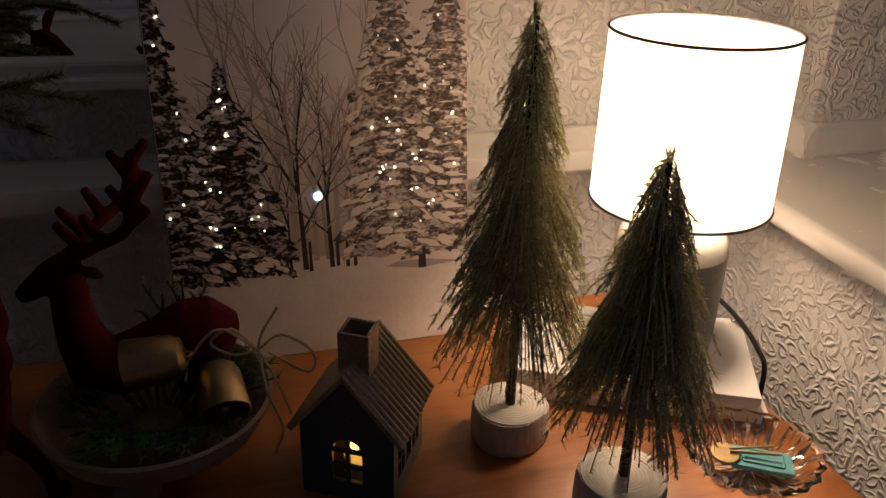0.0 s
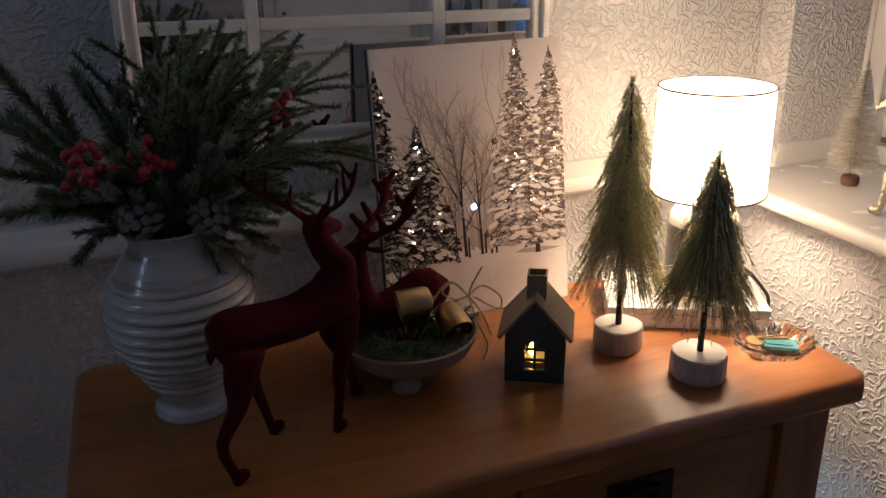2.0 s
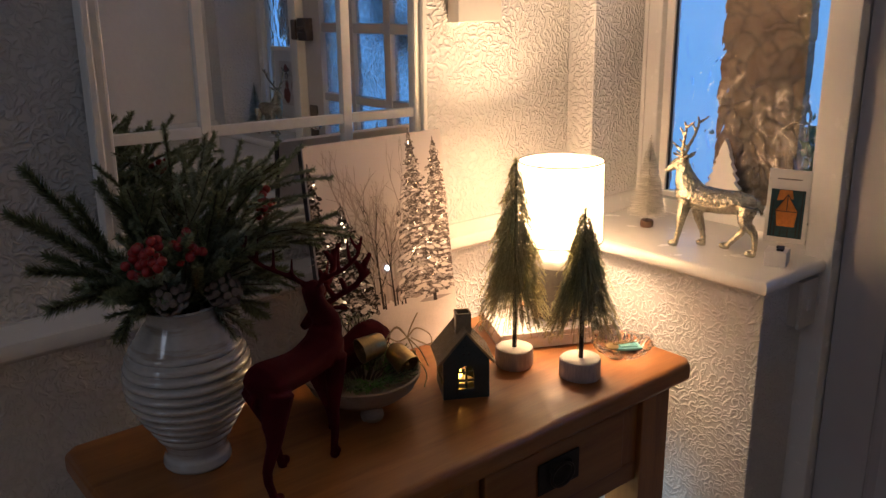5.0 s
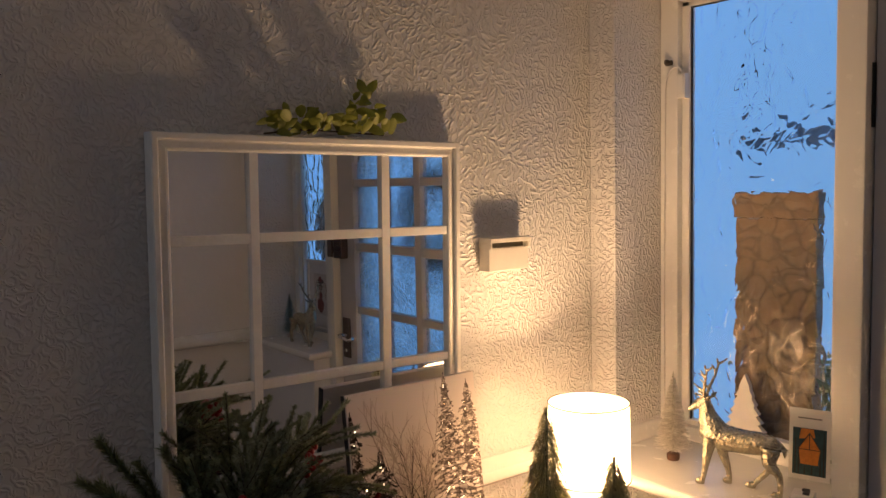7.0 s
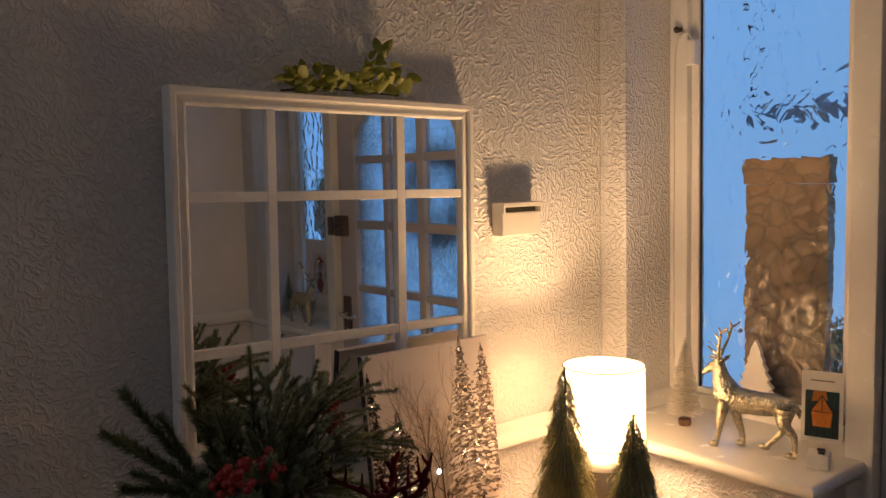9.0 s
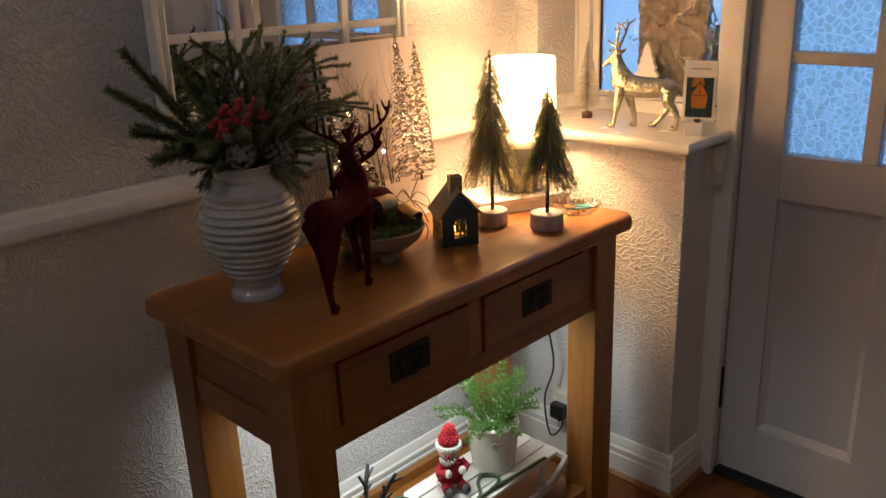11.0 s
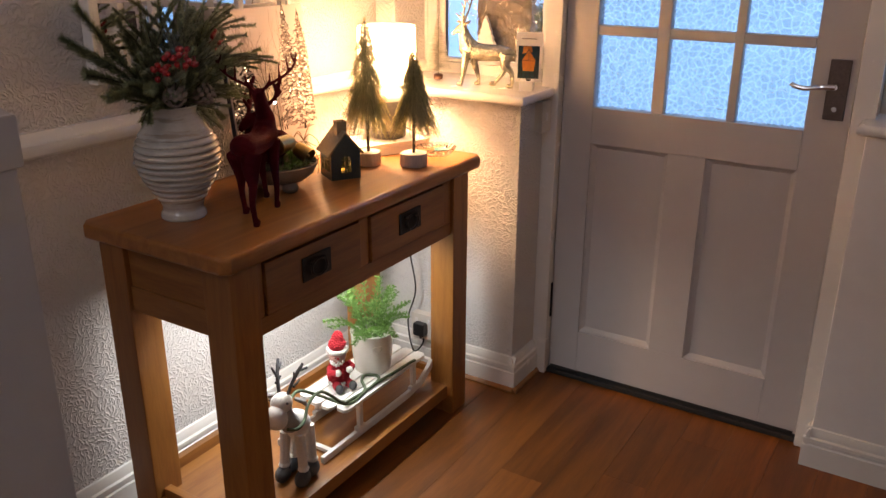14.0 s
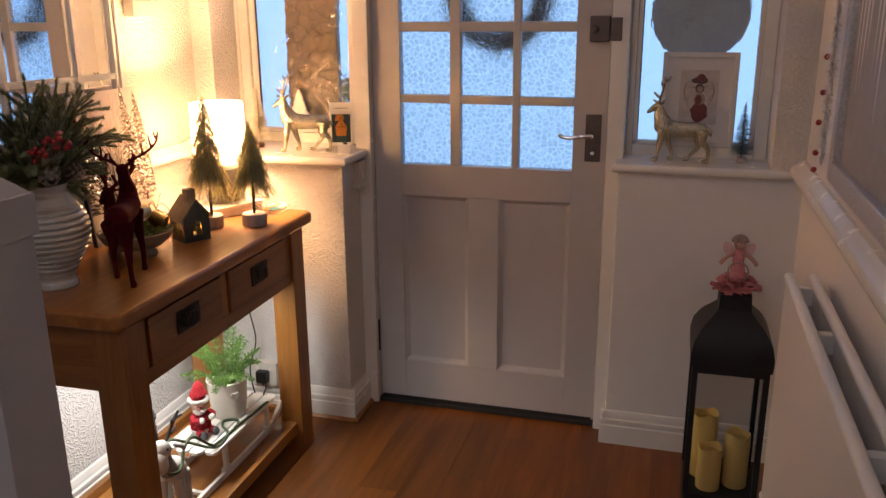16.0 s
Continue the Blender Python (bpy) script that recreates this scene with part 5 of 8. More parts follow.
def bell(x, y, z, rx, rz):
    b = thing("brass_bell", "aged brass cow bell lying in the bowl", "bell", pose(x, y, z, rx, 0, rz), group="brass bells in the bowl")
    bm = bmesh.new()
    lathe(bm, [(0.0, 0.046), (0.008, 0.0455), (0.015, 0.043), (0.0185, 0.036), (0.0200, 0.015), (0.0212, 0.0), (0.0196, 0.0), (0.0185, 0.015), (0.017, 0.035), (0.012, 0.041), (0, 0.043)], 26)
    part("cup", bm, BRASS, b)
    bm = bmesh.new()
    tube(bm, [(0, 0, 0.041), (0, 0, 0.010)], 0.0008, 5)
    blob(bm, (0, 0, 0.006), (0.0042, 0.0042, 0.0042), seg=10, rings=7)
    part("clapper", bm, BRASS, b)
    bm = bmesh.new()
    tube(bm, [(0.004 * math.cos(k * math.pi / 8), 0, 0.046 + 0.005 * math.sin(k * math.pi / 8)) for k in range(9)], 0.0010, 6)
    part("loop", bm, BRASS, b)
    return b


bell(-0.878, -0.272, 0.912, 82, 84)
bell(-0.806, -0.306, 0.876, -64, 6)
bow = thing("twine_bow", "beige jute twine bow tying the bells", "twine")
kx, ky, kz = -0.775, -0.262, 0.905
for ctrl in (((kx, ky, kz), (kx - 0.03, ky - 0.01, kz + 0.03), (kx - 0.055, ky - 0.01, kz + 0.006), (kx - 0.06, ky - 0.015, kz - 0.012)),
             ((kx, ky, kz), (kx + 0.02, ky, kz + 0.012), (kx + 0.045, ky - 0.005, kz - 0.006), (kx + 0.04, ky - 0.01, kz - 0.022), (kx + 0.008, ky, kz - 0.003)),
             ((kx, ky, kz), (kx - 0.02, ky + 0.002, kz + 0.022), (kx - 0.038, ky, kz + 0.012), (kx - 0.02, ky, kz - 0.002), (kx, ky, kz)),
             ((kx, ky, kz), (kx + 0.004, ky - 0.004, kz + 0.018), (kx + 0.018, ky - 0.006, kz + 0.042)),
             ((kx, ky, kz), (kx + 0.004, ky - 0.02, kz - 0.03), (kx + 0.014, ky - 0.032, kz - 0.06), (kx + 0.006, ky - 0.036, kz - 0.082)),
             ((kx, ky, kz), (kx + 0.012, ky - 0.018, kz - 0.02), (kx + 0.022, ky - 0.028, kz - 0.05))):
    bm = bmesh.new()
    tube(bm, curve_pts(ctrl, 16), 0.0012, 6)
    part("strand", bm, TWINE, bow)


# ---- little lit house ----
HOUSEW = material("dark_green_ceramic", (0.028, 0.048, 0.050), 0.3, vary=0.25, scale=40, coat=0.4)
HOUSER = material("bronze_glaze_roof", (0.34, 0.26, 0.16), 0.25, 0.35, vary=0.25, scale=50, coat=0.3)


def tea_house():
    h = thing("tealight_house", "small dark ceramic house lantern glowing from inside", "ornament", pose(-0.716, -0.346, TOP, 0, 0, -30.5))
    w, d, e, a = 0.0395, 0.082, 0.070, 0.118          # half width, depth, eave, apex
    t = 0.004
    # gable wall with real window holes, made of strips
    def gable(y0):
        bm = bmesh.new()
        wx, wz0, wz1 = 0.013, 0.018, 0.058
        box(bm, -w, y0, 0, w, y0 + t, wz0)
        box(bm, -w, y0, wz0, -wx, y0 + t, e)
        box(bm, wx, y0, wz0, w, y0 + t, e)
        for s in (-1, 1):                               # arched head of the window
            n = 8
            for k in range(n):
                x0, x1 = s * wx * k / n, s * wx * (k + 1) / n
                zz0, zz1 = wz1 - 0.008 + 0.010 * math.sqrt(1 - (k / n) ** 2), wz1 - 0.008 + 0.010 * math.sqrt(max(0, 1 - ((k + 1) / n) ** 2))
                xs = sorted((x0, x1))
                box(bm, xs[0], y0, min(zz0, zz1), xs[1], y0 + t, e)
        for s in (-1, 1):
            vs = [(0, e), (s * w, e), (0, a)]
            r = [[bm.verts.new((x, yy, z)) for x, z in vs] for yy in (y0, y0 + t)]
            bm.faces.new(r[0])
            bm.faces.new(r[1][::-1])
        box(bm, -0.0018, y0 + 0.0005, wz0, 0.0018, y0 + t - 0.0005, wz1)
        box(bm, -wx, y0 + 0.0005, 0.031, wx, y0 + t - 0.0005, 0.0345)
        box(bm, -wx, y0 + 0.0005, 0.0465, wx, y0 + t - 0.0005, 0.0495)
        bmesh.ops.recalc_face_normals(bm, faces=bm.faces)
        return bm
    part("gable_wall", gable(0), HOUSEW, h, smooth=0)
    for x in (-0.0065, 0.0065):
        bm = bmesh.new()
        lathe(bm, [(0.0018, 0), (0.0018, 0.0012), (0.0, 0.0012)], 10, pose(x * 0.7, -0.0002, 0.082, 90, 0, 0))
        part("attic_pane", bm, BLACKP, h, "small round dark pane")
    part("gable_wall", gable(d - t), HOUSEW, h, smooth=0)
    for s in (-1, 1):
        bm = bmesh.new()
        xo, xi = s * w, s * (w - t)
        x0, x1 = min(xo, xi), max(xo, xi)
        box(bm, x0, t, 0, x1, d - t, 0.02)
        box(bm, x0, t, 0.052, x1, d - t, e)
        for y0, y1 in ((t, 0.012), (0.030, 0.034), (0.048, 0.052), (0.070, d - t)):
            box(bm, x0, y0, 0.02, x1, y1, 0.052)
        for y0, y1 in ((0.012, 0.030), (0.052, 0.070)):
            box(bm, x0, y0, 0.035, x1, y1, 0.037)
            box(bm, x0, (y0 + y1) / 2 - 0.001, 0.02, x1, (y0 + y1) / 2 + 0.001, 0.052)
        part("side_wall", bm, HOUSEW, h, smooth=0)
        # roof slope of ribbed tiles
        bm = bmesh.new()
        ov, n = 0.006, 13
        for k in range(n):
            y0 = -0.004 + (d + 0.008) * k / n
            y1 = -0.004 + (d + 0.008) * (k + 1) / n
            lift = 0.0016
            lo, hi = (s * (w + ov), e - ov * (a - e) / w), (0, a)
            nx, nz = s * (a - e), w
            ln = math.hypot(nx, nz)
            nx, nz = nx / ln, nz / ln
            ring = []
            for yy, th in ((y0, 0.004), ((y0 * 0.7 + y1 * 0.3), 0.004 + lift), ((y0 * 0.3 + y1 * 0.7), 0.004 + lift), (y1, 0.004)):
                ring.append([bm.verts.new((lo[0] + nx * th, yy, lo[1] + nz * th)), bm.verts.new((hi[0] + nx * th * (0 if True else 1), yy, hi[1] + th * 1.15)), bm.verts.new((lo[0], yy, lo[1])), bm.verts.new((hi[0], yy, hi[1]))])
            for A, B in zip(ring, ring[1:]):
                bm.faces.new((A[0], A[1], B[1], B[0]))
                bm.faces.new((A[2], B[2], B[3], A[3]))
                bm.faces.new((A[0], B[0], B[2], A[2]))
            if k == 0:
                bm.faces.new((ring[0][0], ring[0][2], ring[0][3], ring[0][1]))
            if k == n - 1:
                bm.faces.new((ring[-1][1], ring[-1][3], ring[-1][2], ring[-1][0]))
        bmesh.ops.remove_doubles(bm, verts=bm.verts, dist=1e-5)
        bmesh.ops.recalc_face_normals(bm, faces=bm.faces)
        part("roof_slope", bm, HOUSER, h, "bronze-glazed ribbed roof", smooth=50)
    bm = bmesh.new()
    for r in ((-0.013, 0.020, 0.100, 0.013, 0.023, 0.146), (-0.013, 0.043, 0.100, 0.013, 0.046, 0.146), (-0.013, 0.0225, 0.100, -0.010, 0.0435, 0.146), (0.010, 0.0225, 0.100, 0.013, 0.0435, 0.146)):
        box(bm, *r, bevel=0.0008)
    part("chimney", bm, HOUSER, h)
    bm = bmesh.new()
    lathe(bm, [(0.018, 0.0), (0.018, 0.016), (0, 0.016)], 20, pose(0, 0.04, 0.001))
    c = part("tealight", bm, CREAM, h)
    bm = bmesh.new()
    lathe(bm, [(0.0, 0.0), (0.005, 0.006), (0.0045, 0.012), (0.0, 0.024)], 12, pose(-0.006, 0.036, 0.02))
    part("flame", bm, emitter("tealight_flame", (1.0, 0.5, 0.07), 14.0), c)
    return h


tea_house()


# ---- cut-glass dish with keepsakes ----
CLEAR = bpy.data.materials.new("cut_glass")
CLEAR.use_nodes = True
gb = CLEAR.node_tree.nodes["Principled BSDF"]
gb.inputs["Transmission Weight"].default_value, gb.inputs["Roughness"].default_value, gb.inputs["IOR"].default_value = 1.0, 0.015, 1.52
dish = thing("glass_dish", "round cut-glass dish with scalloped rim", "dish", pose(-0.372, -0.398, TOP + 0.0005))
bm = bmesh.new()
lathe(bm, [(0.0, 0.001), (0.030, 0.0), (0.036, 0.003), (0.048, 0.012), (0.056, 0.021), (0.0585, 0.0235), (0.053, 0.0240), (0.044, 0.0165), (0.034, 0.009), (0.0, 0.008)], 72)
for v in bm.verts:
    a = math.atan2(v.co.y, v.co.x)
    r = math.hypot(v.co.x, v.co.y)
    if r > 0.04:
        k = 1 + 0.035 * math.cos(18 * a)
        v.co.x *= k
        v.co.y *= k
    if 0.02 < r and v.co.z < 0.013:
        v.co.z += 0.0030 * math.cos(24 * a)
    v.co.z = max(v.co.z, 0.0)
part("body", bm, CLEAR, dish, smooth=0).visible_shadow = False
tagged(link_mesh("turquoise_keyring", boxes((-0.026, -0.013, 0, 0.026, 0.013, 0.006), (-0.018, -0.008, 0.0055, 0.018, 0.008, 0.0075), bevel=0.002), material("turquoise_enamel", (0.16, 0.42, 0.46), 0.25, coat=0.5)), "turquoise enamel keyring lying in the dish", "keyring").matrix_basis = pose(-0.365, -0.405, TOP + 0.011, 4, 3, -28)
bm = bmesh.new()
lathe(bm, [(0.0, 0.0), (0.012, 0.0), (0.013, 0.0015), (0.012, 0.003), (0, 0.003)], 24)
tube(bm, [(0.004, 0, 0.0045), (0.045, -0.004, 0.006)], 0.0012, 6)
tube(bm, [(0.004, 0.003, 0.0045), (0.043, 0.006, 0.006)], 0.0012, 6)
tagged(link_mesh("brass_clip", bm, BRASS), "round brass clip with two prongs in the dish", "clip").matrix_basis = pose(-0.395, -0.393, TOP + 0.018, 6, 0, -18)

# leaflet and lamp flex behind the lamp
lf = thing("leaflet", "pale printed leaflet lying beside the lamp", "leaflet", pose(-0.325, -0.262, TOP + 0.001, 0, 0, -22))
part("sheet", boxes((-0.06, -0.075, 0, 0.045, 0.12, 0.0025), bevel=0.0006), WHITEBOX, lf)
PINK = material("pink_print", (0.55, 0.30, 0.26), 0.6)
GREYINK = material("grey_print", (0.22, 0.2, 0.2), 0.6)
for i, (y, a, b) in enumerate(((0.105, -0.05, 0.04), (0.05, -0.03, 0.04), (0.0, -0.04, 0.04), (-0.018, -0.04, 0.04), (-0.035, -0.03, 0.035))):
    part("printed_bar", boxes((a, y, 0.0026, b, y + 0.004, 0.003)), PINK if i < 2 else GREYINK, lf, smooth=0)
bm = bmesh.new()
tube(bm, [(0.012 + 0.014 * math.cos(k * 0.3142), -0.02 + 0.024 * math.sin(k * 0.3142), 0.003) for k in range(21)], 0.0012, 5)
part("printed_oval", bm, GREYINK, lf)
bm = bmesh.new()
tube(bm, curve_pts([(-0.37, -0.19, 0.845), (-0.34, -0.17, 0.86), (-0.305, -0.16, 0.862), (-0.280, -0.20, 0.853), (-0.272, -0.26, 0.83), (-0.272, -0.28, 0.79), (-0.272, -0.26, 0.6), (-0.25, -0.22, 0.45), (-0.24, -0.235, 0.30), (-0.235, -0.20, 0.18), (-0.235, -0.22, 0.07), (-0.212, -0.243, 0.09), (-0.208, -0.243, 0.135)], 70), 0.0028, 8)
tagged(link_mesh("lamp_flex", bm, BLACKP), "black lamp flex running down to the wall socket", "cable")

# ---- lit winter canvas leaning on the wall ----
SKYP = bpy.data.materials.new("canvas_winter_sky")
SKYP.use_nodes = True
nt = SKYP.node_tree
co, sep, cr = nd(nt, "ShaderNodeTexCoord"), nd(nt, "ShaderNodeSeparateXYZ"), nd(nt, "ShaderNodeValToRGB")
nt.links.new(co.outputs["Object"], sep.inputs[0])
mr = nd(nt, "ShaderNodeMapRange")
mr.inputs["From Max"].default_value = 0.412
nt.links.new(sep.outputs["Z"], mr.inputs["Value"])
nz = nd(nt, "ShaderNodeTexNoise", Scale=14.0, Detail=4.0)
nt.links.new(co.outputs["Object"], nz.inputs["Vector"])
ad = nd(nt, "ShaderNodeMath")
ad.operation = "MULTIPLY_ADD"
ad.inputs[1].default_value = 0.12
nt.links.new(nz.outputs["Fac"], ad.inputs[0])
nt.links.new(mr.outputs[0], ad.inputs[2])
cr.color_ramp.elements[0].position, cr.color_ramp.elements[0].color = 0.0, (0.80, 0.72, 0.68, 1)
cr.color_ramp.elements[1].position, cr.color_ramp.elements[1].color = 1.0, (0.76, 0.69, 0.67, 1)
for p, c in ((0.22, (0.78, 0.70, 0.65, 1)), (0.27, (0.46, 0.37, 0.33, 1)), (0.45, (0.60, 0.51, 0.47, 1)), (0.75, (0.74, 0.67, 0.64, 1))):
    el = cr.color_ramp.elements.new(p)
    el.color = c
nt.links.new(ad.outputs[0], cr.inputs[0])
nt.links.new(cr.outputs[0], nt.nodes["Principled BSDF"].inputs["Base Color"])
nt.nodes["Principled BSDF"].inputs["Roughness"].default_value = 0.75
nt.nodes["Principled BSDF"].inputs["Specular IOR Level"].default_value = 0.15


def mottled(name, dark, mid, snow, level, spread=0.06):
    """Print of snow-flecked boughs: dark gaps, grey twigs and white clots, drooping a little."""
    m = material(name, mid, 0.75, spec=0.08)
    nt = m.node_tree
    co, mp = nd(nt, "ShaderNodeTexCoord"), nd(nt, "ShaderNodeMapping")
    mp.inputs["Scale"].default_value = (0.75, 1, 1.25)
    nt.links.new(co.outputs["Object"], mp.inputs["Vector"])
    n1, n2 = nd(nt, "ShaderNodeTexNoise", Scale=95.0, Detail=2.0, Distortion=0.6), nd(nt, "ShaderNodeTexNoise", Scale=330.0, Detail=3.0)
    for n in (n1, n2):
        nt.links.new(mp.outputs[0], n.inputs["Vector"])
    mx = nd(nt, "ShaderNodeMath")
    mx.operation = "MULTIPLY_ADD"
    mx.inputs[1].default_value = 0.8
    nt.links.new(n2.outputs["Fac"], mx.inputs[0])
    nt.links.new(n1.outputs["Fac"], mx.inputs[2])
    cr = nd(nt, "ShaderNodeValToRGB")
    k = 1 - level
    e = cr.color_ramp.elements
    e[0].position, e[0].color = 0.45 * (0.55 + 0.9 * k), (*dark, 1)
    e[1].position, e[1].color = 0.45 * (0.55 + 0.9 * k) + 2 * spread, (*snow, 1)
    e.new(0.45 * (0.55 + 0.9 * k) + spread).color = (*mid, 1)
    half = nd(nt, "ShaderNodeMath")
    half.operation = "MULTIPLY"
    half.inputs[1].default_value = 0.5
    nt.links.new(mx.outputs[0], half.inputs[0])
    nt.links.new(half.outputs[0], cr.inputs[0])
    nt.links.new(cr.outputs[0], nt.nodes["Principled BSDF"].inputs["Base Color"])
    return m


FIR_DARK = mottled("printed_fir_dark", (0.018, 0.015, 0.014), (0.085, 0.070, 0.064), (0.48, 0.41, 0.39), 0.60)
FIR_SNOW = mottled("printed_fir_snowy", (0.085, 0.066, 0.058), (0.27, 0.22, 0.20), (0.70, 0.62, 0.57), 0.66, 0.08)
SNOWP = material("printed_snow", (0.80, 0.73, 0.69), 0.75, spec=0.08, vary=0.10, scale=30)
PADW = mottled("printed_snow_pad", (0.30, 0.25, 0.23), (0.62, 0.54, 0.50), (0.86, 0.79, 0.74), 0.92)
PADG = mottled("printed_grey_pad", (0.10, 0.082, 0.076), (0.30, 0.255, 0.24), (0.60, 0.53, 0.50), 0.76)
BRANCHP = material("printed_branch", (0.060, 0.044, 0.040), 0.75, spec=0.08)
HAZEP = material("printed_haze_branch", (0.36, 0.295, 0.27), 0.75, spec=0.08)
FARP = material("printed_far_twig", (0.46, 0.385, 0.355), 0.75, spec=0.08)
LED = emitter("warm_led", (1.0, 0.82, 0.52), 8.0)
STAR = emitter("white_led", (0.62, 0.86, 1.0), 14.0)


def flat_poly(bm, pts, layer, mi=0):
    f = bm.faces.new([bm.verts.new((x, -layer, z)) for x, z in pts])
    f.material_index = mi


def printed_fir(bm, cx, z0, z1, half, rng, snowy, left, right):
    """A snow-laden fir: tier on tier of drooping ragged boughs, with lumpy pads of snow on them."""
    def poly(pts, layer, mi):
        pts = [(min(max(px, left), right), pz) for px, pz in pts]
        if max(p[0] for p in pts) - min(p[0] for p in pts) > 0.0008:
            flat_poly(bm, pts, layer, mi)

    def lump(x, z, rx, rz, lean, layer, mi, n=11, rough=0.3):
        pts = []
        for e in range(n):
            a = 2 * math.pi * (e + rng.uniform(-0.25, 0.25)) / n
            k = rng.uniform(1 - rough, 1 + rough)
            px, pz = rx * k * math.cos(a), rz * k * math.sin(a)
            pts.append((x + px, z + pz + px * lean))
        poly(pts, layer, mi)
    rows = int((z1 - z0) / 0.0085)
    for k in range(rows, -1, -1):                   # tip first, lower tiers lie over it
        f = k / rows
        z = z0 + (z1 - z0) * f
        tier = 0.82 + 0.18 * math.sin(k * 1.9 + cx * 40) + rng.uniform(-0.06, 0.06)
        w = half * (1 - f) ** 0.66 * tier + 0.0026
        lay = 0.0004 + 0.000018 * (rows - k)
        poly([(cx - w * 0.72, z - 0.005), (cx, z - 0.008), (cx + w * 0.72, z - 0.005), (cx + w * 0.40, z + 0.011), (cx - w * 0.40, z + 0.011)], lay, 0)
        m = max(2, int(w / 0.0052))
        for j in range(m):
            u = (j + rng.uniform(0.1, 0.9)) / m * 2 - 1
            x = cx + w * u
            size = (0.0045 + 0.0065 * (1 - f)) * rng.uniform(0.7, 1.25)
            dz = -abs(u) * 0.008 + rng.uniform(-0.003, 0.003)
            lump(x, z + dz, size, size * 0.62, -0.55 * u, lay + 0.000004, 0, 13, 0.42)
            if rng.random() < snowy:
                lump(x + rng.uniform(-0.3, 0.3) * size, z + dz + size * 0.30, size * rng.uniform(0.55, 0.95), size * rng.uniform(0.26, 0.46), -0.5 * u, lay + 0.000009, 1 if rng.random() < 0.25 + 0.5 * snowy else 2, 10, 0.25)


def bare_tree(bm, x, z0, h, rng, mi=0):
    def limb(x, z, a, ln, w, d):
        x1, z1 = x + math.cos(a) * ln, z + math.sin(a) * ln
        nx, nz = -math.sin(a) * w, math.cos(a) * w
        flat_poly(bm, [(x - nx, z - nz), (x + nx, z + nz), (x1 + nx * 0.6, z1 + nz * 0.6), (x1 - nx * 0.6, z1 - nz * 0.6)], 0.00025, mi)
        if d > 0:
            for _ in range(2 if d < 4 else 3):
                limb(x1, z1, a + rng.uniform(-0.5, 0.5), ln * rng.uniform(0.55, 0.8), w * 0.58, d - 1)
        if d > 1:
            xm, zm = (x + x1) / 2, (z + z1) / 2
            limb(xm, zm, a + rng.choice((-1, 1)) * rng.uniform(0.5, 0.9), ln * 0.5, w * 0.45, d - 2)
    limb(x, z0, math.pi / 2 + rng.uniform(-0.05, 0.05), h * 0.36, 0.0026 * h / 0.2, 4)


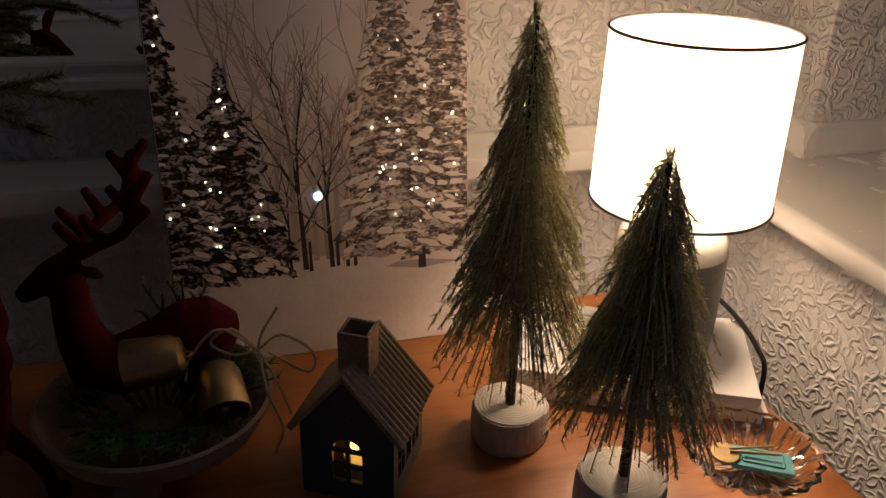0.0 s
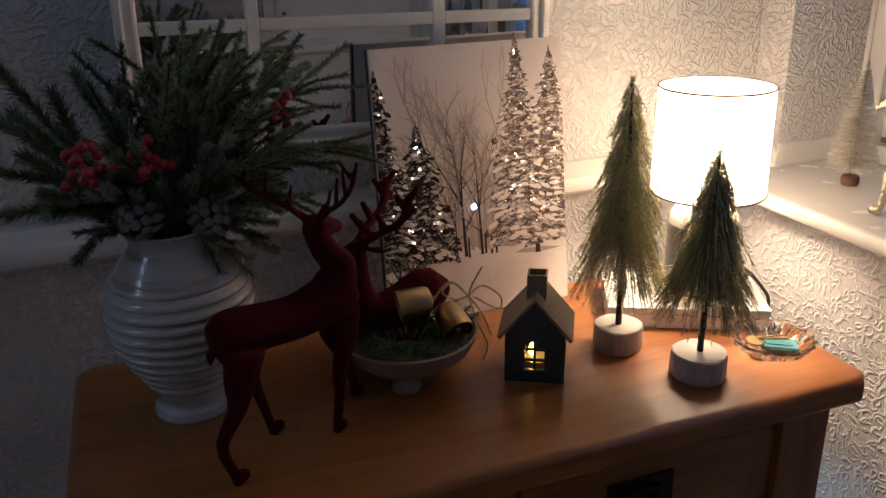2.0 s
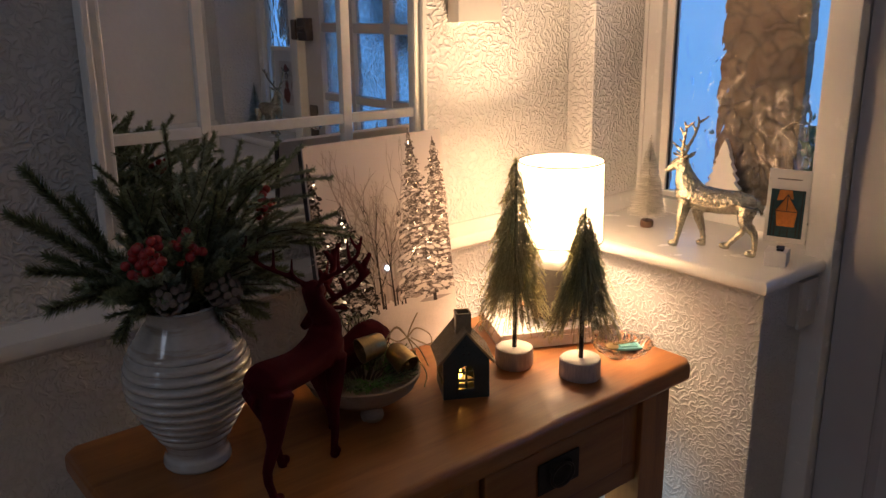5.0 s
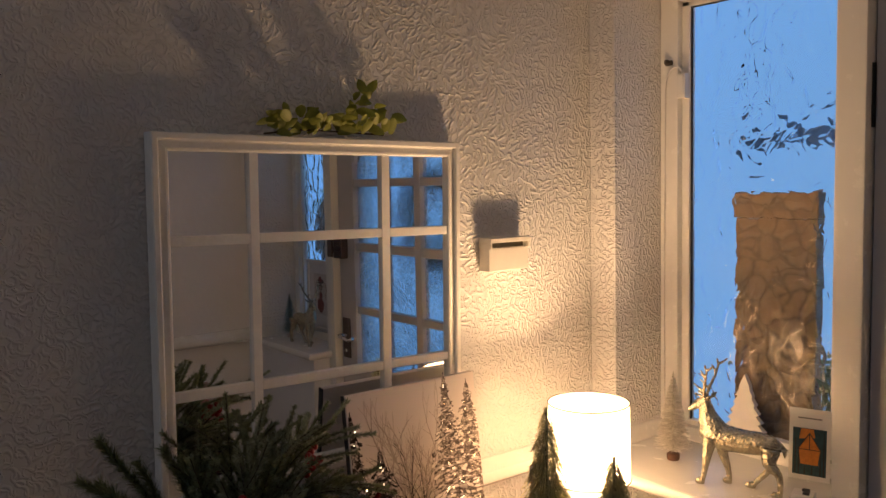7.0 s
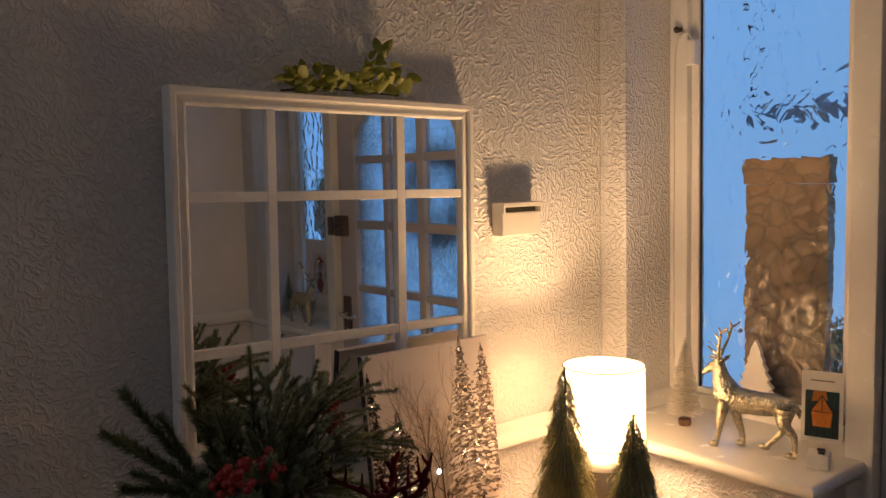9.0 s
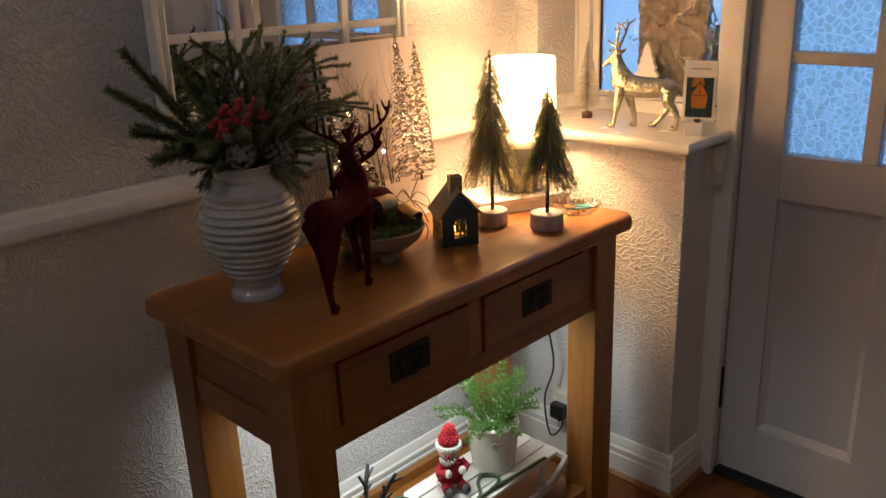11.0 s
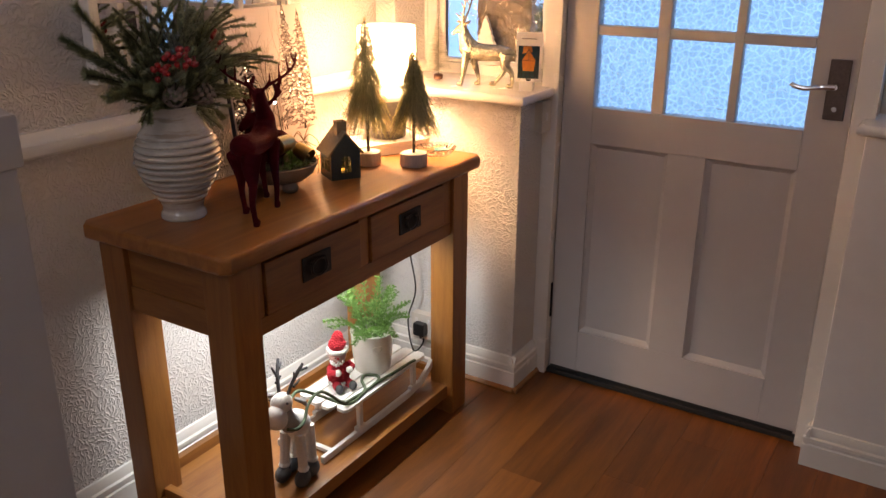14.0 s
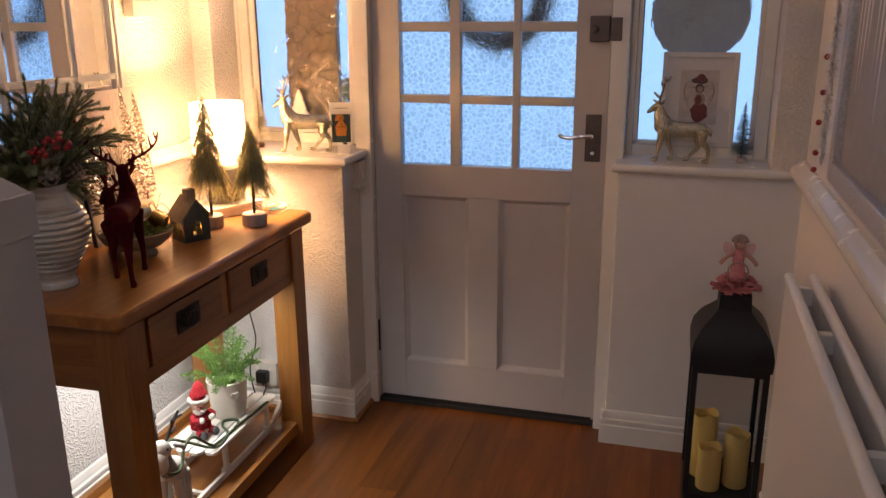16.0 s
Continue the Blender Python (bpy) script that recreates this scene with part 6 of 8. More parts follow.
def canvas():
    rng = random.Random(12)
    W, H = 0.305, 0.415
    hw = W / 2
    lean = math.degrees(math.asin(0.049 / H))
    c = thing("winter_canvas", "lit canvas print of snowy firs leaning on the wall", "picture", pose(-0.6935, -0.118, TOP, -lean, 0, 0))
    part("stretcher", boxes((-hw, 0, 0, hw, 0.016, H), bevel=0.0015), SKYP, c)
    for r in ((-hw - 0.0006, 0.004, -0.0002, -hw + 0.002, 0.0165, H), (hw - 0.002, 0.004, -0.0002, hw + 0.0006, 0.0165, H)):
        part("dark_edge", boxes(r), BLACKP, c, smooth=0)
    bm = bmesh.new()
    pts = [(-hw, 0.001)] + [(hw, 0.001)] + [(hw - W * k / 16, 0.104 + 0.004 * math.sin(k * 0.9) + 0.002 * math.sin(k * 2.3)) for k in range(17)]
    flat_poly(bm, pts, 0.00015)
    part("printed_snowfield", bm, SNOWP, c, smooth=0)
    for x, h, mt in ((-0.075, 0.30, FARP), (-0.045, 0.25, FARP), (-0.030, 0.27, FARP), (0.012, 0.25, FARP), (0.034, 0.28, FARP), (-0.010, 0.22, FARP), (-0.055, 0.19, HAZEP), (0.002, 0.17, HAZEP), (0.030, 0.20, HAZEP),
                     (-0.021, 0.225, BRANCHP), (0.006, 0.20, BRANCHP), (-0.036, 0.13, BRANCHP), (0.024, 0.12, HAZEP)):
        bm = bmesh.new()
        bare_tree(bm, x, 0.103 if mt is not BRANCHP else 0.094, h, rng)
        part("printed_bare_tree", bm, mt, c, smooth=0)
    for x in (-0.128, -0.112, -0.100, -0.084, -0.060, -0.048, -0.040, -0.016, 0.012, 0.022, 0.030, 0.094):
        bm = bmesh.new()
        z = 0.092 + rng.uniform(-0.003, 0.008)
        flat_poly(bm, [(x - 0.0020, z), (x + 0.0020, z), (x + 0.0013, z + 0.032), (x - 0.0013, z + 0.032)], 0.0003, 0)
        part("printed_trunk", bm, BRANCHP, c, smooth=0)
    bm = bmesh.new()
    flat_poly(bm, [(0.097, 0.083), (0.106, 0.083), (0.104, 0.125), (0.099, 0.125)], 0.00035, 0)
    part("printed_trunk", bm, BRANCHP, c, smooth=0)
    bm = bmesh.new()
    flat_poly(bm, [(0.062, 0.088), (0.10, 0.083), (0.145, 0.087), (0.11, 0.092), (0.075, 0.093)], 0.0002, 0)
    part("printed_snow_shadow", bm, material("printed_grey_snow", (0.45, 0.39, 0.37), 0.75, spec=0.08), c, smooth=0)
    firs = ((-0.147, 0.098, 0.374, 0.056, 0.60, FIR_DARK), (-0.090, 0.102, 0.298, 0.060, 0.50, FIR_DARK), (0.130, 0.110, 0.392, 0.074, 0.95, FIR_SNOW), (0.074, 0.114, 0.414, 0.062, 0.92, FIR_SNOW))
    for cx, z0, z1, half, snow, mt in firs:
        bm = bmesh.new()
        printed_fir(bm, cx, z0, z1, half, rng, snow, -hw + 0.001, hw - 0.001)
        part("printed_fir", bm, [mt, PADW, PADG], c, smooth=0)
    for cx, z0, z1, half, cnt in ((-0.140, 0.16, 0.36, 0.030, 9), (-0.090, 0.115, 0.285, 0.044, 22), (0.072, 0.125, 0.40, 0.046, 30), (0.120, 0.125, 0.36, 0.045, 14)):
        for _ in range(cnt):
            f = rng.random()
            x = cx + half * (1 - f) * rng.uniform(-0.95, 0.95)
            if abs(x) > hw - 0.003:
                continue
            r = rng.choice((0.0008, 0.0010, 0.0013))
            bm = bmesh.new()
            blob(bm, (0, 0, 0), (r, r * 0.7, r), seg=6, rings=4)
            bmesh.ops.translate(bm, verts=bm.verts, vec=(x, -0.0016, z0 + (z1 - z0) * f))
            part("led", bm, LED, c)
    bm = bmesh.new()
    blob(bm, (-0.005, -0.0016, 0.171), (0.0042, 0.001, 0.0042), seg=14, rings=8)
    part("star_led", bm, STAR, c, "bright white star light")
    return c


canvas()

# ---- thermostat, ivy, switch, sockets ----
OFFW = material("off_white_plastic", (0.66, 0.63, 0.57), 0.4, vary=0.03)
th = thing("thermostat", "off-white boxy wall thermostat with a dark slot", "thermostat", pose(-0.404, 0, 1.410) @ Matrix.Diagonal((0.87, 1, 1, 1)))
part("casing", boxes((-0.066, -0.034, 0, 0.066, 0.0, 0.050), bevel=0.003), OFFW, th)
part("hood", boxes((-0.067, -0.042, 0.062, 0.067, 0.0, 0.072), (-0.067, -0.04, 0.048, -0.060, 0.0, 0.0625), (0.060, -0.04, 0.048, 0.067, 0.0, 0.0625), bevel=0.002), OFFW, th)
part("display", boxes((-0.0605, -0.022, 0.0495, 0.0605, -0.001, 0.0625)), material("olive_display", (0.10, 0.085, 0.045), 0.3), th, "dark recessed display", smooth=0)


def ivy():
    rng = random.Random(9)
    v = thing("ivy_sprig", "variegated yellow-green artificial leaf sprig on top of the mirror", "foliage", pose(-0.835, -0.022, 1.6905))
    bm = bmesh.new()
    tube(bm, curve_pts([(-0.13, 0, 0.004), (-0.05, 0, 0.012), (0.03, 0.004, 0.010), (0.12, 0, 0.006)], 10), 0.0018, 6)
    part("stem", bm, TWIG, v)
    clumps = ((-0.105, 0.050, 12), (-0.07, 0.055, 9), (-0.03, 0.040, 8), (0.01, 0.050, 8), (0.045, 0.070, 9), (0.075, 0.105, 16), (0.11, 0.060, 9))
    for x0, hgt, n in clumps:
        for i in range(n):
            x = x0 + rng.uniform(-0.022, 0.022)
            yaw, lift = rng.uniform(-3.14, 3.14), rng.uniform(-0.15, 1.25)
            d = Vector((math.cos(yaw) * math.cos(lift), -abs(math.sin(yaw)) * math.cos(lift), math.sin(lift)))
            p = Vector((x, rng.uniform(-0.020, 0.004), 0.006 + (hgt - 0.02) * i / n))
            ln, w = rng.uniform(0.030, 0.048), rng.uniform(0.0065, 0.0105)
            s = d.cross(Vector((0.2, 1, 0.3))).normalized()
            nrm = s.cross(d)
            bm = bmesh.new()
            rows = []
            for k in range(6):
                t = k / 5
                ww = w * math.sin(math.pi * min(0.98, 0.08 + t * 0.9)) ** 0.8
                c = p + d * ln * t - Vector((0, 0, 0.006)) * t * t
                rows.append([bm.verts.new(c - s * ww + nrm * ww * 0.35), bm.verts.new(c), bm.verts.new(c + s * ww + nrm * ww * 0.35)])
            for a, b in zip(rows, rows[1:]):
                for j in range(2):
                    bm.faces.new((a[j], a[j + 1], b[j + 1], b[j]))
            part("leaf", bm, IVY, v, smooth=60)
    return v


ivy()
sw = thing("light_switch", "white plastic switch box on the side of the half wall", "switch", pose(-0.045, -0.56, 0.835))
part("back_box", boxes((-0.042, -0.026, 0, 0.042, 0, 0.092), bevel=0.003), OFFW, sw)
part("plate", boxes((-0.044, -0.034, -0.002, 0.044, -0.0262, 0.094), bevel=0.002), OFFW, sw)
for x in (-0.018, 0.018):
    part("rocker", boxes((x - 0.006, -0.038, 0.034, x + 0.006, -0.034, 0.058), bevel=0.001), WHITEBOX, sw)
so = thing("wall_socket", "white double wall socket above the skirting", "socket", pose(-0.18, -0.245, 0.112))
part("back_box", boxes((-0.026, -0.045, 0, 0, 0.045, 0.086), bevel=0.003), OFFW, so)
part("plate", boxes((-0.033, -0.047, -0.001, -0.0262, 0.047, 0.087), bevel=0.002), OFFW, so)
for z in (0.055, 0.062):
    part("switch_rocker", boxes((-0.036, 0.02 if z < 0.06 else -0.03, 0.055, -0.033, 0.03 if z < 0.06 else -0.02, 0.072), bevel=0.001), WHITEBOX, so)
pg = thing("mains_plug", "black mains plug in the wall socket", "plug", pose(-0.2135, -0.243, 0.150))
bm = boxes((-0.028, -0.022, -0.022, 0, 0.022, 0.024), bevel=0.006)
part("body", bm, BLACKP, pg)
bm = bmesh.new()
tube(bm, [(-0.012, 0, -0.020), (-0.010, 0, -0.035)], [0.005, 0.0035], 8)
part("grip", bm, BLACKP, pg)

# ---- things on the window sills ----
def walking_stag(bm):
    """A stag in mid-stride facing +x, neck upright, antlers swept back."""
    def run(pts, rr, seg=12, n=14, squash=None):
        tube(bm, curve_pts(pts, n), [float(v) for v in np.interp(np.linspace(0, 1, n + 1), np.linspace(0, 1, len(rr)), rr)], seg, squash=squash)
    run([(-0.079, 0, 0.092), (-0.066, 0, 0.098), (-0.040, 0, 0.100), (-0.010, 0, 0.099), (0.025, 0, 0.101), (0.050, 0, 0.107), (0.071, 0, 0.116), (0.080, 0, 0.121)],
        (0.006, 0.019, 0.0235, 0.0245, 0.0260, 0.0275, 0.022, 0.008), 16, 20, (0.86, 1.0))
    run([(0.050, 0, 0.108), (0.063, 0, 0.132), (0.069, 0, 0.152), (0.0715, 0, 0.167), (0.072, 0, 0.173)], (0.029, 0.0235, 0.0165, 0.0125, 0.010), 14, 12, (0.80, 1.0))
    run([(0.062, 0, 0.171), (0.071, 0, 0.1725), (0.083, 0, 0.167), (0.094, 0, 0.159), (0.103, 0, 0.1525), (0.1075, 0, 0.150)], (0.006, 0.0120, 0.0112, 0.0074, 0.0060, 0.0035), 12, 12, (0.82, 1.0))
    for o in (-1, 1):
        tube(bm, [(0.065, o * 0.008, 0.178), (0.060, o * 0.017, 0.184), (0.055, o * 0.023, 0.190)], [0.0038, 0.0062, 0.0015], 8, squash=(1.0, 0.55))
        base = Vector((0.072, o * 0.006, 0.181))
        beam = curve_pts([base, base + Vector((-0.003, o * 0.011, 0.018)), base + Vector((-0.009, o * 0.023, 0.038)), base + Vector((-0.014, o * 0.031, 0.060)), base + Vector((-0.011, o * 0.033, 0.076))], 10)
        tube(bm, beam, [0.0036 - 0.00012 * k for k in range(11)], 8)
        for p, v in ((beam[0], (0.020, o * 0.004, 0.006)), (beam[2], (0.020, o * 0.006, 0.014)), (beam[6], (0.010, o * 0.002, 0.013)), (beam[8], (-0.018, o * 0.004, 0.010))):
            v = Vector(v)
            tube(bm, [p, p + v * 0.55 + Vector((0, 0, 0.001)), p + v + Vector((0, 0, 0.003))], [0.0031, 0.0027, 0.0020], 7)
    legs = (((0.056, 0.100), (0.062, 0.068), (0.066, 0.038), (0.071, 0.012), (0.074, 0.0), 0.0165), ((0.044, 0.100), (0.040, 0.064), (0.030, 0.034), (0.026, 0.012), (0.027, 0.0), -0.0155),
            ((-0.062, 0.098), (-0.050, 0.068), (-0.052, 0.044), (-0.026, 0.012), (-0.019, 0.0), -0.016), ((-0.064, 0.098), (-0.062, 0.066), (-0.080, 0.046), (-0.083, 0.014), (-0.078, 0.0), 0.016))
    for i, (a, b, c, d, e, y) in enumerate(legs):
        run([(p[0], y * (0.8 if k == 0 else 1.0), p[1]) for k, p in enumerate((a, b, c, d, e))], (0.015, 0.0105, 0.0064, 0.0052, 0.0062) if i < 2 else (0.0195, 0.0130, 0.0070, 0.0052, 0.0062), 10, 12)
        blob(bm, (e[0] + 0.004, y, 0.006), (0.0098, 0.0072, 0.0068), seg=10, rings=6)
    tube(bm, [(-0.077, 0, 0.104), (-0.086, 0, 0.094), (-0.087, 0, 0.080)], [0.006, 0.0062, 0.002], 8)
    for v in bm.verts:
        v.co.z = max(v.co.z, 0.0)


bm = bmesh.new()
walking_stag(bm)
sdeer = link_mesh("deer_figurine", bm, SILVERD)
fur = bpy.data.textures.new("fur_tufts", "CLOUDS")
fur.noise_scale, fur.noise_depth = 0.0036, 1
tagged(soft(sdeer, 0.0016, 2), "gilded silver stag figurine standing on the sill", "figurine", "silver stags on the sills")
tuft = sdeer.modifiers.new("tufts", "DISPLACE")
tuft.texture, tuft.texture_coords, tuft.strength, tuft.mid_level = fur, "LOCAL", 0.0036, 0.5
sdeer.matrix_basis = pose(-0.128, -0.421, SILL + 0.0005, 0, 0, 106)
copy_thing(sdeer, pose(-0.040, -1.643, SILL + 0.0005, 0, 0, 90))


def bottle_brush(x, y, h, r, mat, label, seed, bristles=4600):
    rng = random.Random(seed)
    t = thing("bottle_brush_tree", label, "ornamental tree", pose(x, y, SILL))
    bm = bmesh.new()
    lathe(bm, [(0.013, 0), (0.0145, 0.004), (0.0145, 0.013), (0.012, 0.016), (0, 0.016)], 18)
    part("base", bm, BARK if seed == 1 else material("red_wood_base", (0.11, 0.055, 0.035), 0.6), t)
    bm = bmesh.new()
    tube(bm, [(0, 0, 0.015), (0, 0, h)], [0.0014, 0.0008], 6)
    part("wire_stem", bm, TWIG, t)
    bm = bmesh.new()
    for k in range(bristles):
        f = rng.random() ** 0.8
        f = 1 - f
        z = 0.024 + (h - 0.022) * f
        a = k * 2.399
        w = r * (1 - f) ** 0.9 * rng.uniform(0.8, 1.05) + 0.001
        p = Vector((0, 0, z))
        e = p + Vector((w * math.cos(a), w * math.sin(a), 0.10 * w))
        s = Vector((-math.sin(a), math.cos(a), rng.uniform(-0.6, 0.6))).normalized() * 0.0007
        bm.faces.new((bm.verts.new(p - s), bm.verts.new(p + s), bm.verts.new(e + s * 0.6), bm.verts.new(e - s * 0.6)))
    tagged(part("bristles", bm, mat, t, smooth=0), kind="stuff")
    return t


bottle_brush(-0.082, -0.222, 0.202, 0.043, leaf_material("silver_bristle", (0.86, 0.84, 0.80), glow=0.45), "frosted silver bottle-brush tree on a wooden base", 2)
bottle_brush(-0.008, -1.826, 0.185, 0.040, leaf_material("green_bristle", (0.27, 0.36, 0.32), glow=0.45), "green frosted bottle-brush tree on a wooden base", 1, 1900)

# flat white tree cut from board
wt_ = thing("white_board_tree", "white cut-out wooden tree with jagged edges", "ornament", pose(0.070, -0.308, 0.9985, 0, 0, 90))
bm = bmesh.new()
prof = []
for s in (1,):
    for k in range(7):
        f = k / 7
        prof += [(0.052 * (1 - f) + 0.006, 0.008 + 0.137 * f), (0.052 * (1 - f) * 0.72 + 0.002, 0.008 + 0.137 * (f + 0.10))]
prof = [(0.012, 0.0)] + prof + [(0.0, 0.153)]
outl = prof + [(-x, z) for x, z in prof[-2::-1]]
a = [bm.verts.new((x, -0.006, z)) for x, z in outl]
b = [bm.verts.new((x, 0.006, z)) for x, z in outl]
bm.faces.new(a)
bm.faces.new(b[::-1])
for i in range(len(a)):
    bm.faces.new((a[i], b[i], b[(i + 1) % len(a)], a[(i + 1) % len(a)]))
bmesh.ops.recalc_face_normals(bm, faces=bm.faces)
part("board", bm, WHITEBOX, wt_, smooth=0)


def card():
    c = thing("greeting_card", "white greeting card with a lantern picture", "card", pose(0.02, -0.487, SILL, -4, 0, -72) @ Matrix.Diagonal((0.94, 1, 0.87, 1)))
    part("sheet", boxes((-0.043, 0, 0, 0.043, 0.0022, 0.172), bevel=0.0005), WHITEBOX, c)
    part("picture", boxes((-0.035, -0.0006, 0.012, 0.035, 0.0002, 0.125)), material("teal_print", (0.012, 0.05, 0.06), 0.5, vary=0.7, scale=60), c, "dark teal picture", smooth=0)
    ORANGE = material("orange_print", (0.55, 0.19, 0.03), 0.5, vary=0.35, scale=90)
    bm = bmesh.new()
    flat_poly(bm, [(-0.018, 0.038), (0.018, 0.038), (0.022, 0.075), (0.0, 0.112), (-0.022, 0.075)], 0.0009)
    part("printed_lantern", bm, ORANGE, c, smooth=0)
    bm = bmesh.new()
    for x0, z0, x1, z1 in ((-0.024, 0.074, 0.0, 0.114), (0.024, 0.074, 0.0, 0.114), (-0.024, 0.074, 0.024, 0.074), (0, 0.074, 0, 0.114), (-0.020, 0.036, -0.024, 0.074), (0.02, 0.036, 0.024, 0.074)):
        tube(bm, [(x0, -0.0012, z0), (x1, -0.0012, z1)], 0.0009, 5)
    part("printed_lines", bm, BLACKP, c)
    for x, z0, z1 in ((-0.029, 0.014, 0.100), (-0.022, 0.014, 0.062), (-0.009, 0.014, 0.036), (0.006, 0.014, 0.036), (0.023, 0.014, 0.066), (0.030, 0.014, 0.118)):
        bm = bmesh.new()
        flat_poly(bm, [(x - 0.0016, z0), (x + 0.0016, z0), (x + 0.0008, z1), (x - 0.0008, z1)], 0.0010)
        part("printed_trunk", bm, BLACKP, c, smooth=0)
    bm = bmesh.new()
    flat_poly(bm, [(-0.022, 0.098), (0.012, 0.104), (0.008, 0.124), (-0.018, 0.124)], 0.0008)
    part("printed_glow", bm, ORANGE, c, smooth=0)
    part("printed_bar", boxes((-0.025, -0.0006, 0.148, 0.025, 0.0002, 0.151)), GREYINK, c, smooth=0)
    return c


card()
sb = thing("trinket_box", "small white box with dark trim on the sill", "box", pose(-0.125, -0.555, SILL, 0, 0, 20))
part("body", boxes((-0.02, -0.02, 0, 0.02, 0.02, 0.03), bevel=0.002), WHITEBOX, sb)
part("trim", boxes((-0.014, -0.012, 0.0295, 0.004, 0.0, 0.034), (0.006, -0.010, 0.0295, 0.017, 0.004, 0.033), bevel=0.001), BLACKP, sb)

# catch and cord on the window frame
hk = thing("window_catch", "small brown window catch screwed to the white frame", "catch", pose(0.062, -0.103, 1.872))
bm = boxes((-0.006, -0.011, 0, 0, 0.011, 0.012), bevel=0.003)
blob(bm, (-0.006, 0.004, 0.008), (0.007, 0.007, 0.007), seg=12, rings=8)
part("catch", bm, TRUNK, hk)
cs = thing("contact_sensor", "small cream contact sensor with a wire on the window frame", "sensor", pose(0.062, -0.137, 1.791))
part("body", boxes((-0.003, -0.011, 0, 0.0155, 0.0105, 0.060), bevel=0.002), GLOSS, cs)
part("cover", boxes((-0.006, -0.008, 0.004, -0.0028, 0.008, 0.056), bevel=0.0012), GLOSS, cs)
bm = bmesh.new()
tube(bm, curve_pts([(-0.002, -0.004, 0.059), (-0.004, 0.006, 0.074), (-0.004, 0.028, 0.070), (-0.004, 0.042, 0.040), (-0.004, 0.045, -0.05), (-0.004, 0.047, -0.40), (-0.004, 0.046, -0.79)], 40), 0.0020, 7)
part("wire", bm, WHITEBOX, cs, "thin white wire")

# ---- outside, seen through the glass ----
gp = thing("wooden_post", "brown timber post with a cap board outside the window", "post", pose(0.135, -0.338, 0.0))
BROWN = material("brown_stained_timber", (0.24, 0.150, 0.074), 0.5, vary=0.2, scale=12)


def ridge_lined(m, color, scale):
    """Dark lines painted between hand-sized cells, for the glass ridges' shading, with rounded relief."""
    nt = m.node_tree
    L = nt.links.new
    b = nt.nodes["Principled BSDF"]
    src = b.inputs["Base Color"].links[0].from_socket
    co = nd(nt, "ShaderNodeTexCoord")
    warp = nd(nt, "ShaderNodeTexNoise", Scale=scale * 0.6, Detail=1.0)
    L(co.outputs["Object"], warp.inputs["Vector"])
    add = nd(nt, "ShaderNodeMixRGB")
    add.blend_type = "LINEAR_LIGHT"
    add.inputs[0].default_value = 0.6 / scale
    L(co.outputs["Object"], add.inputs[1])
    L(warp.outputs["Color"], add.inputs[2])
    vor = nd(nt, "ShaderNodeTexVoronoi", Scale=scale)
    vor.feature = "DISTANCE_TO_EDGE"
    L(add.outputs[0], vor.inputs["Vector"])
    mr = nd(nt, "ShaderNodeMapRange")
    mr.interpolation_type = "SMOOTHSTEP"
    mr.inputs["From Min"].default_value, mr.inputs["From Max"].default_value = 0.0, 0.085
    mr.inputs["To Min"].default_value, mr.inputs["To Max"].default_value = 0.55, 0.0
    L(vor.outputs["Distance"], mr.inputs["Value"])
    mx = nd(nt, "ShaderNodeMixRGB")
    mx.inputs[2].default_value = (*color, 1)
    L(mr.outputs[0], mx.inputs[0])
    L(src, mx.inputs[1])
    L(mx.outputs[0], b.inputs["Base Color"])
    bp = nd(nt, "ShaderNodeBump", Strength=1.0, Distance=0.012)
    L(vor.outputs["Distance"], bp.inputs["Height"])
    L(bp.outputs[0], b.inputs["Normal"])
    return m


ridge_lined(BROWN, (0.055, 0.030, 0.014), 22.0)
part("board", boxes((0.0, -0.10, 0.0, 0.03, 0.10, 1.5062), bevel=0.003), BROWN, gp)
part("cap", boxes((-0.004, -0.104, 1.507, 0.034, 0.104, 1.565), bevel=0.003), BROWN, gp)
bu = thing("potted_shrub", "dark green shrub outside the window", "shrub", pose(0.24, -0.40, 0.0))
rng = random.Random(31)
bm = bmesh.new()
for _ in range(900):
    p = Vector((rng.gauss(0, 0.03), rng.gauss(0, 0.055), rng.uniform(0.9, 1.17)))
    d = Vector((rng.uniform(-1, 1), rng.uniform(-1, 1), rng.uniform(-0.3, 1))).normalized()
    s = d.cross(Vector((0.3, 0.5, 0.8))).normalized() * 0.008
    bm.faces.new((bm.verts.new(p), bm.verts.new(p + d * 0.015 + s), bm.verts.new(p + d * 0.035), bm.verts.new(p + d * 0.015 - s)))
tagged(part("leaves", bm, FIR, bu, smooth=0), kind="stuff")
bm = bmesh.new()
tube(bm, [(0, 0, 0.3), (0, 0.01, 1.05)], [0.012, 0.006], 8)
part("trunk", bm, TRUNK, bu)
bm = bmesh.new()
lathe(bm, [(0.07, 0), (0.09, 0.3), (0.08, 0.3), (0, 0.29)], 20)
part("pot", bm, BROWN, bu)


# made-up bar for unidentified dark outlines outside; dusk blue put into its colour
hr = thing("hanging_rail", "blue-grey bar standing in for dark outlines beyond the window", "rail", pose(0.8, -0.17, 1.69))
part("rail", boxes((-0.03, -0.32, 0, 0.03, 0.32, 0.05), bevel=0.02), material("outline_bar_blue", (0.34, 0.46, 0.62), 0.4), hr)
for y in (-0.31, 0.31):
    bm = bmesh.new()
    tube(bm, [(0, y, 0.08), (0, y, 1.4)], 0.004, 6)
    part("rod", bm, BLACKM, hr)


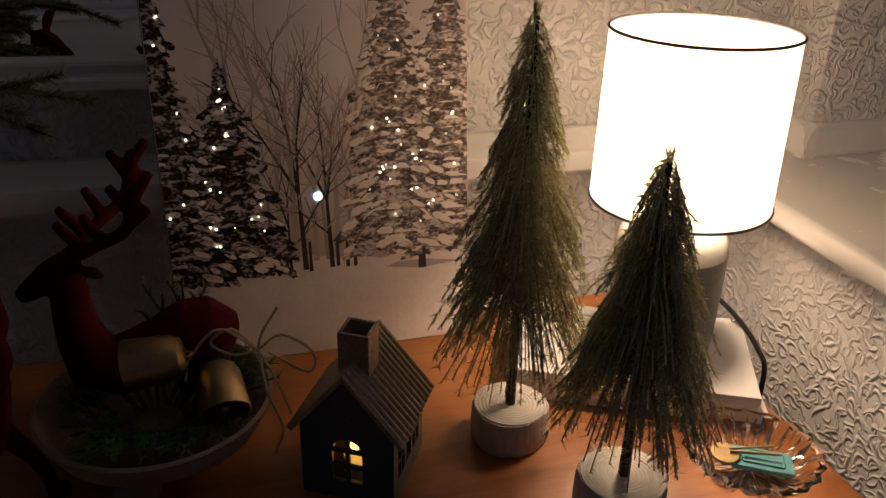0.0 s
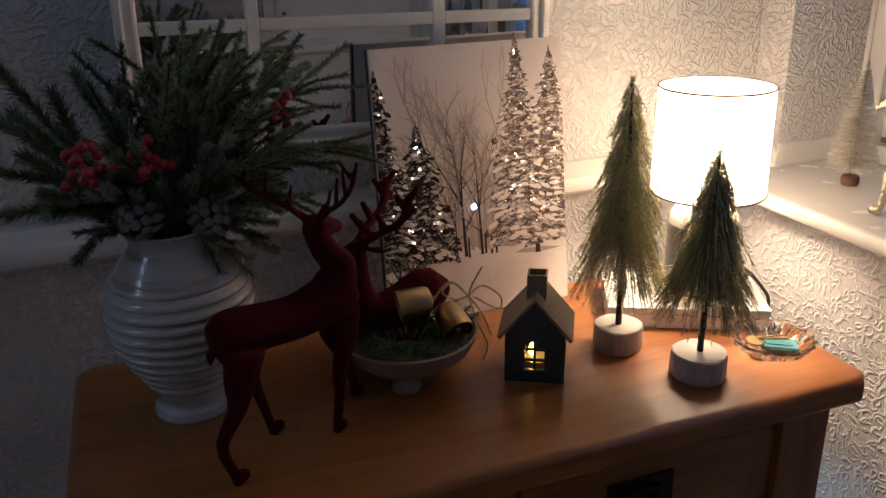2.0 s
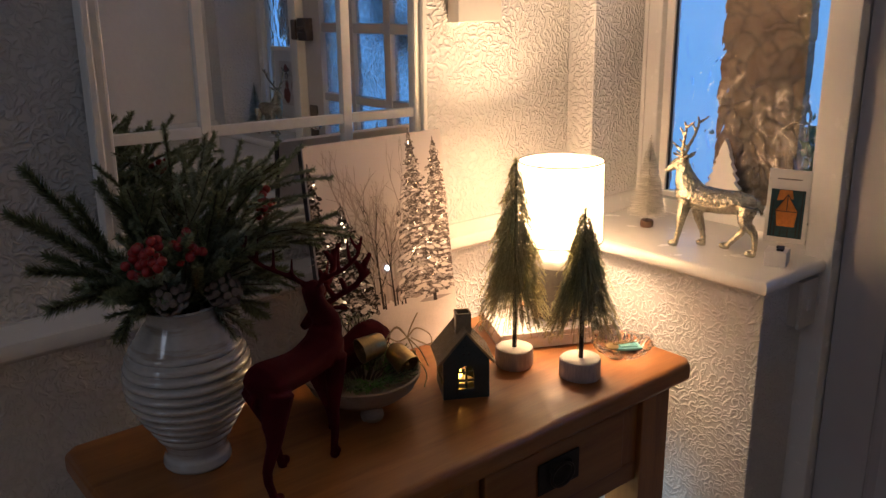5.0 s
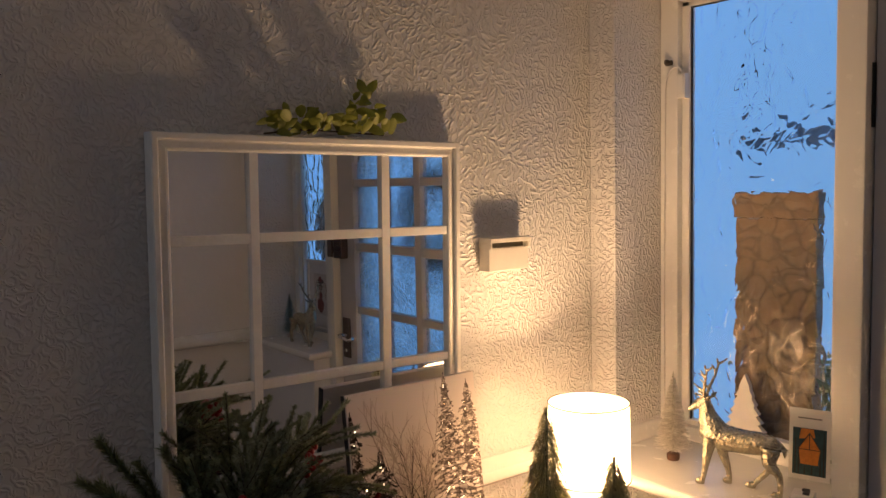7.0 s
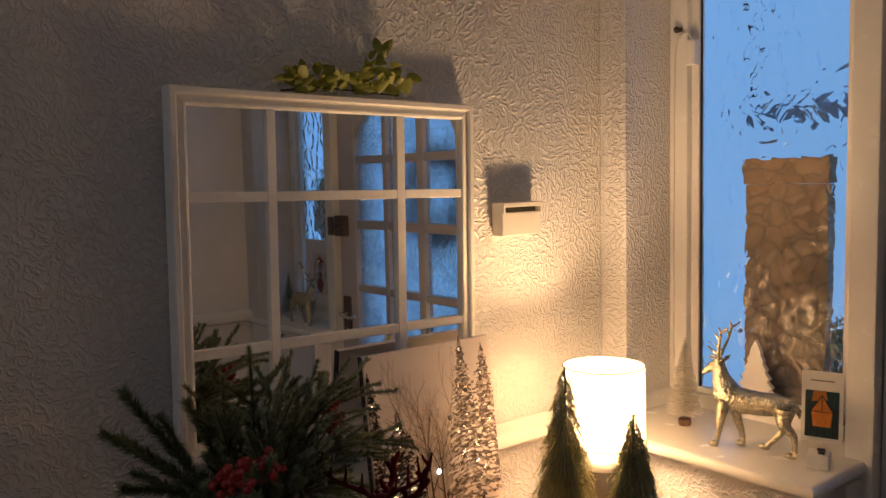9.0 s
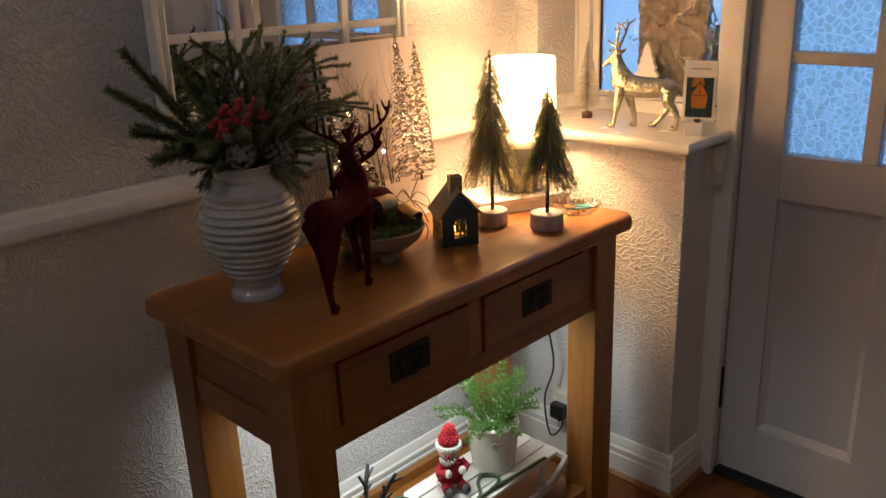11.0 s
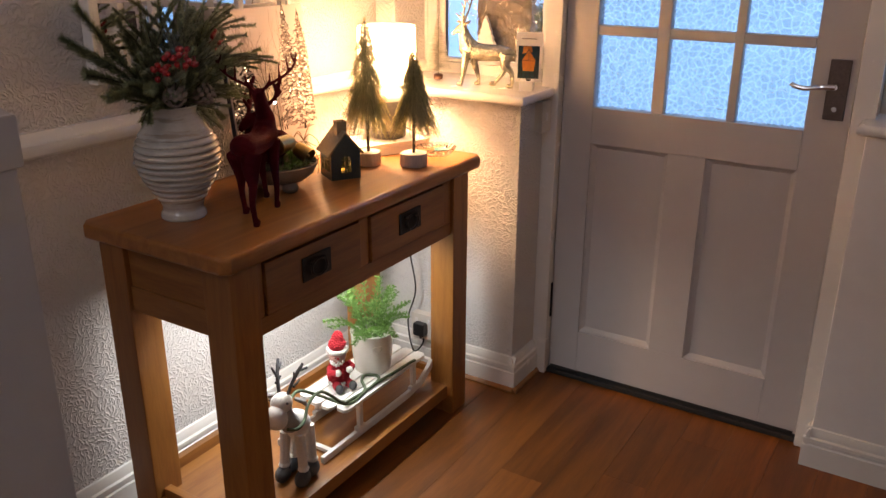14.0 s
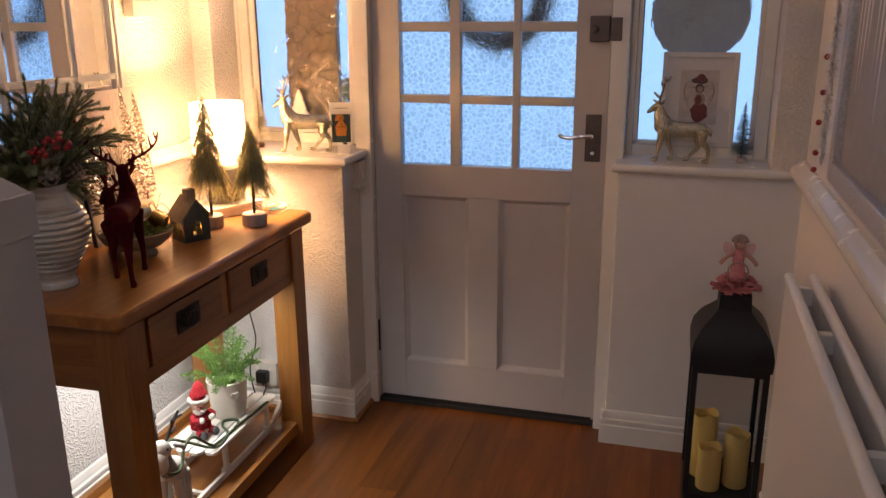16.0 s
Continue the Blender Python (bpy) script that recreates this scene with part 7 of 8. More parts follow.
def wreath(x, y, z, R, r, seed):
    rng = random.Random(seed)
    w = thing("door_wreath", "round green fir wreath hanging outside the front door", "wreath", pose(x, y, z))
    bm = bmesh.new()
    tube(bm, [(0, R * math.cos(2 * math.pi * k / 40), R * math.sin(2 * math.pi * k / 40)) for k in range(41)], r * 0.45, 8)
    part("ring", bm, TWIG, w)
    bm = bmesh.new()
    for k in range(300):
        a = rng.uniform(0, 6.283)
        p = Vector((0, R * math.cos(a), R * math.sin(a)))
        d = Vector((rng.uniform(-0.6, 0.6), rng.uniform(-1, 1), rng.uniform(-1, 1))).normalized()
        needles(bm, [p, p + d * r], 0.02, 0.003, 300, rng, 0.5)
    tagged(part("needles", bm, FIR, w, smooth=0), kind="stuff")
    return w


wreath(0.17, -1.02, 1.47, 0.150, 0.075, 7)
dsc = thing("round_sign", "round grey slate sign with green sprigs outside the side window", "sign", pose(0.125, -1.676, 1.41))
bm = bmesh.new()
lathe(bm, [(0.146, 0), (0.150, 0.004), (0.150, 0.012), (0.146, 0.015)], 56, pose(0, 0, 0, 0, 90, 0))
part("disc", bm, material("grey_slate", (0.36, 0.35, 0.33), 0.6, vary=0.15, scale=9), dsc)
for s in (-1, 1):
    bm = bmesh.new()
    for k in range(26):
        a = radians(50 + rng.uniform(-25, 25))
        p = Vector((0.016, s * 0.150 * math.cos(a), 0.150 * math.sin(a)))
        d = Vector((0.1, rng.uniform(-1, 1), rng.uniform(-1, 1))).normalized()
        needles(bm, [p, p + d * 0.045], 0.016, 0.003, 500, rng, 0.5)
    part("sprig", bm, FERN, dsc, smooth=0)

# ---- framed print on the south sill ----
pf = thing("framed_print", "white framed print of a red festive figure leaning on the window", "picture", pose(0.0625, -1.688, 0.9985, -0.5, 0, -90))
w2, hh = 0.115, 0.295
for r in ((-w2, 0, 0, -w2 + 0.016, 0.016, hh), (w2 - 0.016, 0, 0, w2, 0.016, hh), (-w2 + 0.016, 0, 0, w2 - 0.016, 0.016, 0.016), (-w2 + 0.016, 0, hh - 0.016, w2 - 0.016, 0.016, hh)):
    part("frame_bar", boxes(r, bevel=0.002), WHITEBOX, pf)
part("mount", boxes((-w2 + 0.015, 0.006, 0.015, w2 - 0.015, 0.014, hh - 0.015)), material("pale_mount", (0.72, 0.69, 0.68), 0.6, vary=0.05), pf, smooth=0)
part("print", boxes((-0.058, 0.004, 0.070, 0.058, 0.0058, 0.240)), material("grey_wash_print", (0.58, 0.53, 0.51), 0.6, vary=0.25, scale=25), pf, smooth=0)
REDP = material("dark_red_print", (0.20, 0.055, 0.05), 0.6, vary=0.4, scale=60)
DARKP = material("dark_print", (0.10, 0.07, 0.07), 0.6, vary=0.3, scale=60)
SASH = material("brown_wash_print", (0.36, 0.28, 0.24), 0.6, vary=0.3, scale=60)
rng = random.Random(14)


def wash(cx, cz, rx, rz, mat, layer, n=15):
    """A soft-edged painted patch."""
    bm = bmesh.new()
    flat_poly(bm, [(cx + rx * rng.uniform(0.85, 1.1) * math.cos(2 * math.pi * k / n), cz + rz * rng.uniform(0.88, 1.08) * math.sin(2 * math.pi * k / n)) for k in range(n)], layer)
    part("printed_shape", bm, mat, pf, smooth=0)


for sx in (-1, 1):                                    # pale arcs on both sides
    for k in range(3):
        bm = bmesh.new()
        tube(bm, curve_pts([(sx * 0.012, 0.0036, 0.185), (sx * (0.034 + 0.006 * k), 0.0036, 0.205 - 0.012 * k), (sx * (0.046 - 0.004 * k), 0.0036, 0.175 - 0.016 * k), (sx * 0.030, 0.0036, 0.150 - 0.010 * k)], 10), 0.0011, 5)
        part("printed_line", bm, SASH, pf)
wash(0.004, 0.110, 0.027, 0.034, REDP, -0.0034)
wash(0.002, 0.150, 0.017, 0.020, SASH, -0.0033)
wash(0.000, 0.148, 0.010, 0.016, REDP, -0.0032)
wash(0.002, 0.184, 0.014, 0.015, DARKP, -0.0033)
wash(0.002, 0.181, 0.009, 0.010, SASH, -0.0032)
wash(0.002, 0.208, 0.026, 0.011, DARKP, -0.0031)
wash(0.004, 0.216, 0.014, 0.012, REDP, -0.0030)

# ---- low shelf: sledge, pot, knitted figures ----
SH = 0.0965
SLEDW = material("white_painted_wood", (0.72, 0.70, 0.66), 0.55, vary=0.08, scale=20, bump=0.2)


def sledge():
    s = thing("sledge", "small white-painted wooden sledge", "sledge", pose(0, 0, SH))
    for y in (-0.408, -0.258):
        bm = bmesh.new()
        pts = [(-0.935, y, 0.011), (-0.7, y, 0.011), (-0.54, y, 0.012), (-0.475, y, 0.022), (-0.428, y, 0.050), (-0.412, y, 0.066)]
        for a, b in zip(pts, pts[1:]):
            a, b = Vector(a), Vector(b)
            d = b - a
            m = Matrix.Translation(a) @ d.to_track_quat("X", "Z").to_matrix().to_4x4()
            box(bm, -0.002, -0.006, -0.010, d.length + 0.002, 0.006, 0.010, bevel=0.001, seg=1, m=m)
        part("runner", bm, SLEDW, s)
        for x in (-0.775, -0.515):
            part("post", boxes((x - 0.008, y - 0.006, 0.018, x + 0.008, y + 0.006, 0.094), bevel=0.001), SLEDW, s)
            part("post_foot", boxes((x - 0.018, y - 0.0075, 0.018, x + 0.018, y + 0.0075, 0.032), bevel=0.002), SLEDW, s)
    for x in (-0.775, -0.515):
        part("cross_bar", boxes((x - 0.009, -0.414, 0.0935, x + 0.009, -0.252, 0.104), bevel=0.001), SLEDW, s)
    part("front_bar", boxes((-0.422, -0.402, 0.060, -0.408, -0.264, 0.072), bevel=0.001), SLEDW, s)
    part("rear_bar", boxes((-0.90, -0.402, 0.006, -0.886, -0.264, 0.016), bevel=0.001), SLEDW, s)
    for k in range(4):
        y = -0.418 + 0.043 * k
        e = 0.012 * (k in (1, 2))
        bm = bmesh.new()
        out = [(-0.845 - e, y + 0.008), (-0.835 - e, y), (-0.468, y), (-0.458, y + 0.008), (-0.458, y + 0.030), (-0.468, y + 0.038), (-0.835 - e, y + 0.038), (-0.845 - e, y + 0.030)]
        lo = [bm.verts.new((x, yy, 0.1045)) for x, yy in out]
        hi = [bm.verts.new((x, yy, 0.113)) for x, yy in out]
        bm.faces.new(lo[::-1])
        bm.faces.new(hi)
        for i in range(8):
            bm.faces.new((lo[i], lo[(i + 1) % 8], hi[(i + 1) % 8], hi[i]))
        part("slat", bm, SLEDW, s, smooth=0)
    return s


sledge()
ST = SH + 0.1135


def pot_plant():
    rng = random.Random(17)
    p = thing("potted_fern", "green feathery fern in a cream pot with a raised heart", "plant", pose(-0.612, -0.333, ST) @ Matrix.Scale(1.24, 4))
    bm = bmesh.new()
    lathe(bm, [(0.038, 0), (0.041, 0.002), (0.046, 0.04), (0.0495, 0.092), (0.051, 0.098), (0.048, 0.099), (0.045, 0.09), (0, 0.085)], 36)
    part("pot", bm, CREAM, p)
    bm = bmesh.new()
    ht = [(0.012 * 16 * math.sin(t) ** 3 / 16, (13 * math.cos(t) - 5 * math.cos(2 * t) - 2 * math.cos(3 * t) - math.cos(4 * t)) * 0.012 / 16) for t in [2 * math.pi * k / 30 for k in range(31)]]
    tube(bm, [Vector((-0.030 + x * 0.80, -0.0375 - x * 0.55, 0.066 + z)) for x, z in ht], 0.0020, 6)
    part("raised_heart", bm, CREAM, p)
    for k in range(30):
        a = 2.399 * k
        lift = rng.uniform(0.5, 1.4)
        ln = rng.uniform(0.10, 0.19) if lift > 1.1 else rng.uniform(0.07, 0.14)
        h = Vector((math.cos(a), math.sin(a), 0))
        d = h * math.cos(lift) + Vector((0, 0, math.sin(lift)))
        st = h * 0.018 + Vector((0, 0, 0.085))
        tip = st + d * ln - Vector((0, 0, 0.25 * ln * math.cos(lift)))
        bm = bmesh.new()
        pts = curve_pts([st, st + d * ln * 0.5 + Vector((0, 0, 0.008)), tip], 8)
        tube(bm, pts, 0.0009, 4, caps=False)
        needles(bm, pts, 0.008, 0.0024, 900, rng, 0.5)
        for i in range(1, 9):
            pp = pts[i]
            dd = (pts[i] - pts[i - 1]).normalized()
            sd = dd.cross(Vector((0, 0, 1)))
            sd = sd.normalized() if sd.length > 0.05 else Vector((1, 0, 0))
            for s in (-1, 1):
                q = pp + (sd * s * 0.9 + dd * 0.7).normalized() * 0.018 * (1.2 - i / 9)
                needles(bm, [pp, q], 0.0075, 0.0024, 1500, rng, 0.5)
        part("frond", bm, FERN, p, smooth=0)
    return p


pot_plant()
WOOLW = material("cream_wool", (0.66, 0.63, 0.59), 0.95, vary=0.15, scale=120, bump=0.8, bump_scale=350)
WOOLR = material("red_crochet", (0.42, 0.015, 0.025), 0.95, vary=0.3, scale=160, bump=1.0, bump_scale=300)
WOOLG = material("dark_grey_felt", (0.07, 0.07, 0.075), 0.95, vary=0.2, scale=90, bump=0.5, bump_scale=400)
WOOLM = material("grey_knit", (0.30, 0.29, 0.29), 0.95, vary=0.2, scale=120, bump=0.8, bump_scale=350)
SKIN = material("pink_wool", (0.62, 0.36, 0.30), 0.95, vary=0.1, bump=0.6, bump_scale=300)
CORD = material("green_cord", (0.07, 0.10, 0.055), 0.9, vary=0.3, scale=200, bump=0.6, bump_scale=500)
TULLE = material("pink_tulle", (0.70, 0.27, 0.30), 0.9, vary=0.25, scale=60)

# red and white crocheted doll sitting on the sledge
def stitches(bm, centre, radii, n, size, mi, rng, zmin=-1.0, zmax=1.0):
    """Covers a rounded form with little woolly loops."""
    for k in range(n):
        z = 1 - 2 * (k + 0.5) / n
        if not zmin <= z <= zmax:
            continue
        r = math.sqrt(1 - z * z)
        a = k * 2.399963
        p = Vector((centre[0] + radii[0] * r * math.cos(a), centre[1] + radii[1] * r * math.sin(a), centre[2] + radii[2] * z))
        blob(bm, p, (size * rng.uniform(0.8, 1.1),) * 3, seg=6, rings=4, mi=mi)


rng = random.Random(3)
bm = bmesh.new()
for c, r, mi in (((0, 0, 0.042), (0.030, 0.025, 0.040), 0), ((0, 0, 0.098), (0.0255, 0.0245, 0.024), 1), ((0, 0, 0.127), (0.022, 0.021, 0.018), 0), ((0.002, 0, 0.146), (0.014, 0.013, 0.018), 0)):
    blob(bm, c, r, seg=18, rings=12, mi=mi)
stitches(bm, (0, 0, 0.042), (0.030, 0.025, 0.040), 190, 0.0042, 0, rng)
stitches(bm, (0, 0, 0.127), (0.023, 0.022, 0.020), 120, 0.0040, 0, rng, 0.0)
stitches(bm, (0.002, 0, 0.146), (0.014, 0.013, 0.020), 70, 0.0038, 0, rng, -0.4)
for k in range(26):
    a = 2 * math.pi * k / 26
    blob(bm, (0.0265 * math.cos(a), 0.0255 * math.sin(a), 0.113), (0.0058, 0.0058, 0.007), seg=6, rings=5, mi=2)
    blob(bm, (0.029 * math.cos(a), 0.025 * math.sin(a), 0.018), (0.0045, 0.0045, 0.005), seg=6, rings=4, mi=2)
stitches(bm, (-0.008, -0.012, 0.088), (0.019, 0.017, 0.016), 60, 0.0036, 2, rng, -1, 0.2)
blob(bm, (-0.012, -0.0245, 0.097), (0.0035, 0.0035, 0.0035), seg=8, rings=6, mi=4)
for s in (-1, 1):
    blob(bm, (-0.010 + s * 0.011, -0.0235 + s * 0.002, 0.103), (0.002, 0.002, 0.002), seg=6, rings=4, mi=3)
    tube(bm, [(s * 0.027, -0.004, 0.066), (s * 0.034, -0.018, 0.058), (s * 0.022, -0.030, 0.058)], [0.010, 0.0095, 0.009], 8, mi=0)
    blob(bm, (s * 0.018, -0.032, 0.059), (0.010, 0.009, 0.010), seg=9, rings=6, mi=2)
    tube(bm, [(s * 0.016, -0.014, 0.016), (s * 0.020, -0.034, 0.014)], [0.013, 0.012], 9, mi=0)
    blob(bm, (s * 0.021, -0.042, 0.014), (0.012, 0.010, 0.014), seg=9, rings=6, mi=3)
doll = link_mesh("crochet_doll", bm, [WOOLR, SKIN, WOOLW, WOOLG, WOOLR])
tagged(doll, "red and white crocheted winter doll sitting on the sledge", "doll")
doll.matrix_basis = pose(-0.750, -0.318, ST + 0.0005, 0, 0, -22)

# grey knitted toy deer with felt boots
bm = bmesh.new()
tube(bm, curve_pts([(-0.030, 0, 0.150), (0.0, 0, 0.155), (0.030, 0, 0.150)], 6), [0.020, 0.032, 0.036, 0.037, 0.035, 0.030, 0.018], 14, mi=0)
tube(bm, [(-0.022, 0, 0.165), (-0.036, 0, 0.196), (-0.040, 0, 0.222)], [0.026, 0.022, 0.020], 12, mi=1)
blob(bm, (-0.046, 0, 0.238), (0.030, 0.026, 0.026), seg=16, rings=10, mi=0)
blob(bm, (-0.075, 0.0, 0.214), (0.032, 0.027, 0.030), pose(0, 0, 0, 0, 35, 0), 16, 10, 0)
for s in (-1, 1):
    blob(bm, (-0.058, s * 0.0235, 0.248), (0.0035, 0.0035, 0.0035), seg=8, rings=6, mi=2)
    tube(bm, curve_pts([(-0.034, s * 0.012, 0.258), (-0.020, s * 0.022, 0.292), (0.006, s * 0.034, 0.325)], 6), [0.0045] * 6 + [0.003], 7, mi=2)
    for (px, pz, qx, qz, oy) in ((-0.020, 0.292, -0.030, 0.318, 0.030), (-0.008, 0.308, 0.022, 0.306, 0.036), (-0.026, 0.276, 0.0, 0.282, 0.026)):
        tube(bm, [(px, s * 0.024, pz), (qx, s * oy, qz)], [0.0038, 0.0028], 6, mi=2)
    tube(bm, [(-0.028, s * 0.026, 0.246), (-0.018, s * 0.046, 0.236), (-0.016, s * 0.050, 0.224)], [0.006, 0.011, 0.004], 8, mi=1, squash=(1, 0.6))
    for x in (-0.020, 0.026):
        tube(bm, [(x, s * 0.020, 0.140), (x - 0.002, s * 0.024, 0.085), (x - 0.004, s * 0.027, 0.040)], [0.014, 0.0125, 0.012], 9, mi=0)
        blob(bm, (x - 0.004, s * 0.027, 0.045), (0.016, 0.015, 0.009), seg=10, rings=6, mi=0)
        blob(bm, (x - 0.012, s * 0.028, 0.021), (0.027, 0.019, 0.022), seg=12, rings=8, mi=2)
blob(bm, (-0.102, 0.0, 0.206), (0.008, 0.009, 0.007), seg=8, rings=6, mi=0)
for v in bm.verts:
    v.co.z = max(v.co.z, 0.0)
    if v.co.z > 0.18:
        k = min(1.0, (v.co.z - 0.18) / 0.03)
        v.co.x -= 0.014 * k
        v.co.z += 0.008 * k
kdeer = link_mesh("knitted_deer", bm, [WOOLW, WOOLM, WOOLG])
tagged(kdeer, "grey and white knitted toy deer in dark felt boots", "soft toy")
kdeer.matrix_basis = pose(-1.008, -0.392, SH + 0.0005, 0, 0, 12)

# green cord from the deer's neck over the sledge
bm = bmesh.new()
zc = SH
cpts = [(-1.075, -0.425, zc + 0.185), (-1.05, -0.437, zc + 0.178), (-1.015, -0.428, zc + 0.182), (-0.985, -0.415, zc + 0.205), (-0.93, -0.41, zc + 0.212), (-0.86, -0.415, zc + 0.150), (-0.80, -0.40, zc + 0.121), (-0.70, -0.402, zc + 0.118), (-0.655, -0.385, zc + 0.118),
        (-0.668, -0.350, zc + 0.119), (-0.70, -0.36, zc + 0.119), (-0.74, -0.400, zc + 0.119), (-0.82, -0.405, zc + 0.119), (-0.88, -0.36, zc + 0.160), (-0.95, -0.35, zc + 0.205), (-1.01, -0.37, zc + 0.200), (-1.06, -0.385, zc + 0.192), (-1.08, -0.41, zc + 0.188)]
tube(bm, curve_pts(cpts, 90), 0.0042, 8)
tube(bm, curve_pts([(-0.70, -0.402, zc + 0.120), (-0.62, -0.412, zc + 0.121), (-0.54, -0.414, zc + 0.118), (-0.515, -0.416, zc + 0.116)], 16), 0.0042, 8)
tagged(link_mesh("rope", bm, CORD), "dark green cord looped from the toy deer to the sledge", "cord")


# ---- south side: lantern, angel, radiator, framed mirror ----
LX, LY = -0.40, -1.815
LBLACK = material("black_painted_metal", (0.018, 0.018, 0.02), 0.5, 0.3, vary=0.3, scale=20)
LGLASS = bpy.data.materials.new("lantern_glass")
LGLASS.use_nodes = True
gb = LGLASS.node_tree.nodes["Principled BSDF"]
gb.inputs["Transmission Weight"].default_value, gb.inputs["Roughness"].default_value, gb.inputs["IOR"].default_value = 1.0, 0.03, 1.05
WAX = material("ivory_wax", (0.66, 0.45, 0.15), 0.55, vary=0.08, scale=30)
WAX.node_tree.nodes["Principled BSDF"].inputs["Subsurface Weight"].default_value = 0.15


def lantern():
    l = thing("floor_lantern", "tall black metal floor lantern with glass sides", "lantern", pose(LX, LY, 0))
    h = 0.093
    part("base", boxes((-h - 0.006, -h - 0.006, 0, h + 0.006, h + 0.006, 0.085), bevel=0.004), LBLACK, l)
    for sx in (-1, 1):
        for sy in (-1, 1):
            part("post", boxes((sx * h - 0.008, sy * h - 0.008, 0.085, sx * h + 0.008, sy * h + 0.008, 0.47), bevel=0.001), LBLACK, l)
    part("top_plate", boxes((-h - 0.008, -h - 0.008, 0.462, h + 0.008, h + 0.008, 0.482), bevel=0.003), LBLACK, l)
    for sx, sy in ((1, 0), (-1, 0), (0, 1), (0, -1)):
        m = pose(0, 0, 0, 0, 0, math.degrees(math.atan2(sy, sx)))
        bm = bmesh.new()
        box(bm, h - 0.002, -h + 0.008, 0.085, h + 0.001, h - 0.008, 0.462, m=m)
        g = part("glass_side", bm, LGLASS, l, smooth=0)
        g.visible_shadow = False
    bm = bmesh.new()
    prof = [(0.106, 0.482), (0.108, 0.520), (0.101, 0.556), (0.080, 0.592), (0.055, 0.618), (0.043, 0.632), (0.041, 0.675), (0.0, 0.676)]
    rings = []
    for r, z in prof:
        rings.append([bm.verts.new((r * a, r * b, z)) for a, b in ((-1, -1), (1, -1), (1, 1), (-1, 1))])
    for A, B in zip(rings, rings[1:]):
        for i in range(4):
            bm.faces.new((A[i], A[(i + 1) % 4], B[(i + 1) % 4], B[i]))
    bm.faces.new(rings[0][::-1])
    bmesh.ops.remove_doubles(bm, verts=bm.verts, dist=1e-5)
    part("roof", bm, LBLACK, l, smooth=25)
    return l


lantern()


def pillar_candle(x, y, h, r):
    c = thing("pillar_candle", "ivory pillar candle with a wavy rim inside the lantern", "candle", pose(x, y, 0.0855), group="candles in the lantern")
    bm = bmesh.new()
    lathe(bm, [(r * 0.98, 0), (r, 0.003), (r, h - 0.01), (r * 0.96, h), (r * 0.82, h - 0.003), (r * 0.72, h - 0.016), (0, h - 0.018)], 28)
    for v in bm.verts:
        if v.co.z > h - 0.006:
            v.co.z += 0.005 * math.sin(3 * math.atan2(v.co.y, v.co.x) + x * 90)
    part("wax", bm, WAX, c)
    bm = bmesh.new()
    tube(bm, [(0, 0, h - 0.019), (0.001, 0, h - 0.008)], 0.001, 6)
    part("wick", bm, BLACKP, c)
    return c


pillar_candle(LX + 0.025, LY + 0.045, 0.20, 0.036)
pillar_candle(LX - 0.045, LY + 0.030, 0.13, 0.034)
pillar_candle(LX - 0.012, LY - 0.045, 0.165, 0.035)

rng = random.Random(8)
bm = bmesh.new()
for k in range(240):                                   # ruffled skirt
    a = rng.uniform(0, 6.283)
    r = rng.uniform(0.015, 0.056)
    p = Vector((r * math.cos(a), r * math.sin(a), 0.008 + rng.uniform(0, 0.05) * (1 - r / 0.07)))
    d = Vector((math.cos(a), math.sin(a), rng.uniform(-0.5, 0.7))).normalized() * 0.014
    s = Vector((-math.sin(a), math.cos(a), rng.uniform(-0.4, 0.4))) * 0.010
    bm.faces.new((bm.verts.new(p - s), bm.verts.new(p + s), bm.verts.new(p + s * 1.1 + d), bm.verts.new(p - s * 1.1 + d)))
lathe(bm, [(0.026, 0.0), (0.022, 0.04), (0.016, 0.08), (0.013, 0.118), (0, 0.120)], 16)
blob(bm, (0, 0, 0.134), (0.016, 0.0155, 0.018), seg=14, rings=10, mi=1)
for k in range(70):
    a, u = k * 2.399, 0.1 + 0.9 * k / 70
    rr = 0.018 * math.cos(u * 1.45)
    blob(bm, (0.004 + rr * math.cos(a), rr * math.sin(a) * 1.1, 0.137 + 0.018 * math.sin(u * 1.45)), (0.0046, 0.0046, 0.0046), seg=6, rings=4, mi=2)
for s in (-1, 1):
    tube(bm, curve_pts([(0, s * 0.014, 0.108), (-0.010, s * 0.034, 0.095), (-0.012, s * 0.048, 0.078)], 6), 0.006, 7, mi=1)
    blob(bm, (0.014, s * 0.026, 0.112), (0.0025, 0.014, 0.024), pose(0, 0, 0, s * -30, 0, 0), 12, 8, 3)
tube(bm, [(-0.026, 0.026 * math.cos(k * 0.2618), 0.062 + 0.026 * math.sin(k * 0.2618)) for k in range(25)], 0.0022, 6, mi=2)
angel = link_mesh("angel_doll", bm, [TULLE, SKIN, material("fair_curls", (0.42, 0.30, 0.26), 0.8, vary=0.3), material("pale_pink_gauze", (0.72, 0.50, 0.50), 0.9, vary=0.2, scale=60)])
tagged(angel, "pink winged fabric doll with a ruffled skirt on the lantern", "doll")
angel.matrix_basis = pose(LX, LY, 0.677)


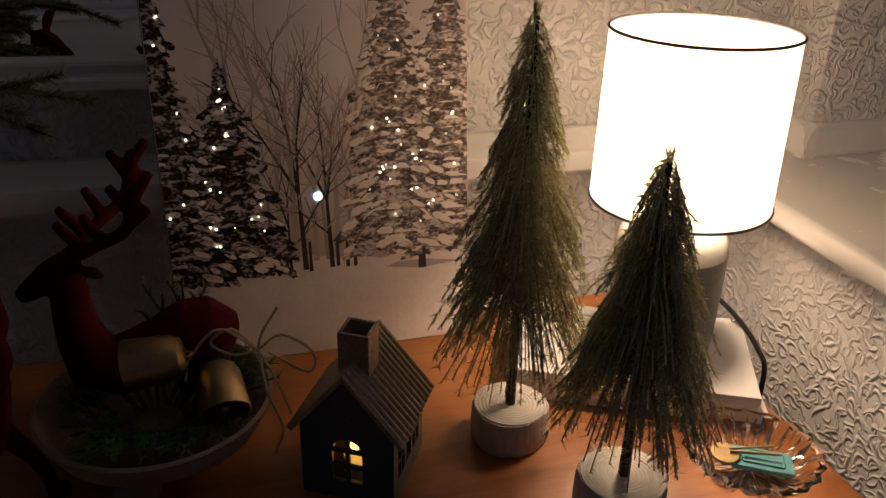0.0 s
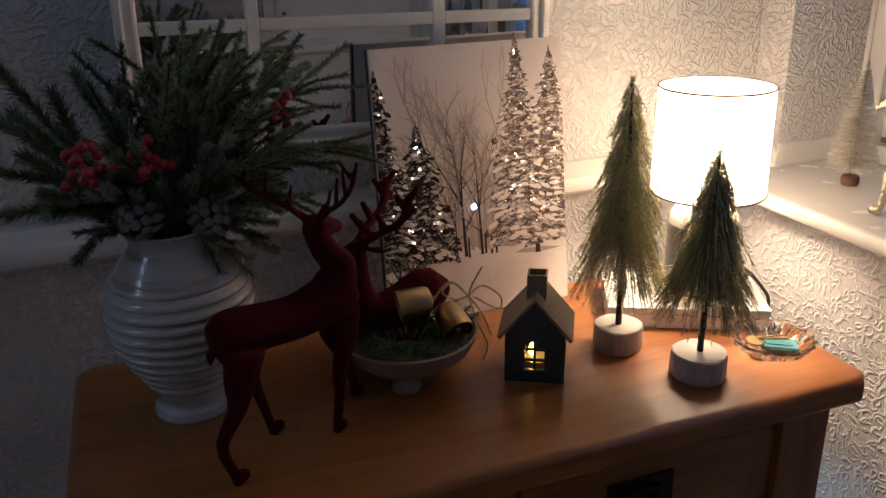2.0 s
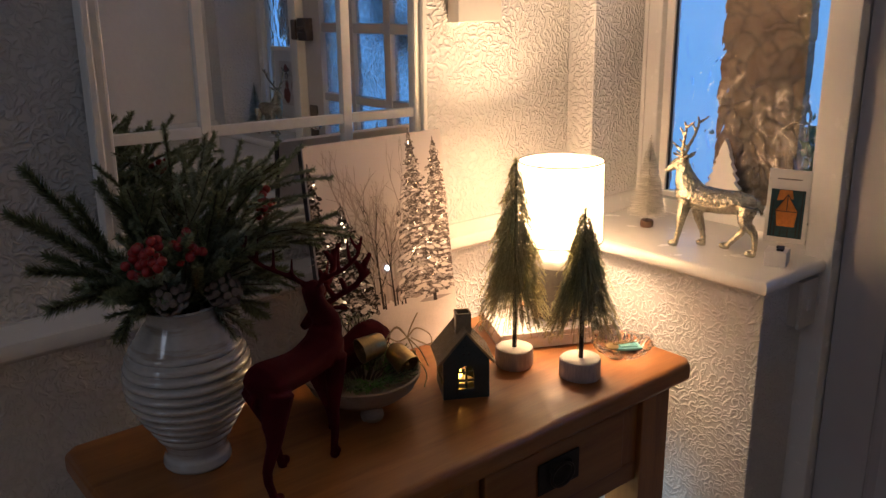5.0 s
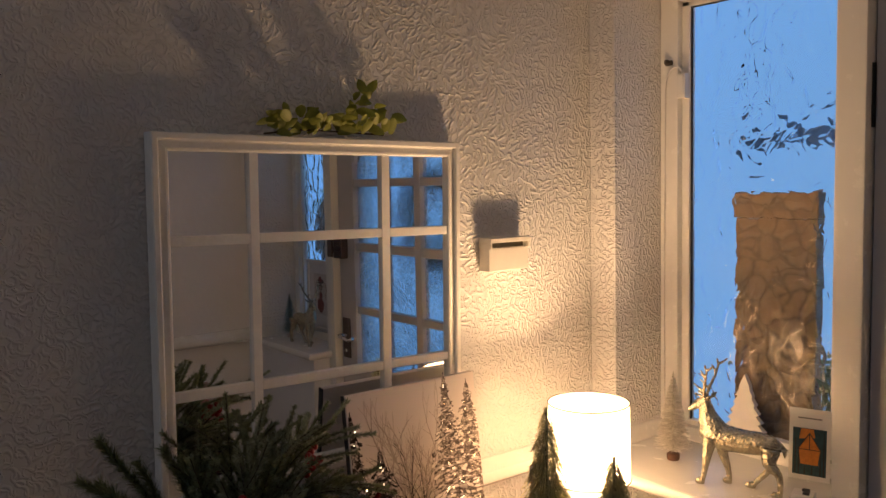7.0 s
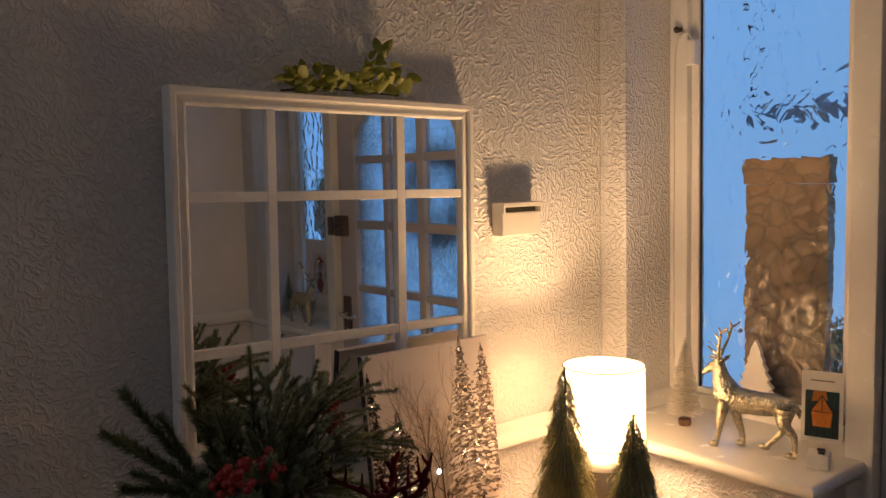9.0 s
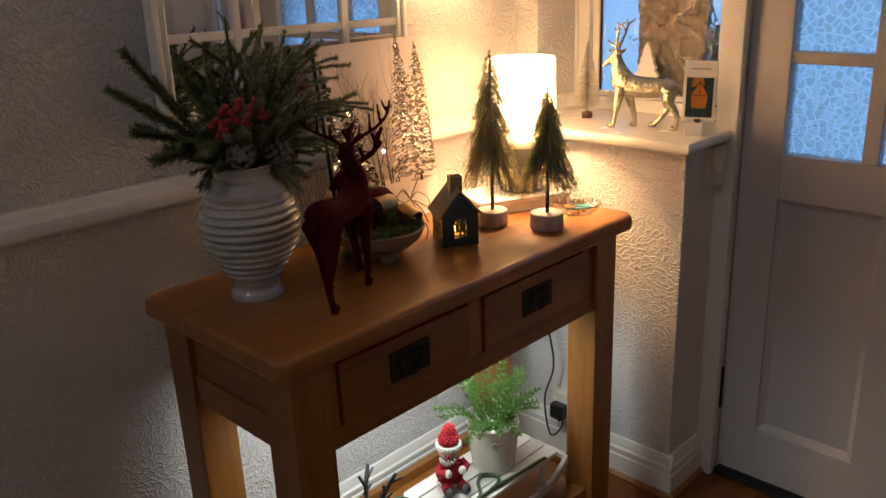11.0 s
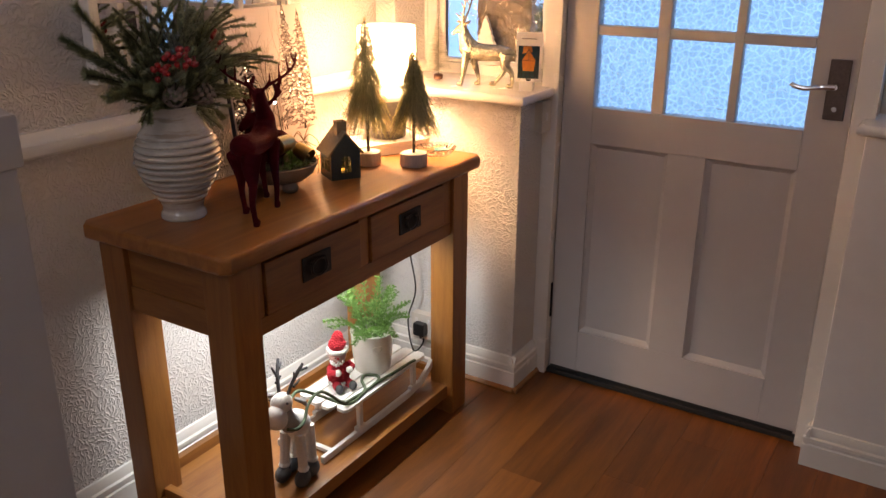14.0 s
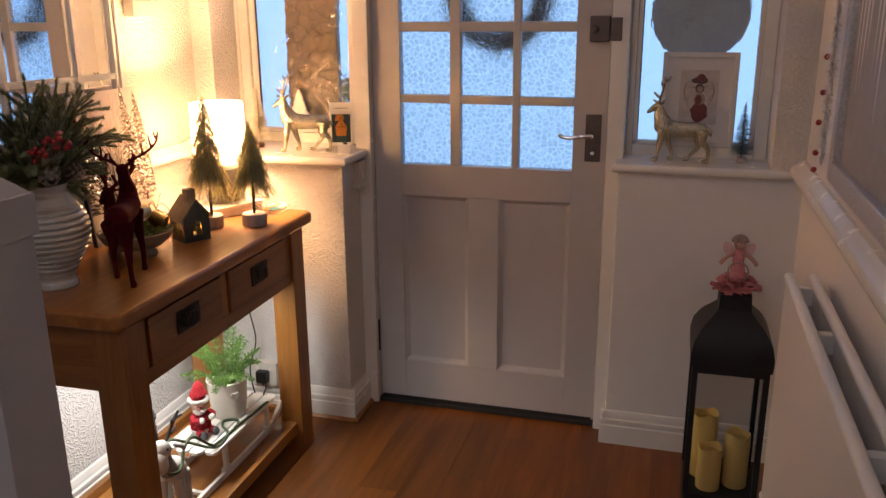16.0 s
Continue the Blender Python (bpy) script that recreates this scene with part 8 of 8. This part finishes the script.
def radiator():
    r = thing("radiator", "white double-panel radiator on the wall", "radiator", pose(0, 0, 0))
    x0, x1, z0, z1 = -1.85, -0.68, 0.22, 0.815
    for y in (-1.908, -1.962):
        bm = boxes((x0, y - 0.007, z0, x1, y + 0.007, z1), bevel=0.004)
        tube(bm, [(x0 + 0.003, y, z1 - 0.002), (x1 - 0.003, y, z1 - 0.002)], 0.0125, 12)
        tube(bm, [(x0 + 0.003, y, z0 + 0.004), (x1 - 0.003, y, z0 + 0.004)], 0.0125, 12)
        part("panel", bm, RADIATOR, r)
    for x in (-1.5, -1.02, -0.73):
        part("bracket", boxes((x - 0.012, -1.955, z1 - 0.05, x + 0.012, -1.913, z1 - 0.008), bevel=0.002), GLOSS, r)
        part("wall_bracket", boxes((x - 0.010, -2.001, 0.35, x + 0.010, -1.9695, 0.75), bevel=0.002), GLOSS, r)
    for x in (x0 + 0.03, x1 - 0.03):
        bm = bmesh.new()
        tube(bm, [(x, -1.935, 0.23), (x, -1.935, 0.0)], 0.0075, 10)
        part("pipe", bm, GLOSS, r)
    return r


radiator()


def framed_mirror():
    m = thing("glitter_picture", "frosty picture in a silver glitter frame on the wall", "picture", pose(-1.15, -1.998, 1.04, 0, 0, 180))
    W, H = 0.52, 0.75
    hw = W
    GLIT = material("silver_glitter", (0.55, 0.54, 0.54), 0.35, 0.8, vary=0.4, scale=150, bump=1.0, bump_scale=300)
    f = 0.05
    for r in ((-hw, -0.028, 0, -hw + f, 0, H), (hw - f, -0.028, 0, hw, 0, H), (-hw + f, -0.028, 0, hw - f, 0, f), (-hw + f, -0.028, H - f, hw - f, 0, H)):
        part("frame_bar", boxes(r, bevel=0.006), GLIT, m)
    part("print", boxes((-hw + f - 0.002, -0.012, f - 0.002, hw - f + 0.002, -0.006, H - f + 0.002)), material("grey_blue_print", (0.34, 0.34, 0.36), 0.5, vary=0.2, scale=6), m, smooth=0)
    rng = random.Random(6)
    for k in range(26):
        bm = bmesh.new()
        x = -hw + f + 0.03 + k * (2 * hw - 2 * f - 0.06) / 26
        top, ln = H - f - 0.2 - 0.10 * math.sin(k * 0.7) ** 2, rng.uniform(0.08, 0.30)
        flat_poly(bm, [(x - 0.012, top), (x + 0.012, top), (x + 0.004, top - ln * 0.6), (x, top - ln), (x - 0.004, top - ln * 0.6)], 0.0125)
        part("printed_icicle", bm, WHITEBOX, m, smooth=0)
    return m


framed_mirror()
rng = random.Random(77)
bm = bmesh.new()
gx = -0.628
path = curve_pts([(gx + 0.03, -1.962, 1.80), (gx + 0.012, -1.955, 1.55), (gx, -1.955, 1.30), (gx - 0.004, -1.955, 1.08)], 40)
for a, b in zip(path, path[1:]):
    for _ in range(70):
        p = a + (b - a) * rng.random()
        d = Vector((rng.gauss(0, 1), rng.gauss(0, 1) * 0.7, rng.gauss(0, 1) * 0.7)).normalized()
        s = d.cross(Vector((0.4, 0.3, 0.9))).normalized() * 0.0014
        e = p + d * rng.uniform(0.012, 0.024)
        bm.faces.new((bm.verts.new(p - s), bm.verts.new(p + s), bm.verts.new(e)))
gar = thing("tinsel_garland", "white tinsel garland with red berries hanging beside the picture", "garland", pose(0, 0, 0))
tagged(part("tinsel", bm, leaf_material("white_tinsel", (0.80, 0.79, 0.79)), gar, smooth=0), kind="stuff")
for z in (1.06, 1.10, 1.17, 1.24, 1.32):
    bm = bmesh.new()
    blob(bm, (gx + 0.018 + rng.uniform(-0.01, 0.01), -1.944, z), (0.007, 0.007, 0.007), seg=10, rings=7)
    part("berry", bm, BERRY, gar)

# ---- floor boards ----
planks()
